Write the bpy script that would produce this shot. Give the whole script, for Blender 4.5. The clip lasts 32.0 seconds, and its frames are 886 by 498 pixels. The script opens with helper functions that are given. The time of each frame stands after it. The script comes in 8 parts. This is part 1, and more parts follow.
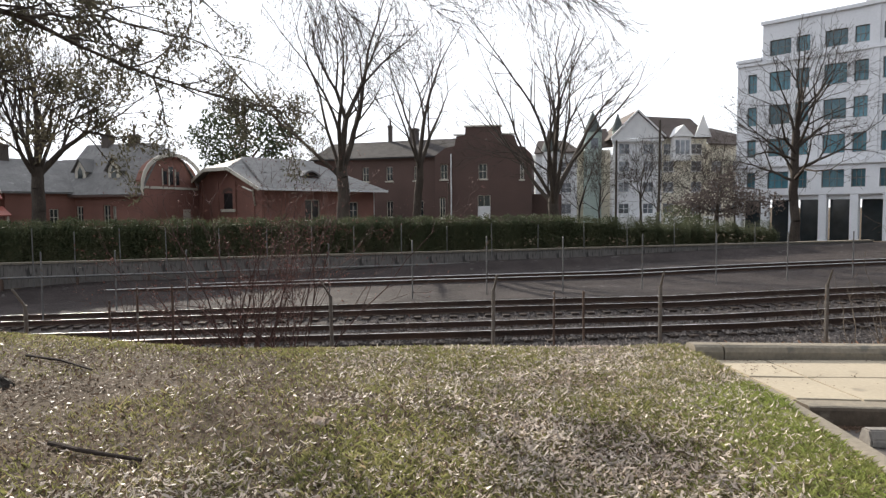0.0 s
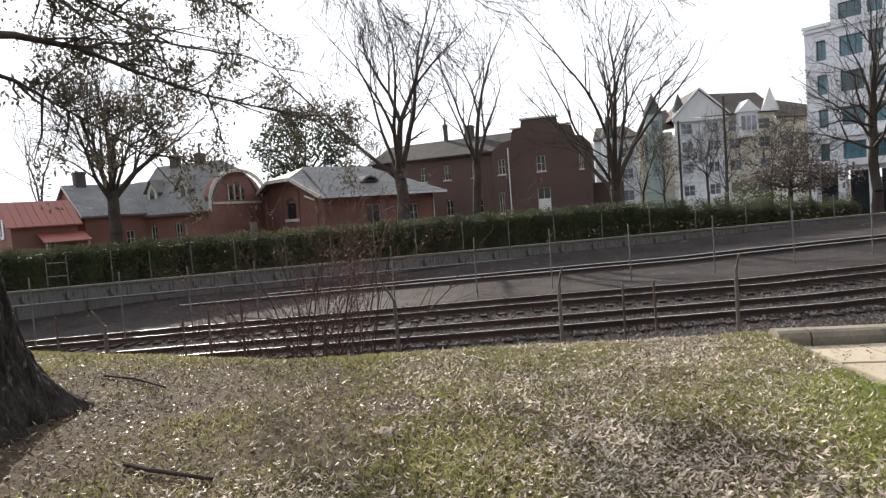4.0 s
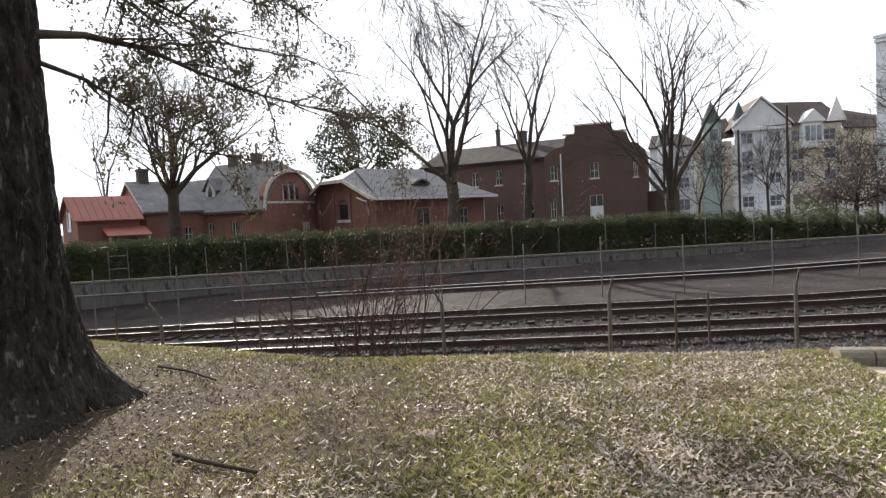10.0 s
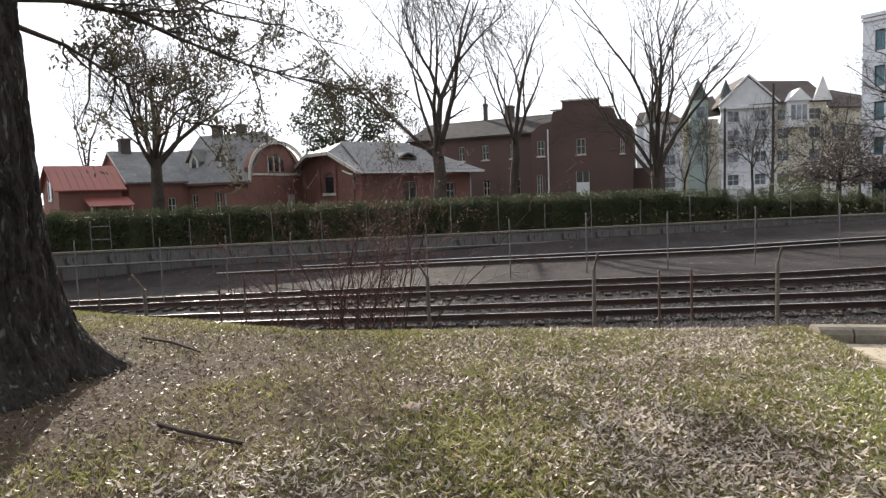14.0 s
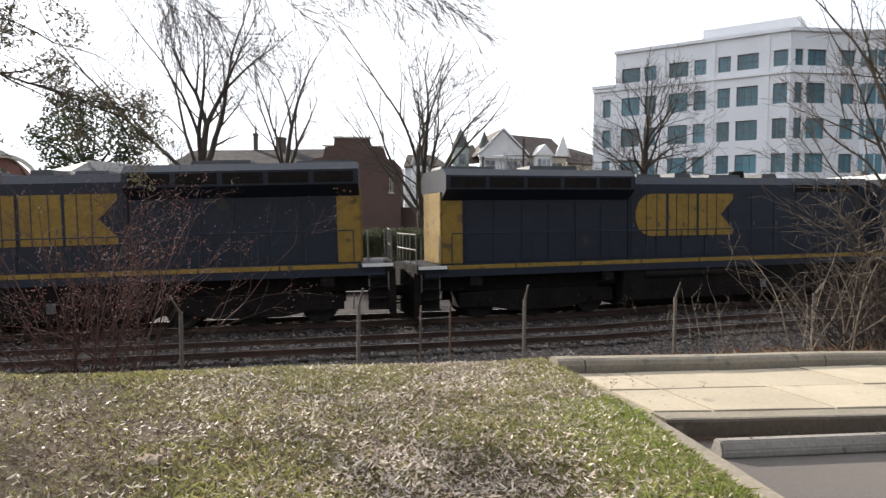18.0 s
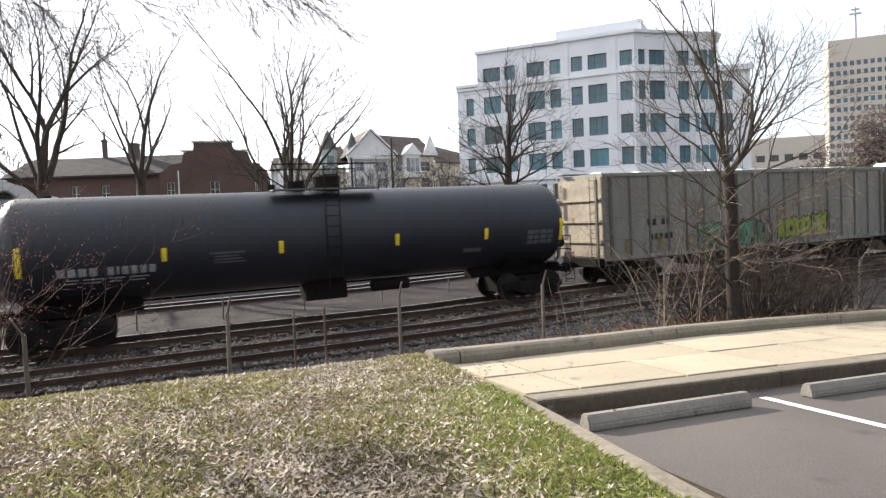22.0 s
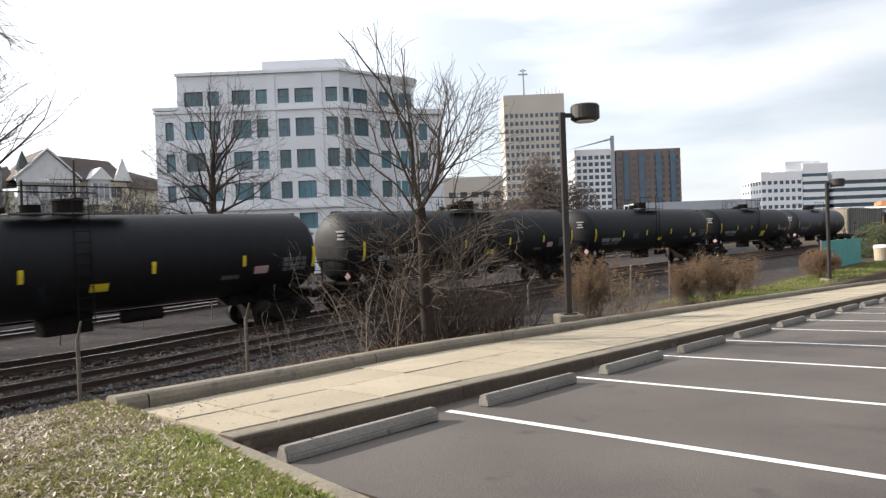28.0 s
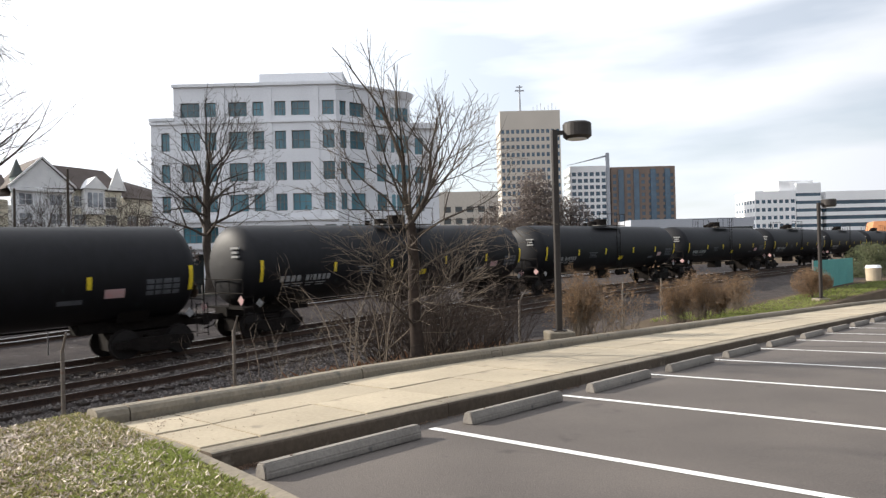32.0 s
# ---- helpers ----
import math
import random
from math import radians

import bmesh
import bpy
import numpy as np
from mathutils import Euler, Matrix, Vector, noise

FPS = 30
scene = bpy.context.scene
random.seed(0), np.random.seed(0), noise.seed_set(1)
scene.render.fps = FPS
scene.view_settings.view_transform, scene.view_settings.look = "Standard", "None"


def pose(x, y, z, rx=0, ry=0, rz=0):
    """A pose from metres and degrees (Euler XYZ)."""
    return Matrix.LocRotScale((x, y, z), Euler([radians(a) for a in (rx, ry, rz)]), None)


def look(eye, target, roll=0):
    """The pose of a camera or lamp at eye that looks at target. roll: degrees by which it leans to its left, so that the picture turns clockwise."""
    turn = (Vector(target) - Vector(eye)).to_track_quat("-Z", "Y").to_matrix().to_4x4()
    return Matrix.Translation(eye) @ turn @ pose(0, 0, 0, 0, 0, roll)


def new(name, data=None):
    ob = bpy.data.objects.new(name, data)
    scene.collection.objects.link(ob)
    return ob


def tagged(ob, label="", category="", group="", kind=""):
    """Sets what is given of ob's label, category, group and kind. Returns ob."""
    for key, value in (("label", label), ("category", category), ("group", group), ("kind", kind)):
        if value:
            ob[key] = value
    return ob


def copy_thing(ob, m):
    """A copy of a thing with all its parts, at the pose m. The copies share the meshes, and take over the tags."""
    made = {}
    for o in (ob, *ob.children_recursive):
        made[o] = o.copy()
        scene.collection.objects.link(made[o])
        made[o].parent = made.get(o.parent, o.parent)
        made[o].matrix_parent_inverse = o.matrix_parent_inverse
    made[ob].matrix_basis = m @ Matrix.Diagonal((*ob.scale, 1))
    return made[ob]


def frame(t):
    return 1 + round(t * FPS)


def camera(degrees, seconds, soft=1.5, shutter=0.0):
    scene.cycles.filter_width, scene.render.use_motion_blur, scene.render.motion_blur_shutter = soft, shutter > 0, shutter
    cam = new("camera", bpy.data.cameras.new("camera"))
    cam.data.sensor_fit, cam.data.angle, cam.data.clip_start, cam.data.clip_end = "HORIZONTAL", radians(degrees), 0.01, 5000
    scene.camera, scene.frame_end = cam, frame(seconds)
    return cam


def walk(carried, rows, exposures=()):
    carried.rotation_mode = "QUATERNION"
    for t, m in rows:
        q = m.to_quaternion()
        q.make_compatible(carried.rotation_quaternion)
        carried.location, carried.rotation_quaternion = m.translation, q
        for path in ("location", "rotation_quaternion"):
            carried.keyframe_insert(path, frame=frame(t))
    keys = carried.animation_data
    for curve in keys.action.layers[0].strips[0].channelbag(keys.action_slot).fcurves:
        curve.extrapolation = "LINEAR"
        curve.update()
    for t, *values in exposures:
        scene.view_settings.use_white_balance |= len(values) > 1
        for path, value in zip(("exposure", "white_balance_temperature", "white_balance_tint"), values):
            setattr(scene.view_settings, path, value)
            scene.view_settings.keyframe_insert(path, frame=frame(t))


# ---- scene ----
# the camera and its walk
cam = camera(66.32, 32.0, soft=1.35, shutter=0.15)
PATH = [
    (0.0, pose(-0.054, -0.095, 1.589, 86.53, 0.36, -0.05)),
    (0.5, pose(-0.053, -0.090, 1.583, 86.05, 1.57, 0.14)),
    (1.0, pose(0.016, 0.013, 1.629, 89.16, 1.97, -0.18)),
    (1.5, pose(0.047, 0.073, 1.614, 88.03, 1.93, -0.55)),
    (2.0, pose(-0.005, 0.007, 1.644, 87.28, 1.76, 0.24)),
    (2.5, pose(-0.025, 0.061, 1.618, 87.96, 2.63, 2.93)),
    (3.0, pose(-0.019, 0.084, 1.606, 86.76, 3.55, 4.03)),
    (3.5, pose(-0.021, 0.079, 1.605, 86.40, 4.19, 4.75)),
    (5.5, pose(-0.035, 0.109, 1.614, 87.84, 2.83, 7.17)),
    (6.0, pose(-0.055, 0.086, 1.624, 88.56, 1.33, 9.75)),
    (6.5, pose(-0.043, 0.092, 1.619, 89.01, 0.42, 10.92)),
    (7.0, pose(-0.030, 0.096, 1.606, 89.09, 0.53, 10.98)),
    (7.5, pose(-0.039, 0.103, 1.599, 88.68, 1.07, 10.85)),
    (8.0, pose(-0.035, 0.107, 1.600, 88.22, 1.55, 10.68)),
    (8.5, pose(-0.027, 0.098, 1.594, 87.92, 1.99, 10.31)),
    (9.0, pose(-0.023, 0.104, 1.593, 87.62, 2.49, 9.84)),
    (9.5, pose(-0.021, 0.114, 1.591, 87.38, 2.65, 9.46)),
    (10.0, pose(-0.023, 0.108, 1.596, 87.13, 2.84, 9.28)),
    (10.5, pose(-0.046, 0.120, 1.592, 86.77, 1.96, 9.29)),
    (11.0, pose(-0.039, 0.125, 1.593, 86.29, 1.51, 9.27)),
    (11.5, pose(-0.035, 0.124, 1.592, 85.87, 1.47, 9.10)),
    (12.0, pose(-0.030, 0.120, 1.590, 85.63, 1.87, 8.87)),
    (12.5, pose(-0.031, 0.114, 1.589, 85.48, 2.23, 8.60)),
    (13.0, pose(-0.038, 0.118, 1.595, 85.30, 1.98, 8.30)),
    (13.5, pose(-0.033, 0.116, 1.595, 85.14, 2.05, 8.18)),
    (15.5, pose(-0.060, 0.147, 1.568, 84.43, 1.60, 7.42)),
    (16.0, pose(-0.114, 0.193, 1.736, 86.57, 0.91, 5.38)),
    (16.5, pose(-0.114, 0.263, 1.801, 91.15, 0.38, 3.19)),
    (17.0, pose(-0.097, 0.263, 1.779, 92.25, -0.31, 2.36)),
    (17.5, pose(-0.035, 0.228, 1.664, 89.89, -1.17, -4.01)),
    (18.0, pose(0.036, 0.251, 1.579, 87.63, -0.59, -11.02)),
    (18.5, pose(0.055, 0.240, 1.559, 87.86, -0.06, -17.17)),
    (19.0, pose(0.064, 0.235, 1.549, 87.50, 0.31, -20.61)),
    (19.5, pose(0.074, 0.255, 1.537, 87.30, 1.12, -21.35)),
    (20.0, pose(0.070, 0.251, 1.540, 87.26, 2.01, -21.18)),
    (20.5, pose(0.081, 0.265, 1.534, 87.31, 2.13, -20.94)),
    (21.0, pose(0.078, 0.267, 1.537, 87.35, 2.14, -21.01)),
    (21.5, pose(0.090, 0.270, 1.534, 87.50, 2.10, -20.96)),
    (22.0, pose(0.084, 0.259, 1.536, 87.54, 2.08, -21.76)),
    (22.5, pose(0.112, 0.251, 1.534, 87.57, 1.65, -23.95)),
    (23.0, pose(0.121, 0.212, 1.535, 87.41, 1.39, -29.10)),
    (23.5, pose(0.112, 0.200, 1.541, 87.42, 0.66, -32.32)),
    (24.0, pose(0.138, 0.170, 1.528, 87.47, 0.48, -36.68)),
    (24.5, pose(0.190, 0.172, 1.519, 87.55, 0.52, -45.48)),
    (25.0, pose(0.181, 0.169, 1.517, 87.75, 1.60, -49.33)),
    (25.5, pose(0.171, 0.168, 1.519, 88.03, 2.62, -49.19)),
    (27.5, pose(0.166, 0.173, 1.517, 88.89, 3.54, -46.68)),
    (28.0, pose(0.170, 0.164, 1.519, 89.26, 2.20, -45.91)),
    (28.5, pose(0.174, 0.172, 1.514, 89.51, 1.31, -45.93)),
    (29.0, pose(0.168, 0.168, 1.514, 89.65, 0.79, -46.04)),
    (29.5, pose(0.174, 0.175, 1.514, 89.71, 0.27, -46.14)),
    (30.0, pose(0.178, 0.171, 1.514, 89.73, 0.49, -46.30)),
    (30.5, pose(0.174, 0.169, 1.514, 89.77, 0.73, -46.40)),
    (31.0, pose(0.166, 0.158, 1.521, 89.83, 0.71, -46.42)),
    (31.5, pose(0.178, 0.144, 1.524, 90.00, 0.26, -46.30)),
    (32.0, pose(0.243, 0.101, 1.540, 90.44, 1.41, -46.34)),
]
EXPOSURES = [(0.0, 0.62), (5.0, 0.68), (14.5, 0.68), (16.0, 1.16), (17.2, 0.84), (18.2, 0.80), (19.5, 1.00), (22.5, 1.02), (24.5, 0.82), (28.0, 0.64), (32.0, 0.64)]
walk(cam, PATH, EXPOSURES)

# world, sun and sky: thin bright cloud before a winter sun
SUN_AZ, SUN_EL = -31.0, 24.0   # degrees clockwise from +y, and up
world = bpy.data.worlds.new("world")
scene.world = world
world.use_nodes = True
wn, wl = world.node_tree.nodes, world.node_tree.links
sky = wn.new("ShaderNodeTexSky")
sky.sky_type, sky.sun_disc = "NISHITA", False
sky.sun_elevation, sky.sun_rotation = radians(SUN_EL), radians(SUN_AZ)
sky.air_density, sky.dust_density = 1.0, 1.0
w_co = wn.new("ShaderNodeTexCoord")
w_map = wn.new("ShaderNodeMapping")
w_map.inputs["Scale"].default_value = (1.0, 1.0, 5.0)
w_noise = wn.new("ShaderNodeTexNoise")
w_noise.inputs["Scale"].default_value, w_noise.inputs["Detail"].default_value = 2.2, 7.0
w_noise.inputs["Roughness"].default_value = 0.45
w_ramp = wn.new("ShaderNodeValToRGB")
w_ramp.color_ramp.elements[0].position, w_ramp.color_ramp.elements[1].position = 0.40, 0.60
w_ramp.color_ramp.elements[0].color, w_ramp.color_ramp.elements[1].color = (0.50, 0.50, 0.50, 1), (0.98, 0.98, 0.98, 1)
w_mix = wn.new("ShaderNodeMixRGB")
w_mix.inputs[2].default_value = (9.0, 9.3, 9.9, 1)
wl.new(w_co.outputs["Generated"], w_map.inputs[0])
wl.new(w_map.outputs[0], w_noise.inputs["Vector"])
wl.new(w_noise.outputs[0], w_ramp.inputs[0])
w_dot = wn.new("ShaderNodeVectorMath")
w_dot.operation = "DOT_PRODUCT"
w_dot.inputs[1].default_value = (math.sin(radians(SUN_AZ)) * math.cos(radians(SUN_EL)), math.cos(radians(SUN_AZ)) * math.cos(radians(SUN_EL)), math.sin(radians(SUN_EL)))
w_fall = wn.new("ShaderNodeMapRange")
w_fall.inputs[1].default_value, w_fall.inputs[2].default_value, w_fall.inputs[3].default_value, w_fall.inputs[4].default_value = -0.9, 0.35, 0.24, 1.3
w_tint = wn.new("ShaderNodeMixRGB")
w_tint.blend_type = "MULTIPLY"
w_tint.inputs[0].default_value, w_tint.inputs[1].default_value = 1.0, (9.0, 9.3, 9.9, 1)
wl.new(w_co.outputs["Generated"], w_dot.inputs[0])
wl.new(w_dot.outputs["Value"], w_fall.inputs[0])
w_near = wn.new("ShaderNodeMapRange")
w_near.inputs[1].default_value, w_near.inputs[2].default_value = 0.0, 0.6
w_max = wn.new("ShaderNodeMath")
w_max.operation = "MAXIMUM"
wl.new(w_dot.outputs["Value"], w_near.inputs[0])
wl.new(w_near.outputs[0], w_max.inputs[0])
wl.new(w_ramp.outputs[0], w_max.inputs[1])
wl.new(w_max.outputs[0], w_mix.inputs[0])
wl.new(w_fall.outputs[0], w_tint.inputs[2])
wl.new(w_tint.outputs[0], w_mix.inputs[2])
wl.new(sky.outputs[0], w_mix.inputs[1])
wl.new(w_mix.outputs[0], wn["Background"].inputs[0])
wn["Background"].inputs[1].default_value = 0.085
sun_data = bpy.data.lights.new("sun", "SUN")
sun_data.energy, sun_data.angle, sun_data.color = 5.0, radians(0.7), (1.0, 0.92, 0.80)
sun = new("sun", sun_data)
sun.matrix_world = look((0, 0, 60), (-math.sin(radians(SUN_AZ)) * 10, -math.cos(radians(SUN_AZ)) * 10, 60 - math.tan(radians(SUN_EL)) * 10))


# ---- materials ----
def mat(name, a, b=None, rough=0.85, fine=8.0, coarse=0.8, bump=0.3, metal=0.0, spec=0.3, rnd=0.0, spot=None, spot_at=0.62, depth=0.02, stretch=(1, 1, 1)):
    """A surface of two mixed tones: grain at 1/fine m, patches at 1/coarse m, optional spots, and fine relief."""
    m = bpy.data.materials.new(name)
    m.use_nodes = True
    n, l = m.node_tree.nodes, m.node_tree.links
    p = n["Principled BSDF"]
    b = b or tuple(c * 0.7 for c in a)
    co = n.new("ShaderNodeTexCoord")
    mp = n.new("ShaderNodeMapping")
    mp.inputs["Scale"].default_value = stretch
    l.new(co.outputs["Object"], mp.inputs[0])
    n1, n2 = n.new("ShaderNodeTexNoise"), n.new("ShaderNodeTexNoise")
    n1.inputs["Scale"].default_value, n1.inputs["Detail"].default_value = fine, 5
    n2.inputs["Scale"].default_value, n2.inputs["Detail"].default_value = coarse, 3
    for q in (n1, n2):
        l.new(mp.outputs[0], q.inputs["Vector"])
    add = n.new("ShaderNodeMath")
    add.operation = "ADD"
    l.new(n1.outputs[0], add.inputs[0])
    l.new(n2.outputs[0], add.inputs[1])
    rg = n.new("ShaderNodeMapRange")
    rg.inputs[1].default_value, rg.inputs[2].default_value = 0.72, 1.28
    l.new(add.outputs[0], rg.inputs[0])
    mx = n.new("ShaderNodeMixRGB")
    mx.inputs[1].default_value, mx.inputs[2].default_value = (*a, 1), (*b, 1)
    l.new(rg.outputs[0], mx.inputs[0])
    out = mx.outputs[0]
    if spot:
        n3 = n.new("ShaderNodeTexNoise")
        n3.inputs["Scale"].default_value, n3.inputs["Detail"].default_value = coarse * 2.7, 8
        l.new(mp.outputs[0], n3.inputs["Vector"])
        r3 = n.new("ShaderNodeMapRange")
        r3.inputs[1].default_value, r3.inputs[2].default_value = spot_at, spot_at + 0.08
        l.new(n3.outputs[0], r3.inputs[0])
        m3 = n.new("ShaderNodeMixRGB")
        m3.inputs[2].default_value = (*spot, 1)
        l.new(r3.outputs[0], m3.inputs[0])
        l.new(out, m3.inputs[1])
        out = m3.outputs[0]
    if rnd:
        oi, hv, mr = n.new("ShaderNodeObjectInfo"), n.new("ShaderNodeHueSaturation"), n.new("ShaderNodeMapRange")
        ge = n.new("ShaderNodeNewGeometry")
        sm = n.new("ShaderNodeMath")
        sm.operation = "ADD"
        l.new(oi.outputs["Random"], sm.inputs[0])
        l.new(ge.outputs["Random Per Island"], sm.inputs[1])
        fr = n.new("ShaderNodeMath")
        fr.operation = "FRACT"
        l.new(sm.outputs[0], fr.inputs[0])
        mr.inputs[3].default_value, mr.inputs[4].default_value = 1 - rnd, 1 + rnd
        l.new(fr.outputs[0], mr.inputs[0])
        l.new(mr.outputs[0], hv.inputs["Value"])
        l.new(out, hv.inputs["Color"])
        out = hv.outputs[0]
    l.new(out, p.inputs["Base Color"])
    if bump:
        bp = n.new("ShaderNodeBump")
        bp.inputs["Strength"].default_value, bp.inputs["Distance"].default_value = bump, depth
        l.new(n1.outputs[0], bp.inputs["Height"])
        l.new(bp.outputs[0], p.inputs["Normal"])
    p.inputs["Roughness"].default_value, p.inputs["Metallic"].default_value = rough, metal
    p.inputs["Specular IOR Level"].default_value = spec
    return m


def leafy(name, a, b, rnd=0.35, through_light=0.35):
    """Thin leaves and blades: diffuse with some light let through."""
    m = mat(name, a, b, rough=0.7, fine=3.0, coarse=0.6, bump=0, spec=0.2, rnd=rnd)
    n, l = m.node_tree.nodes, m.node_tree.links
    p, o = n["Principled BSDF"], n["Material Output"]
    src = p.inputs["Base Color"].links[0].from_socket
    tr, ms = n.new("ShaderNodeBsdfTranslucent"), n.new("ShaderNodeMixShader")
    ms.inputs[0].default_value = through_light
    l.new(src, tr.inputs[0])
    l.new(p.outputs[0], ms.inputs[1])
    l.new(tr.outputs[0], ms.inputs[2])
    l.new(ms.outputs[0], o.inputs[0])
    return m


M = {}
M["soil"] = mat("lawn soil", (0.060, 0.044, 0.032), (0.10, 0.078, 0.054), fine=30, coarse=0.7, bump=0.6, spec=0.08, rough=0.95)
M["grass"] = leafy("grass", (0.175, 0.185, 0.06), (0.26, 0.24, 0.115), 0.45, 0.45)
M["green_grass"] = leafy("fresh grass", (0.17, 0.22, 0.055), (0.26, 0.27, 0.095), 0.35, 0.5)
M["dead_leaf"] = leafy("dead leaves", (0.26, 0.195, 0.145), (0.62, 0.54, 0.46), 0.6, 0.25)
M["litter"] = leafy("brown leaf litter", (0.075, 0.046, 0.032), (0.16, 0.105, 0.07), 0.5, 0.15)
M["dead_leaf"].node_tree.nodes["Principled BSDF"].inputs["Roughness"].default_value = 0.48
M["dead_leaf"].node_tree.nodes["Principled BSDF"].inputs["Specular IOR Level"].default_value = 0.3
M["straw"] = leafy("straw", (0.34, 0.26, 0.15), (0.44, 0.35, 0.22), 0.35, 0.3)
M["russet"] = leafy("russet stems", (0.16, 0.075, 0.045), (0.20, 0.12, 0.075), 0.35, 0.2)
M["ballast"] = mat("ballast", (0.078, 0.065, 0.060), (0.023, 0.019, 0.018), fine=16, coarse=1.6, bump=1.0, depth=0.06, spec=0.1, spot=(0.16, 0.148, 0.14), spot_at=0.63)
M["cinder"] = mat("dark cinder ballast", (0.056, 0.046, 0.044), (0.024, 0.020, 0.019), fine=13, coarse=0.9, bump=1.0, depth=0.05, spec=0.1, spot=(0.105, 0.097, 0.094), spot_at=0.64)
M["stone"] = mat("ballast stone", (0.165, 0.148, 0.138), (0.065, 0.056, 0.052), fine=20, coarse=3, bump=0.5, spec=0.2, rnd=0.5)
M["rail"] = mat("rusty rail", (0.075, 0.045, 0.032), (0.035, 0.024, 0.02), rough=0.75, fine=20, coarse=1, bump=0.2, spec=0.3)
M["rail_top"] = mat("worn rail head", (0.62, 0.60, 0.58), (0.50, 0.48, 0.47), rough=0.32, fine=30, coarse=2, bump=0.05, metal=1.0)
M["tie"] = mat("creosoted timber", (0.055, 0.042, 0.034), (0.028, 0.022, 0.02), fine=9, coarse=1, bump=0.6, spec=0.15, rnd=0.3, stretch=(1, 6, 6))
M["asphalt"] = mat("asphalt", (0.128, 0.111, 0.100), (0.080, 0.070, 0.065), fine=70, coarse=0.55, bump=0.7, depth=0.006, spec=0.25, rough=0.9, spot=(0.062, 0.055, 0.052), spot_at=0.67)
M["paint_line"] = mat("worn white paint", (0.78, 0.78, 0.76), (0.62, 0.62, 0.60), fine=40, coarse=3, bump=0.2, depth=0.003, spot=(0.30, 0.30, 0.30), spot_at=0.66)
M["concrete"] = mat("walk concrete", (0.41, 0.35, 0.26), (0.32, 0.275, 0.205), fine=25, coarse=0.9, bump=0.3, depth=0.006, spec=0.2, rnd=0.09, spot=(0.25, 0.215, 0.165), spot_at=0.63)
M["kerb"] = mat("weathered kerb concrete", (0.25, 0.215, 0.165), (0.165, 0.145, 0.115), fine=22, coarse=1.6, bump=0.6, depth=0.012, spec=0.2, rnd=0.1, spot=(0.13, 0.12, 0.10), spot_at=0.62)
M["shaded_dirty_kerb"] = mat("dirty kerb concrete darkened for shade", (0.115, 0.092, 0.070), (0.075, 0.060, 0.047), fine=18, coarse=1.6, bump=0.7, depth=0.012, spec=0.15, rnd=0.1, spot=(0.17, 0.145, 0.115), spot_at=0.64)
M["stop"] = mat("grey wheel stop concrete", (0.24, 0.22, 0.195), (0.16, 0.145, 0.13), fine=30, coarse=2.2, bump=0.5, depth=0.01, spec=0.2, rnd=0.08, spot=(0.10, 0.095, 0.09), spot_at=0.64)
M["bark"] = mat("oak bark", (0.062, 0.053, 0.046), (0.019, 0.016, 0.014), fine=34, coarse=6.0, bump=1.0, depth=0.06, spec=0.1, spot=(0.135, 0.14, 0.122), spot_at=0.60, stretch=(1, 1, 0.32))
M["limb"] = mat("grey brown bark", (0.085, 0.07, 0.058), (0.045, 0.037, 0.032), fine=12, coarse=2, bump=0.6, spec=0.12, stretch=(1, 1, 0.4))
M["pale_twig"] = mat("pale twig bark", (0.165, 0.135, 0.105), (0.09, 0.072, 0.058), fine=14, coarse=2, bump=0.4, spec=0.15)
M["red_twig"] = mat("reddish twig bark", (0.115, 0.068, 0.060), (0.065, 0.042, 0.038), fine=14, coarse=2, bump=0.3, spec=0.15)
M["oak_leaf"] = leafy("withered oak leaves", (0.070, 0.070, 0.048), (0.115, 0.098, 0.066), 0.4, 0.28)
M["berry"] = leafy("reddish buds", (0.15, 0.065, 0.055), (0.12, 0.07, 0.06), 0.4, 0.2)
M["hedge"] = leafy("hedge leaves", (0.056, 0.072, 0.034), (0.098, 0.098, 0.052), 0.28, 0.25)
M["evergreen"] = leafy("evergreen leaves", (0.036, 0.052, 0.026), (0.068, 0.082, 0.042), 0.4, 0.25)
M["brown_bush"] = leafy("dry bush", (0.105, 0.064, 0.036), (0.165, 0.105, 0.058), 0.4, 0.2)
M["far_wood"] = leafy("far bare wood", (0.105, 0.082, 0.072), (0.14, 0.11, 0.095), 0.35, 0.1)
M["steel"] = mat("galvanised steel", (0.22, 0.215, 0.205), (0.14, 0.135, 0.13), rough=0.65, fine=15, coarse=2, bump=0.15, metal=0.55, spot=(0.17, 0.10, 0.06), spot_at=0.62)
M["rust_steel"] = mat("rusted steel", (0.13, 0.085, 0.06), (0.07, 0.048, 0.04), rough=0.8, fine=15, coarse=3, bump=0.3, spot=(0.2, 0.19, 0.18), spot_at=0.60)
M["stack"] = mat("sooty chimney brick", (0.12, 0.10, 0.09), (0.08, 0.068, 0.062), fine=14, coarse=0.8, bump=0.4)
M["brick"] = mat("red brick", (0.27, 0.135, 0.108), (0.20, 0.102, 0.084), fine=16, coarse=0.6, bump=0.4, depth=0.01, spec=0.2, rnd=0.05)
M["dark_brick"] = mat("brown red brick", (0.135, 0.088, 0.076), (0.098, 0.066, 0.058), fine=14, coarse=0.35, bump=0.4, depth=0.01, spec=0.2)
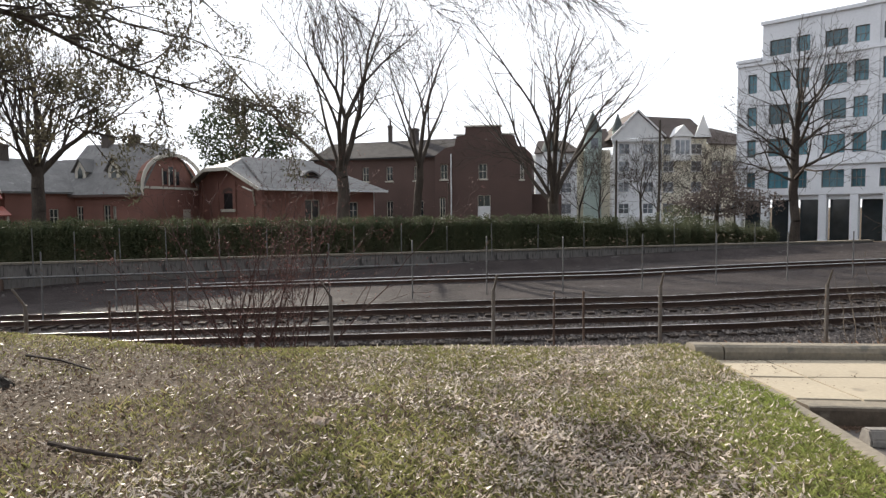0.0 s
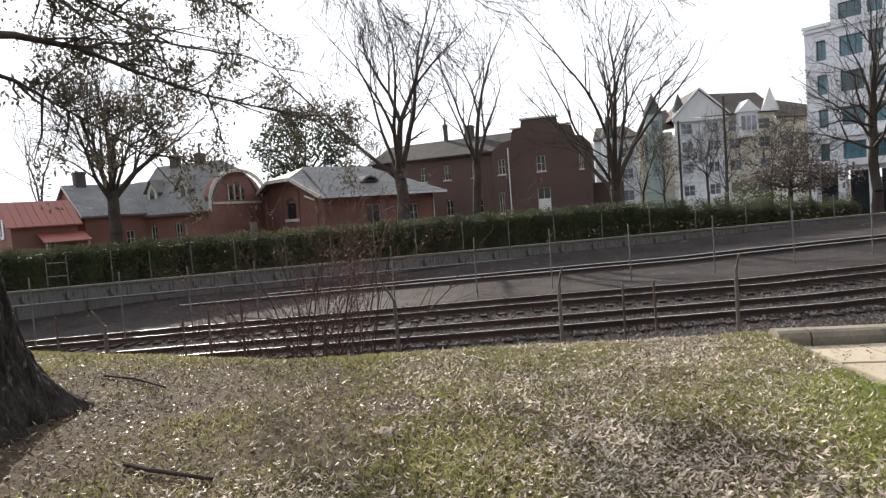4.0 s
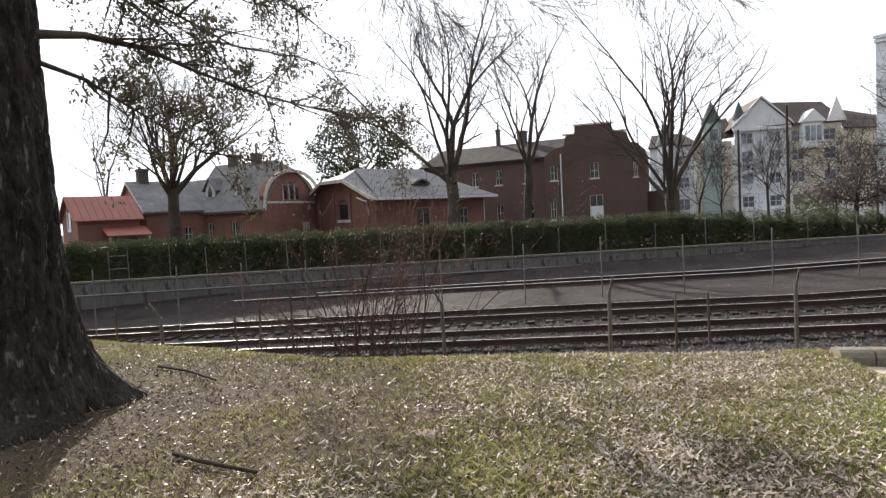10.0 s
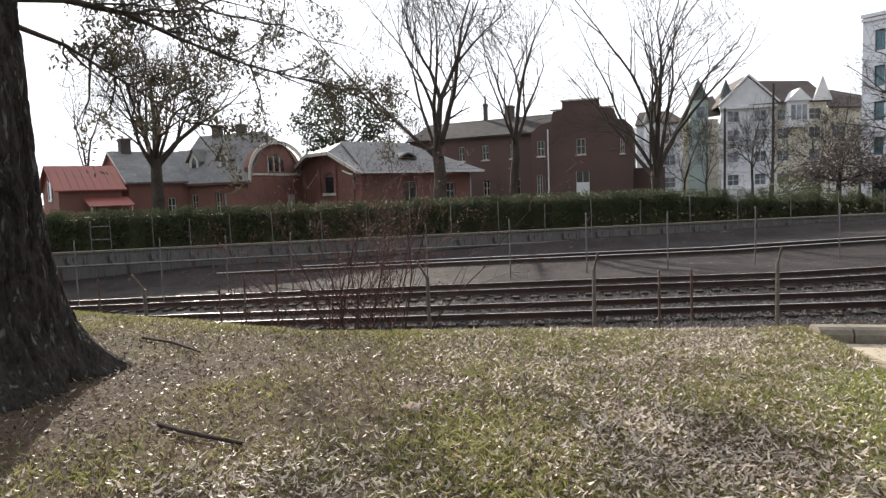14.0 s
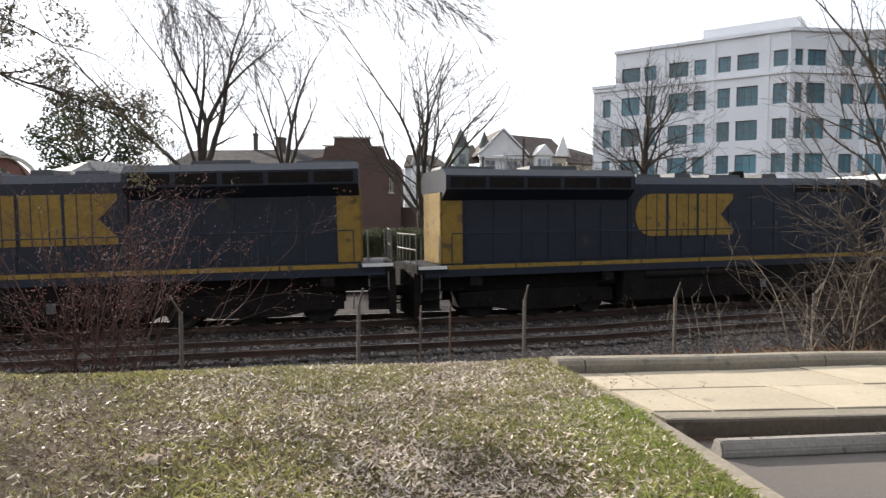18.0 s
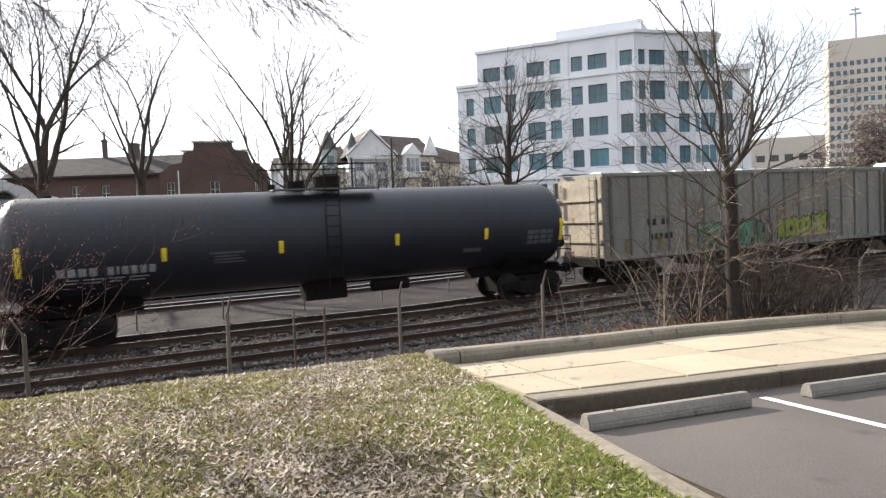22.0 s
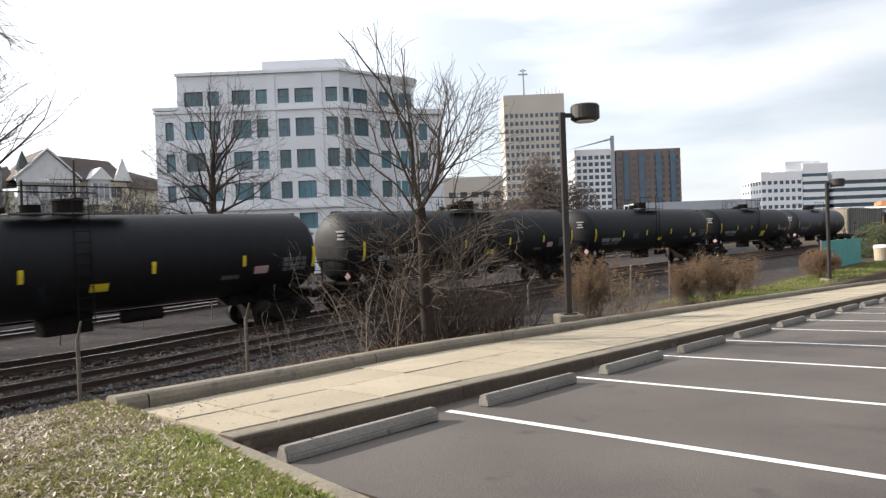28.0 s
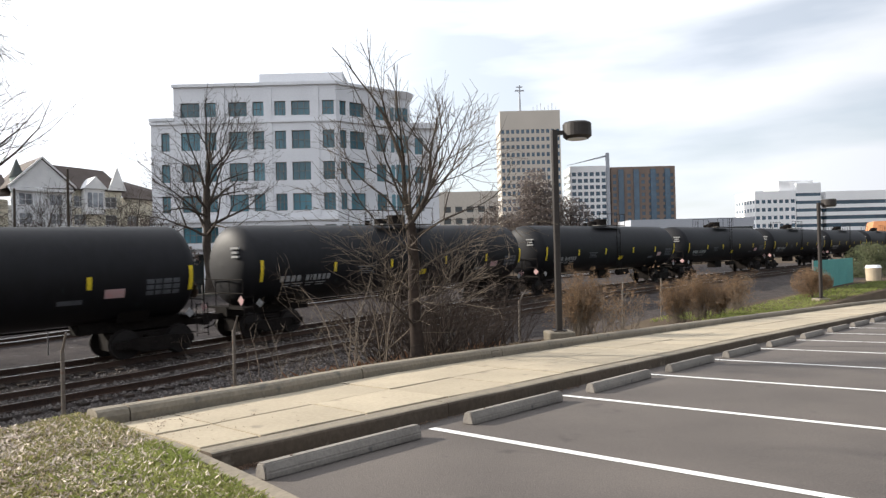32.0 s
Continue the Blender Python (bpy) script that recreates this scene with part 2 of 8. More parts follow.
M["slate"] = mat("grey slates", (0.21, 0.205, 0.20), (0.14, 0.137, 0.137), fine=9, coarse=0.7, bump=0.5, spec=0.35, rough=0.7, rnd=0.12, spot=(0.27, 0.27, 0.26), spot_at=0.64)
M["red_metal"] = mat("red painted roof metal", (0.30, 0.085, 0.062), (0.21, 0.065, 0.05), fine=6, coarse=0.5, bump=0.15, rough=0.5, spec=0.4)
M["trim"] = mat("cream painted timber", (0.62, 0.58, 0.50), (0.50, 0.47, 0.41), fine=14, coarse=1.5, bump=0.15)
M["white_trim"] = mat("white painted timber", (0.78, 0.78, 0.78), (0.66, 0.66, 0.67), fine=14, coarse=1.0, bump=0.1)
M["siding"] = mat("pale siding", (0.80, 0.81, 0.83), (0.70, 0.71, 0.73), fine=3, coarse=0.4, bump=0.1, stretch=(1, 1, 6))
M["cream_siding"] = mat("cream siding", (0.76, 0.72, 0.60), (0.66, 0.62, 0.52), fine=3, coarse=0.4, bump=0.1, stretch=(1, 1, 6))
M["teal_siding"] = mat("pale grey green shingle", (0.42, 0.50, 0.46), (0.33, 0.40, 0.37), fine=5, coarse=0.6, bump=0.3)
M["brown_roof"] = mat("brown shingles", (0.105, 0.082, 0.072), (0.07, 0.056, 0.05), fine=8, coarse=0.5, bump=0.4)
M["office"] = mat("pale precast facade", (0.76, 0.77, 0.80), (0.67, 0.68, 0.71), fine=5, coarse=0.25, bump=0.1, spec=0.3)
M["tan_tower"] = mat("tan precast", (0.56, 0.51, 0.45), (0.47, 0.43, 0.38), fine=2, coarse=0.05, bump=0)
M["far_white"] = mat("white far facade", (0.86, 0.86, 0.86), (0.76, 0.76, 0.77), fine=2, coarse=0.05, bump=0)
M["far_grey"] = mat("grey far facade", (0.40, 0.42, 0.46), (0.32, 0.34, 0.38), fine=2, coarse=0.05, bump=0)
M["tan_brick"] = mat("tan brick", (0.22, 0.165, 0.135), (0.165, 0.125, 0.105), fine=4, coarse=0.08, bump=0)
M["glass"] = mat("dark window glass", (0.030, 0.038, 0.042), (0.015, 0.02, 0.022), rough=0.08, fine=0.8, coarse=0.2, bump=0, spec=0.6)
M["teal_glass"] = mat("teal tinted glass", (0.085, 0.21, 0.26), (0.045, 0.12, 0.155), rough=0.1, fine=1.2, coarse=0.2, bump=0, spec=0.6, rnd=0.35, stretch=(3, 3, 0.1))
M["blue_glass"] = mat("blue far glass", (0.07, 0.12, 0.17), (0.04, 0.07, 0.11), rough=0.15, fine=0.5, coarse=0.1, bump=0, spec=0.6, rnd=0.3)
M["wall_conc"] = mat("stained retaining concrete", (0.20, 0.185, 0.17), (0.115, 0.105, 0.097), fine=6, coarse=1.0, bump=0.4, spot=(0.055, 0.05, 0.047), spot_at=0.58, stretch=(2, 2, 0.4))
M["bronze"] = mat("dark bronze paint", (0.035, 0.029, 0.026), (0.025, 0.021, 0.019), rough=0.5, fine=12, coarse=1.5, bump=0.05)
M["teal_paint"] = mat("teal painted sheet", (0.12, 0.36, 0.33), (0.09, 0.29, 0.27), fine=5, coarse=0.6, bump=0.1)
M["bin"] = mat("pebbled tan concrete", (0.42, 0.35, 0.25), (0.33, 0.27, 0.2), fine=30, coarse=2, bump=0.5)
M["loco_blue"] = mat("grimy dark blue paint", (0.0165, 0.0215, 0.035), (0.0115, 0.0145, 0.0225), rough=0.5, fine=5, coarse=0.5, bump=0.06, spec=0.3, spot=(0.036, 0.032, 0.031), spot_at=0.63)
M["loco_grey"] = mat("grimy grey roof paint", (0.075, 0.078, 0.085), (0.045, 0.047, 0.052), rough=0.6, fine=6, coarse=0.6, bump=0.08)
M["yellow"] = mat("faded yellow paint", (0.27, 0.165, 0.03), (0.18, 0.115, 0.025), rough=0.65, fine=8, coarse=1.0, bump=0.05, spot=(0.10, 0.07, 0.035), spot_at=0.60)
M["dull_yellow"] = mat("sooty yellow paint", (0.16, 0.12, 0.03), (0.09, 0.07, 0.025), rough=0.7, fine=8, coarse=1.0, bump=0.05)
M["bright_yellow"] = mat("reflective yellow strip", (0.75, 0.58, 0.03), (0.62, 0.46, 0.03), rough=0.5, fine=10, coarse=2, bump=0)
M["pale_roof"] = mat("sunlit roof white, also white fittings", (0.74, 0.74, 0.72), (0.6, 0.6, 0.58), rough=0.5, fine=6, coarse=1, bump=0.05)
M["under"] = mat("grimy running gear", (0.018, 0.015, 0.0135), (0.010, 0.0085, 0.0078), rough=0.85, fine=12, coarse=2, bump=0.3, spec=0.08, spot=(0.030, 0.024, 0.021), spot_at=0.63)
M["wheel"] = mat("worn wheel steel", (0.020, 0.017, 0.016), (0.012, 0.010, 0.010), rough=0.7, fine=10, coarse=3, bump=0.1, metal=0.2)
M["hopper"] = mat("weathered grey hopper paint", (0.235, 0.228, 0.205), (0.175, 0.168, 0.15), rough=0.65, fine=4, coarse=0.4, bump=0.08, spot=(0.16, 0.125, 0.085), spot_at=0.66, stretch=(1.5, 1.5, 0.3))
M["hopper_post"] = mat("hopper post paint darkened for shadow lines", (0.13, 0.122, 0.108), (0.085, 0.08, 0.07), rough=0.7, fine=5, coarse=1.0, bump=0.1, spot=(0.15, 0.10, 0.06), spot_at=0.60, stretch=(1, 1, 0.4))
M["tank_black"] = mat("black tank paint", (0.010, 0.010, 0.0125), (0.006, 0.006, 0.007), rough=0.58, fine=4, coarse=0.5, bump=0.04, spec=0.25, spot=(0.017, 0.025, 0.025), spot_at=0.66, stretch=(1, 1, 0.5))
M["tank_grey"] = mat("slate grey tank paint", (0.020, 0.0225, 0.031), (0.014, 0.0155, 0.021), rough=0.5, fine=4, coarse=0.5, bump=0.04, spec=0.4, spot=(0.024, 0.025, 0.03), spot_at=0.66, stretch=(1, 1, 0.5))
M["white_mark"] = mat("chalky white lettering", (0.33, 0.33, 0.33), (0.20, 0.20, 0.20), fine=12, coarse=3, bump=0)
M["panel_grey"] = mat("dull grey stencil panel", (0.11, 0.115, 0.125), (0.07, 0.072, 0.08), fine=9, coarse=3, bump=0)
M["teal_spray"] = mat("teal spray paint", (0.085, 0.20, 0.135), (0.12, 0.25, 0.18), fine=4, coarse=1.5, bump=0)
M["lime_spray"] = mat("lime spray paint", (0.19, 0.25, 0.03), (0.24, 0.29, 0.05), fine=4, coarse=1.5, bump=0)
M["black_spray"] = mat("black spray paint", (0.02, 0.02, 0.02), (0.03, 0.03, 0.03), fine=4, coarse=1.5, bump=0)
M["dark_slate"] = mat("sooty brown slates", (0.062, 0.056, 0.055), (0.040, 0.036, 0.036), fine=9, coarse=0.7, bump=0.5, spec=0.15, rough=0.9, rnd=0.12)
M["rust_streak"] = mat("orange rust stain", (0.20, 0.105, 0.035), (0.15, 0.10, 0.055), fine=9, coarse=2.5, bump=0.1, stretch=(1, 1, 0.3))
M["tan_steel"] = mat("sunlit tan hopper end paint", (0.36, 0.32, 0.26), (0.25, 0.21, 0.16), fine=5, coarse=0.8, bump=0.1, spot=(0.18, 0.10, 0.05), spot_at=0.62)
M["brush"] = mat("dark brushwood bark", (0.050, 0.038, 0.032), (0.028, 0.022, 0.019), fine=14, coarse=2, bump=0.3, spec=0.1)
M["dead_stem"] = leafy("dull dead stems", (0.13, 0.095, 0.06), (0.19, 0.145, 0.10), 0.4, 0.15)
M["orange_roof"] = mat("orange roof tiles", (0.50, 0.22, 0.10), (0.40, 0.18, 0.09), fine=2, coarse=0.2, bump=0)
M["curtained"] = mat("curtained window glass", (0.30, 0.32, 0.35), (0.10, 0.11, 0.13), rough=0.12, fine=0.9, coarse=0.3, bump=0, spec=0.6, rnd=0.5)
M["teal_roof"] = mat("weathered grey green roof", (0.095, 0.11, 0.105), (0.07, 0.08, 0.078), fine=4, coarse=0.6, bump=0.2)
M["post_steel"] = mat("weathered grey post steel", (0.17, 0.15, 0.13), (0.10, 0.085, 0.072), rough=0.75, fine=15, coarse=3, bump=0.3, spot=(0.13, 0.085, 0.06), spot_at=0.62)
M["pink"] = mat("faded pink placard", (0.50, 0.28, 0.28), (0.45, 0.33, 0.32), fine=5, coarse=2, bump=0)


# ---- mesh helpers ----
def part(name, bm, material, parent=None, label="", smooth=False):
    """Links a bmesh as one mesh object under a thing or part."""
    me = bpy.data.meshes.new(name)
    bm.to_mesh(me)
    bm.free()
    me.materials.append(material)
    if smooth:
        for f in me.polygons:
            f.use_smooth = True
    ob = new(name, me)
    ob.parent = parent
    return tagged(ob, label)


def shared(name, me, parent, m, label=""):
    """One more object on a mesh that alike pieces share."""
    ob = new(name, me)
    ob.parent = parent
    ob.matrix_basis = m
    return tagged(ob, label)


def sheet(name, verts, faces, material, parent=None, smooth=False, label=""):
    me = bpy.data.meshes.new(name)
    me.from_pydata(verts, [], faces)
    me.materials.append(material)
    if smooth:
        me.polygons.foreach_set("use_smooth", [True] * len(me.polygons))
    me.update()
    ob = new(name, me)
    ob.parent = parent
    return tagged(ob, label)


def thing(name, m, label, category, group="", kind=""):
    ob = new(name)
    ob.empty_display_size = 0.2
    ob.matrix_basis = m
    return tagged(ob, label, category, group, kind)


def box(bm, x0, x1, y0, y1, z0, z1, taper=0.0):
    """Adds a box; taper draws its top in by that much on every side."""
    t = taper
    v = [bm.verts.new(c) for c in ((x0, y0, z0), (x1, y0, z0), (x1, y1, z0), (x0, y1, z0), (x0 + t, y0 + t, z1), (x1 - t, y0 + t, z1), (x1 - t, y1 - t, z1), (x0 + t, y1 - t, z1))]
    for q in ((3, 2, 1, 0), (4, 5, 6, 7), (0, 1, 5, 4), (1, 2, 6, 5), (2, 3, 7, 6), (3, 0, 4, 7)):
        bm.faces.new([v[i] for i in q])
    return bm


def boxed(*a, **k):
    return box(bmesh.new(), *a, **k)


def bevelled(bm, width, segments=2):
    bmesh.ops.bevel(bm, geom=list(bm.edges), offset=width, segments=segments, affect="EDGES", clamp_overlap=True)
    return bm


def rod(bm, a, b, r0, r1=None, n=8, caps=True):
    """Adds a tapered round bar from a to b."""
    r1 = r0 if r1 is None else r1
    a, b = Vector(a), Vector(b)
    d = (b - a).normalized()
    u = d.orthogonal().normalized()
    w = d.cross(u)
    rings = []
    for c, r in ((a, r0), (b, r1)):
        rings.append([bm.verts.new(c + r * (math.cos(6.28318 * i / n) * u + math.sin(6.28318 * i / n) * w)) for i in range(n)])
    for i in range(n):
        bm.faces.new((rings[0][i], rings[0][(i + 1) % n], rings[1][(i + 1) % n], rings[1][i]))
    if caps:
        bm.faces.new(rings[0][::-1])
        bm.faces.new(rings[1])
    return bm


def prism(bm, pts, x0, x1):
    """Adds a solid with the outline pts in (y, z), from x0 to x1."""
    a = [bm.verts.new((x0, y, z)) for y, z in pts]
    b = [bm.verts.new((x1, y, z)) for y, z in pts]
    n = len(pts)
    for i in range(n):
        bm.faces.new((a[i], a[(i + 1) % n], b[(i + 1) % n], b[i]))
    bm.faces.new(a[::-1])
    bm.faces.new(b)
    bmesh.ops.recalc_face_normals(bm, faces=bm.faces)
    return bm


def prism_y(bm, pts, y0, y1):
    """Adds a solid with the outline pts in (x, z), from y0 to y1."""
    a = [bm.verts.new((x, y0, z)) for x, z in pts]
    b = [bm.verts.new((x, y1, z)) for x, z in pts]
    n = len(pts)
    for i in range(n):
        bm.faces.new((a[i], a[(i + 1) % n], b[(i + 1) % n], b[i]))
    bm.faces.new(a[::-1])
    bm.faces.new(b)
    bmesh.ops.recalc_face_normals(bm, faces=bm.faces)
    return bm


# ---- the lie of the land ----
RAIL_Z = -1.52


def _plan(x):
    if x < -30:
        return 15.42 + 0.26 * (x + 30)
    if x > 38:
        return 24.777 + 0.0152 * (x - 38) * math.exp(-(x - 38) / 25) - 0.008 * (x - 38)
    return 21.6 + 0.152 * x - 0.0018 * x * x


def _plan_third(x):
    x = max(-45.0, min(70.0, x))
    return 30.3 + 0.227 * x - 0.0017 * x * x


def _swing(x):
    """The line swings away and falls off gently towards -x."""
    return 1 + 0.0155 * min(20.0, (math.hypot(x, 3) - x) / 2)


_px = [-460 + 0.5 * i for i in range(1700)]
_kx = [_swing(x) for x in _px]
_mx = [x * k for x, k in zip(_px, _kx)]
_my = [0.1 + (_plan(x) - 0.1) * k for x, k in zip(_px, _kx)]
_ty = [0.1 + (_plan_third(x) - 0.1) * k for x, k in zip(_px, _kx)]
_mz = [1.6 - 3.12 * k + 0.8 * (1 - math.exp(-max(0.0, x - 8) / 30)) for x, k in zip(_px, _kx)]
_mx, _my, _ty, _mz = np.array(_mx), np.array(_my), np.array(_ty), np.array(_mz)


def track_mid(x):
    """The middle of the train's track."""
    return float(np.interp(x, _mx, _my))


def rail_z(x):
    return float(np.interp(x, _mx, _mz))


def near_mid(x):
    return track_mid(x) - 4.15


def third_mid(x):
    return float(np.interp(x, _mx, _ty))


def wall_line(x):
    return 38.3 + 0.32 * x


def row_line(x):
    """How the kerbs and parking rows bend away from the x axis."""
    return 0.05 * x - 0.0009 * x * x


def walk_back(x):
    """The rear edge of the walk, from the lot's kerb on."""
    return 2.15 + 0.6 * step(2.5, 9, x)


def lot_z(x, y):
    return 0.05 - 0.0372 * x - 0.0363 * y if x < 60 else lot_z(59.99, y)


def step(a, b, v):
    t = max(0.0, min(1.0, (v - a) / (b - a)))
    return t * t * (3 - 2 * t)


def crest(x):
    return 8.15 + (0.0 if x > -3 else 0.40 * (-3 - x) if x > -8 else 2.0)


def lawn_z(x, y):
    return -0.02 - 0.013 * max(y, 0) + 0.03 * noise.noise((x * 0.35, y * 0.35, 3.1)) + 0.012 * noise.noise((x * 1.7, y * 1.7, 1.1))


def ground_z(x, y):
    far_base = -1.15 - 1.9 * step(10, 45, x) * step(40, 75, y)
    bed = rail_z(x) - 0.34
    if x > 3.1 and y < 5.76 + walk_back(x) + row_line(min(x, 60)):
        return lot_z(x, y) - 0.28
    if y > wall_line(x) + 1.1 and -60 < x < 60:
        return far_base
    if abs(x) >= 60 and y > 30:
        return bed + (far_base - bed) * step(30, 60, y)
    lift = 0.20 * max(0.0, 1 - abs(y - track_mid(x)) / 2.4) + 0.20 * max(0.0, 1 - abs(y - near_mid(x)) / 2.4) + (0.24 * max(0.0, 1 - abs(y - third_mid(x)) / 2.6) if abs(x) < 60 else 0)
    if -60 < x < 60 and y > 28:
        lift += 0.42 * step(wall_line(x) - 2.2, wall_line(x) - 0.2, y)
    right = step(2.85, 3.1, x)
    c = crest(x)
    top = lawn_z(x, min(y, c))
    down = top + (bed - top) * (0.78 * step(c - 0.3, c + 3.6, y) + 0.22 * step(c + 2.5, c + 6.5, y))
    if right > 0:
        k = 5.46 + walk_back(x) + row_line(min(x, 60))
        edge = lot_z(x, k) - 0.28 if y < k + 0.3 else lot_z(x, k) + 0.1
        strip = 2.8 * step(22, 27, x)
        out = edge + (bed - edge) * (0.6 * step(k + 0.2 + strip, k + 3.9 + strip, y) + 0.4 * step(k + 2.5 + strip, k + 7.0 + strip, y))
        if y < k + 0.3:
            out = lot_z(x, y) - 0.28
        down = down * (1 - right) + out * right
    return max(down, bed) + lift * step(c + 4.5, c + 7, y)


def lines(*spans):
    out = []
    for a, b, n in spans:
        out += [a + (b - a) * i / n for i in range(n)]
    return out + [spans[-1][1]]


gx = lines((-900, -120, 8), (-120, -30, 18), (-30, -9, 21), (-9, 2.8, 59), (2.8, 3.15, 5), (3.15, 30, 54), (30, 120, 30), (120, 1200, 10))
gy = lines((-300, -20, 6), (-20, 1, 10), (1, 14, 65), (14, 50, 90), (50, 120, 20), (120, 1500, 8))
gv = [(x, y, ground_z(x, y)) for y in gy for x in gx]
nx = len(gx)
ground = sheet("ground", gv, [(j * nx + i, j * nx + i + 1, (j + 1) * nx + i + 1, (j + 1) * nx + i) for j in range(len(gy) - 1) for i in range(nx - 1)], M["soil"], smooth=True)
tagged(ground, "winter lawn and trackside ground of bare soil", "ground", kind="structure")
ground.data.materials.append(M["ballast"])
ground.data.materials.append(M["cinder"])
for f in ground.data.polygons:
    c = f.center
    if -100 < c.x < 110 and c.y > crest(c.x) + 3.0 + (1.6 if c.x > 3 else 0) and c.y < wall_line(c.x):
        f.material_index = 1 if c.y < 24.6 + 0.15 * c.x else 2

# ---- tracks ----
HEAD = ((-0.024, 0), (0.024, 0), (0.036, -0.012), (0.036, -0.034), (0.009, -0.048), (0.009, -0.145), (0.07, -0.16), (0.07, -0.172), (-0.07, -0.172), (-0.07, -0.16), (-0.009, -0.145), (-0.009, -0.048), (-0.036, -0.034), (-0.036, -0.012))


def along(mid, x):
    d = (mid(x + 0.05) - mid(x - 0.05)) / 0.1
    k = 1 / math.hypot(1, d)
    return (-d * k, k), math.degrees(math.atan(d))


def rail_mesh(mid, off, x0, x1, step_m, z, parent, name="rail", bright=(0,)):
    vs, fs, tops = [], [], []
    n = int((x1 - x0) / step_m)
    for i in range(n + 1):
        x = x0 + (x1 - x0) * i / n
        (ux, uy), _ = along(mid, x)
        for a, b in HEAD:
            vs.append((x + ux * (off + a), mid(x) + uy * (off + a), z + rail_z(x) - RAIL_Z + b))
    h = len(HEAD)
    for i in range(n):
        for k in range(h):
            fs.append((i * h + k, i * h + (k + 1) % h, (i + 1) * h + (k + 1) % h, (i + 1) * h + k))
    ob = sheet(name, vs, fs, M["rail"], parent)
    ob.data.materials.append(M["rail_top"])
    for i, f in enumerate(ob.data.polygons):
        if i % h in bright:
            f.material_index = 1
    return ob


tie_bm = bevelled(boxed(-0.115, 0.115, -1.3, 1.3, -0.17, 0.0), 0.012, 1)
tie_me = bpy.data.meshes.new("tie")
tie_bm.to_mesh(tie_me)
tie_bm.free()
tie_me.materials.append(M["tie"])


def railway(label, mid, x0, x1, z, tie0, tie1, bright=(0,)):
    tr = thing("railway_track", pose(0, 0, 0), label, "railway track", "railway tracks", "structure")
    for o in (-0.755, 0.755):
        rail_mesh(mid, o, x0, x1, 1.0, z, tr, bright=bright)
    rng = random.Random(5)
    x = tie0
    while x < tie1:
        (ux, uy), deg = along(mid, x)
        shared("tie", tie_me, tr, pose(x, mid(x) + rng.uniform(-0.04, 0.04), z + rail_z(x) - RAIL_Z - 0.178 + rng.uniform(-0.012, 0.006), rng.uniform(-0.5, 0.5), 0, deg + rng.uniform(-1, 1)))
        x += 0.53
    return tr


railway("near railway track with rusty rails and dark timber ties", near_mid, -70, 110, RAIL_Z, -16, 33)
railway("railway track carrying the freight train, dark ties in ballast", track_mid, -160, 330, RAIL_Z, -22, 32)
# Bright metal runs down these head sides too, widening the glint of the sky
railway("far railway track with worn rail heads brightened for sky glint", third_mid, -44, 69, RAIL_Z, 90, 90, (0, 1, 2, 12, 13))

# loose ballast stones by the near track
rng = random.Random(11)
sv, sf = [], []
for i in range(24000):
    x = -12 + 30 * rng.random()
    y = near_mid(x) + rng.choice((rng.uniform(-3.8, -0.9), rng.uniform(-3.2, -0.9), rng.uniform(-0.68, 0.68), rng.uniform(0.85, 3.3), rng.uniform(3.4, 7.5)))
    z = ground_z(x, y) if abs(y - near_mid(x)) > 1.3 else rail_z(x) - 0.17
    r = rng.uniform(0.02, 0.055)
    b = len(sv)
    a = rng.uniform(0, 6.28)
    for k in range(4):
        sv.append((x + r * math.cos(a + k * 1.57) * rng.uniform(0.7, 1.3), y + r * math.sin(a + k * 1.57) * rng.uniform(0.7, 1.3), z))
    sv.append((x + rng.uniform(-0.3, 0.3) * r, y + rng.uniform(-0.3, 0.3) * r, z + r * rng.uniform(0.7, 1.3)))
    sf += [(b, b + 1, b + 4), (b + 1, b + 2, b + 4), (b + 2, b + 3, b + 4), (b + 3, b, b + 4)]
tagged(sheet("ballast_stones", sv, sf, M["stone"]), "loose grey ballast stones beside the rails", "gravel", kind="stuff")

# ---- parking lot, walk and kerbs ----
def lot_sheet(name, x0, x1, ny, yfun, material, dz, nx_=60):
    xs = [x0 + (x1 - x0) * i / nx_ for i in range(nx_ + 1)]
    vs = [(x, yfun(x, j / ny), lot_z(x, yfun(x, j / ny)) + dz) for j in range(ny + 1) for x in xs]
    w = nx_ + 1
    return sheet(name, vs, [(j * w + i, j * w + i + 1, (j + 1) * w + i + 1, (j + 1) * w + i) for j in range(ny) for i in range(nx_)], material)


def side_x(y):
    """The lot's edge against the lawn."""
    return 2.42 + 0.11 * y


lot = lot_sheet("road", 2.0, 62, 8, lambda x, k: -25 + (5.40 + row_line(x) + 25) * k, M["asphalt"], 0.0)
vv = lot.data.vertices
for v in vv:
    if v.co.x < side_x(v.co.y) - 0.02:
        v.co.x = side_x(v.co.y) - 0.02
        v.co.z = lot_z(v.co.x, v.co.y)
tagged(lot, "dark asphalt parking lot with white stall lines", "parking lot", kind="structure")

STALL = 2.67
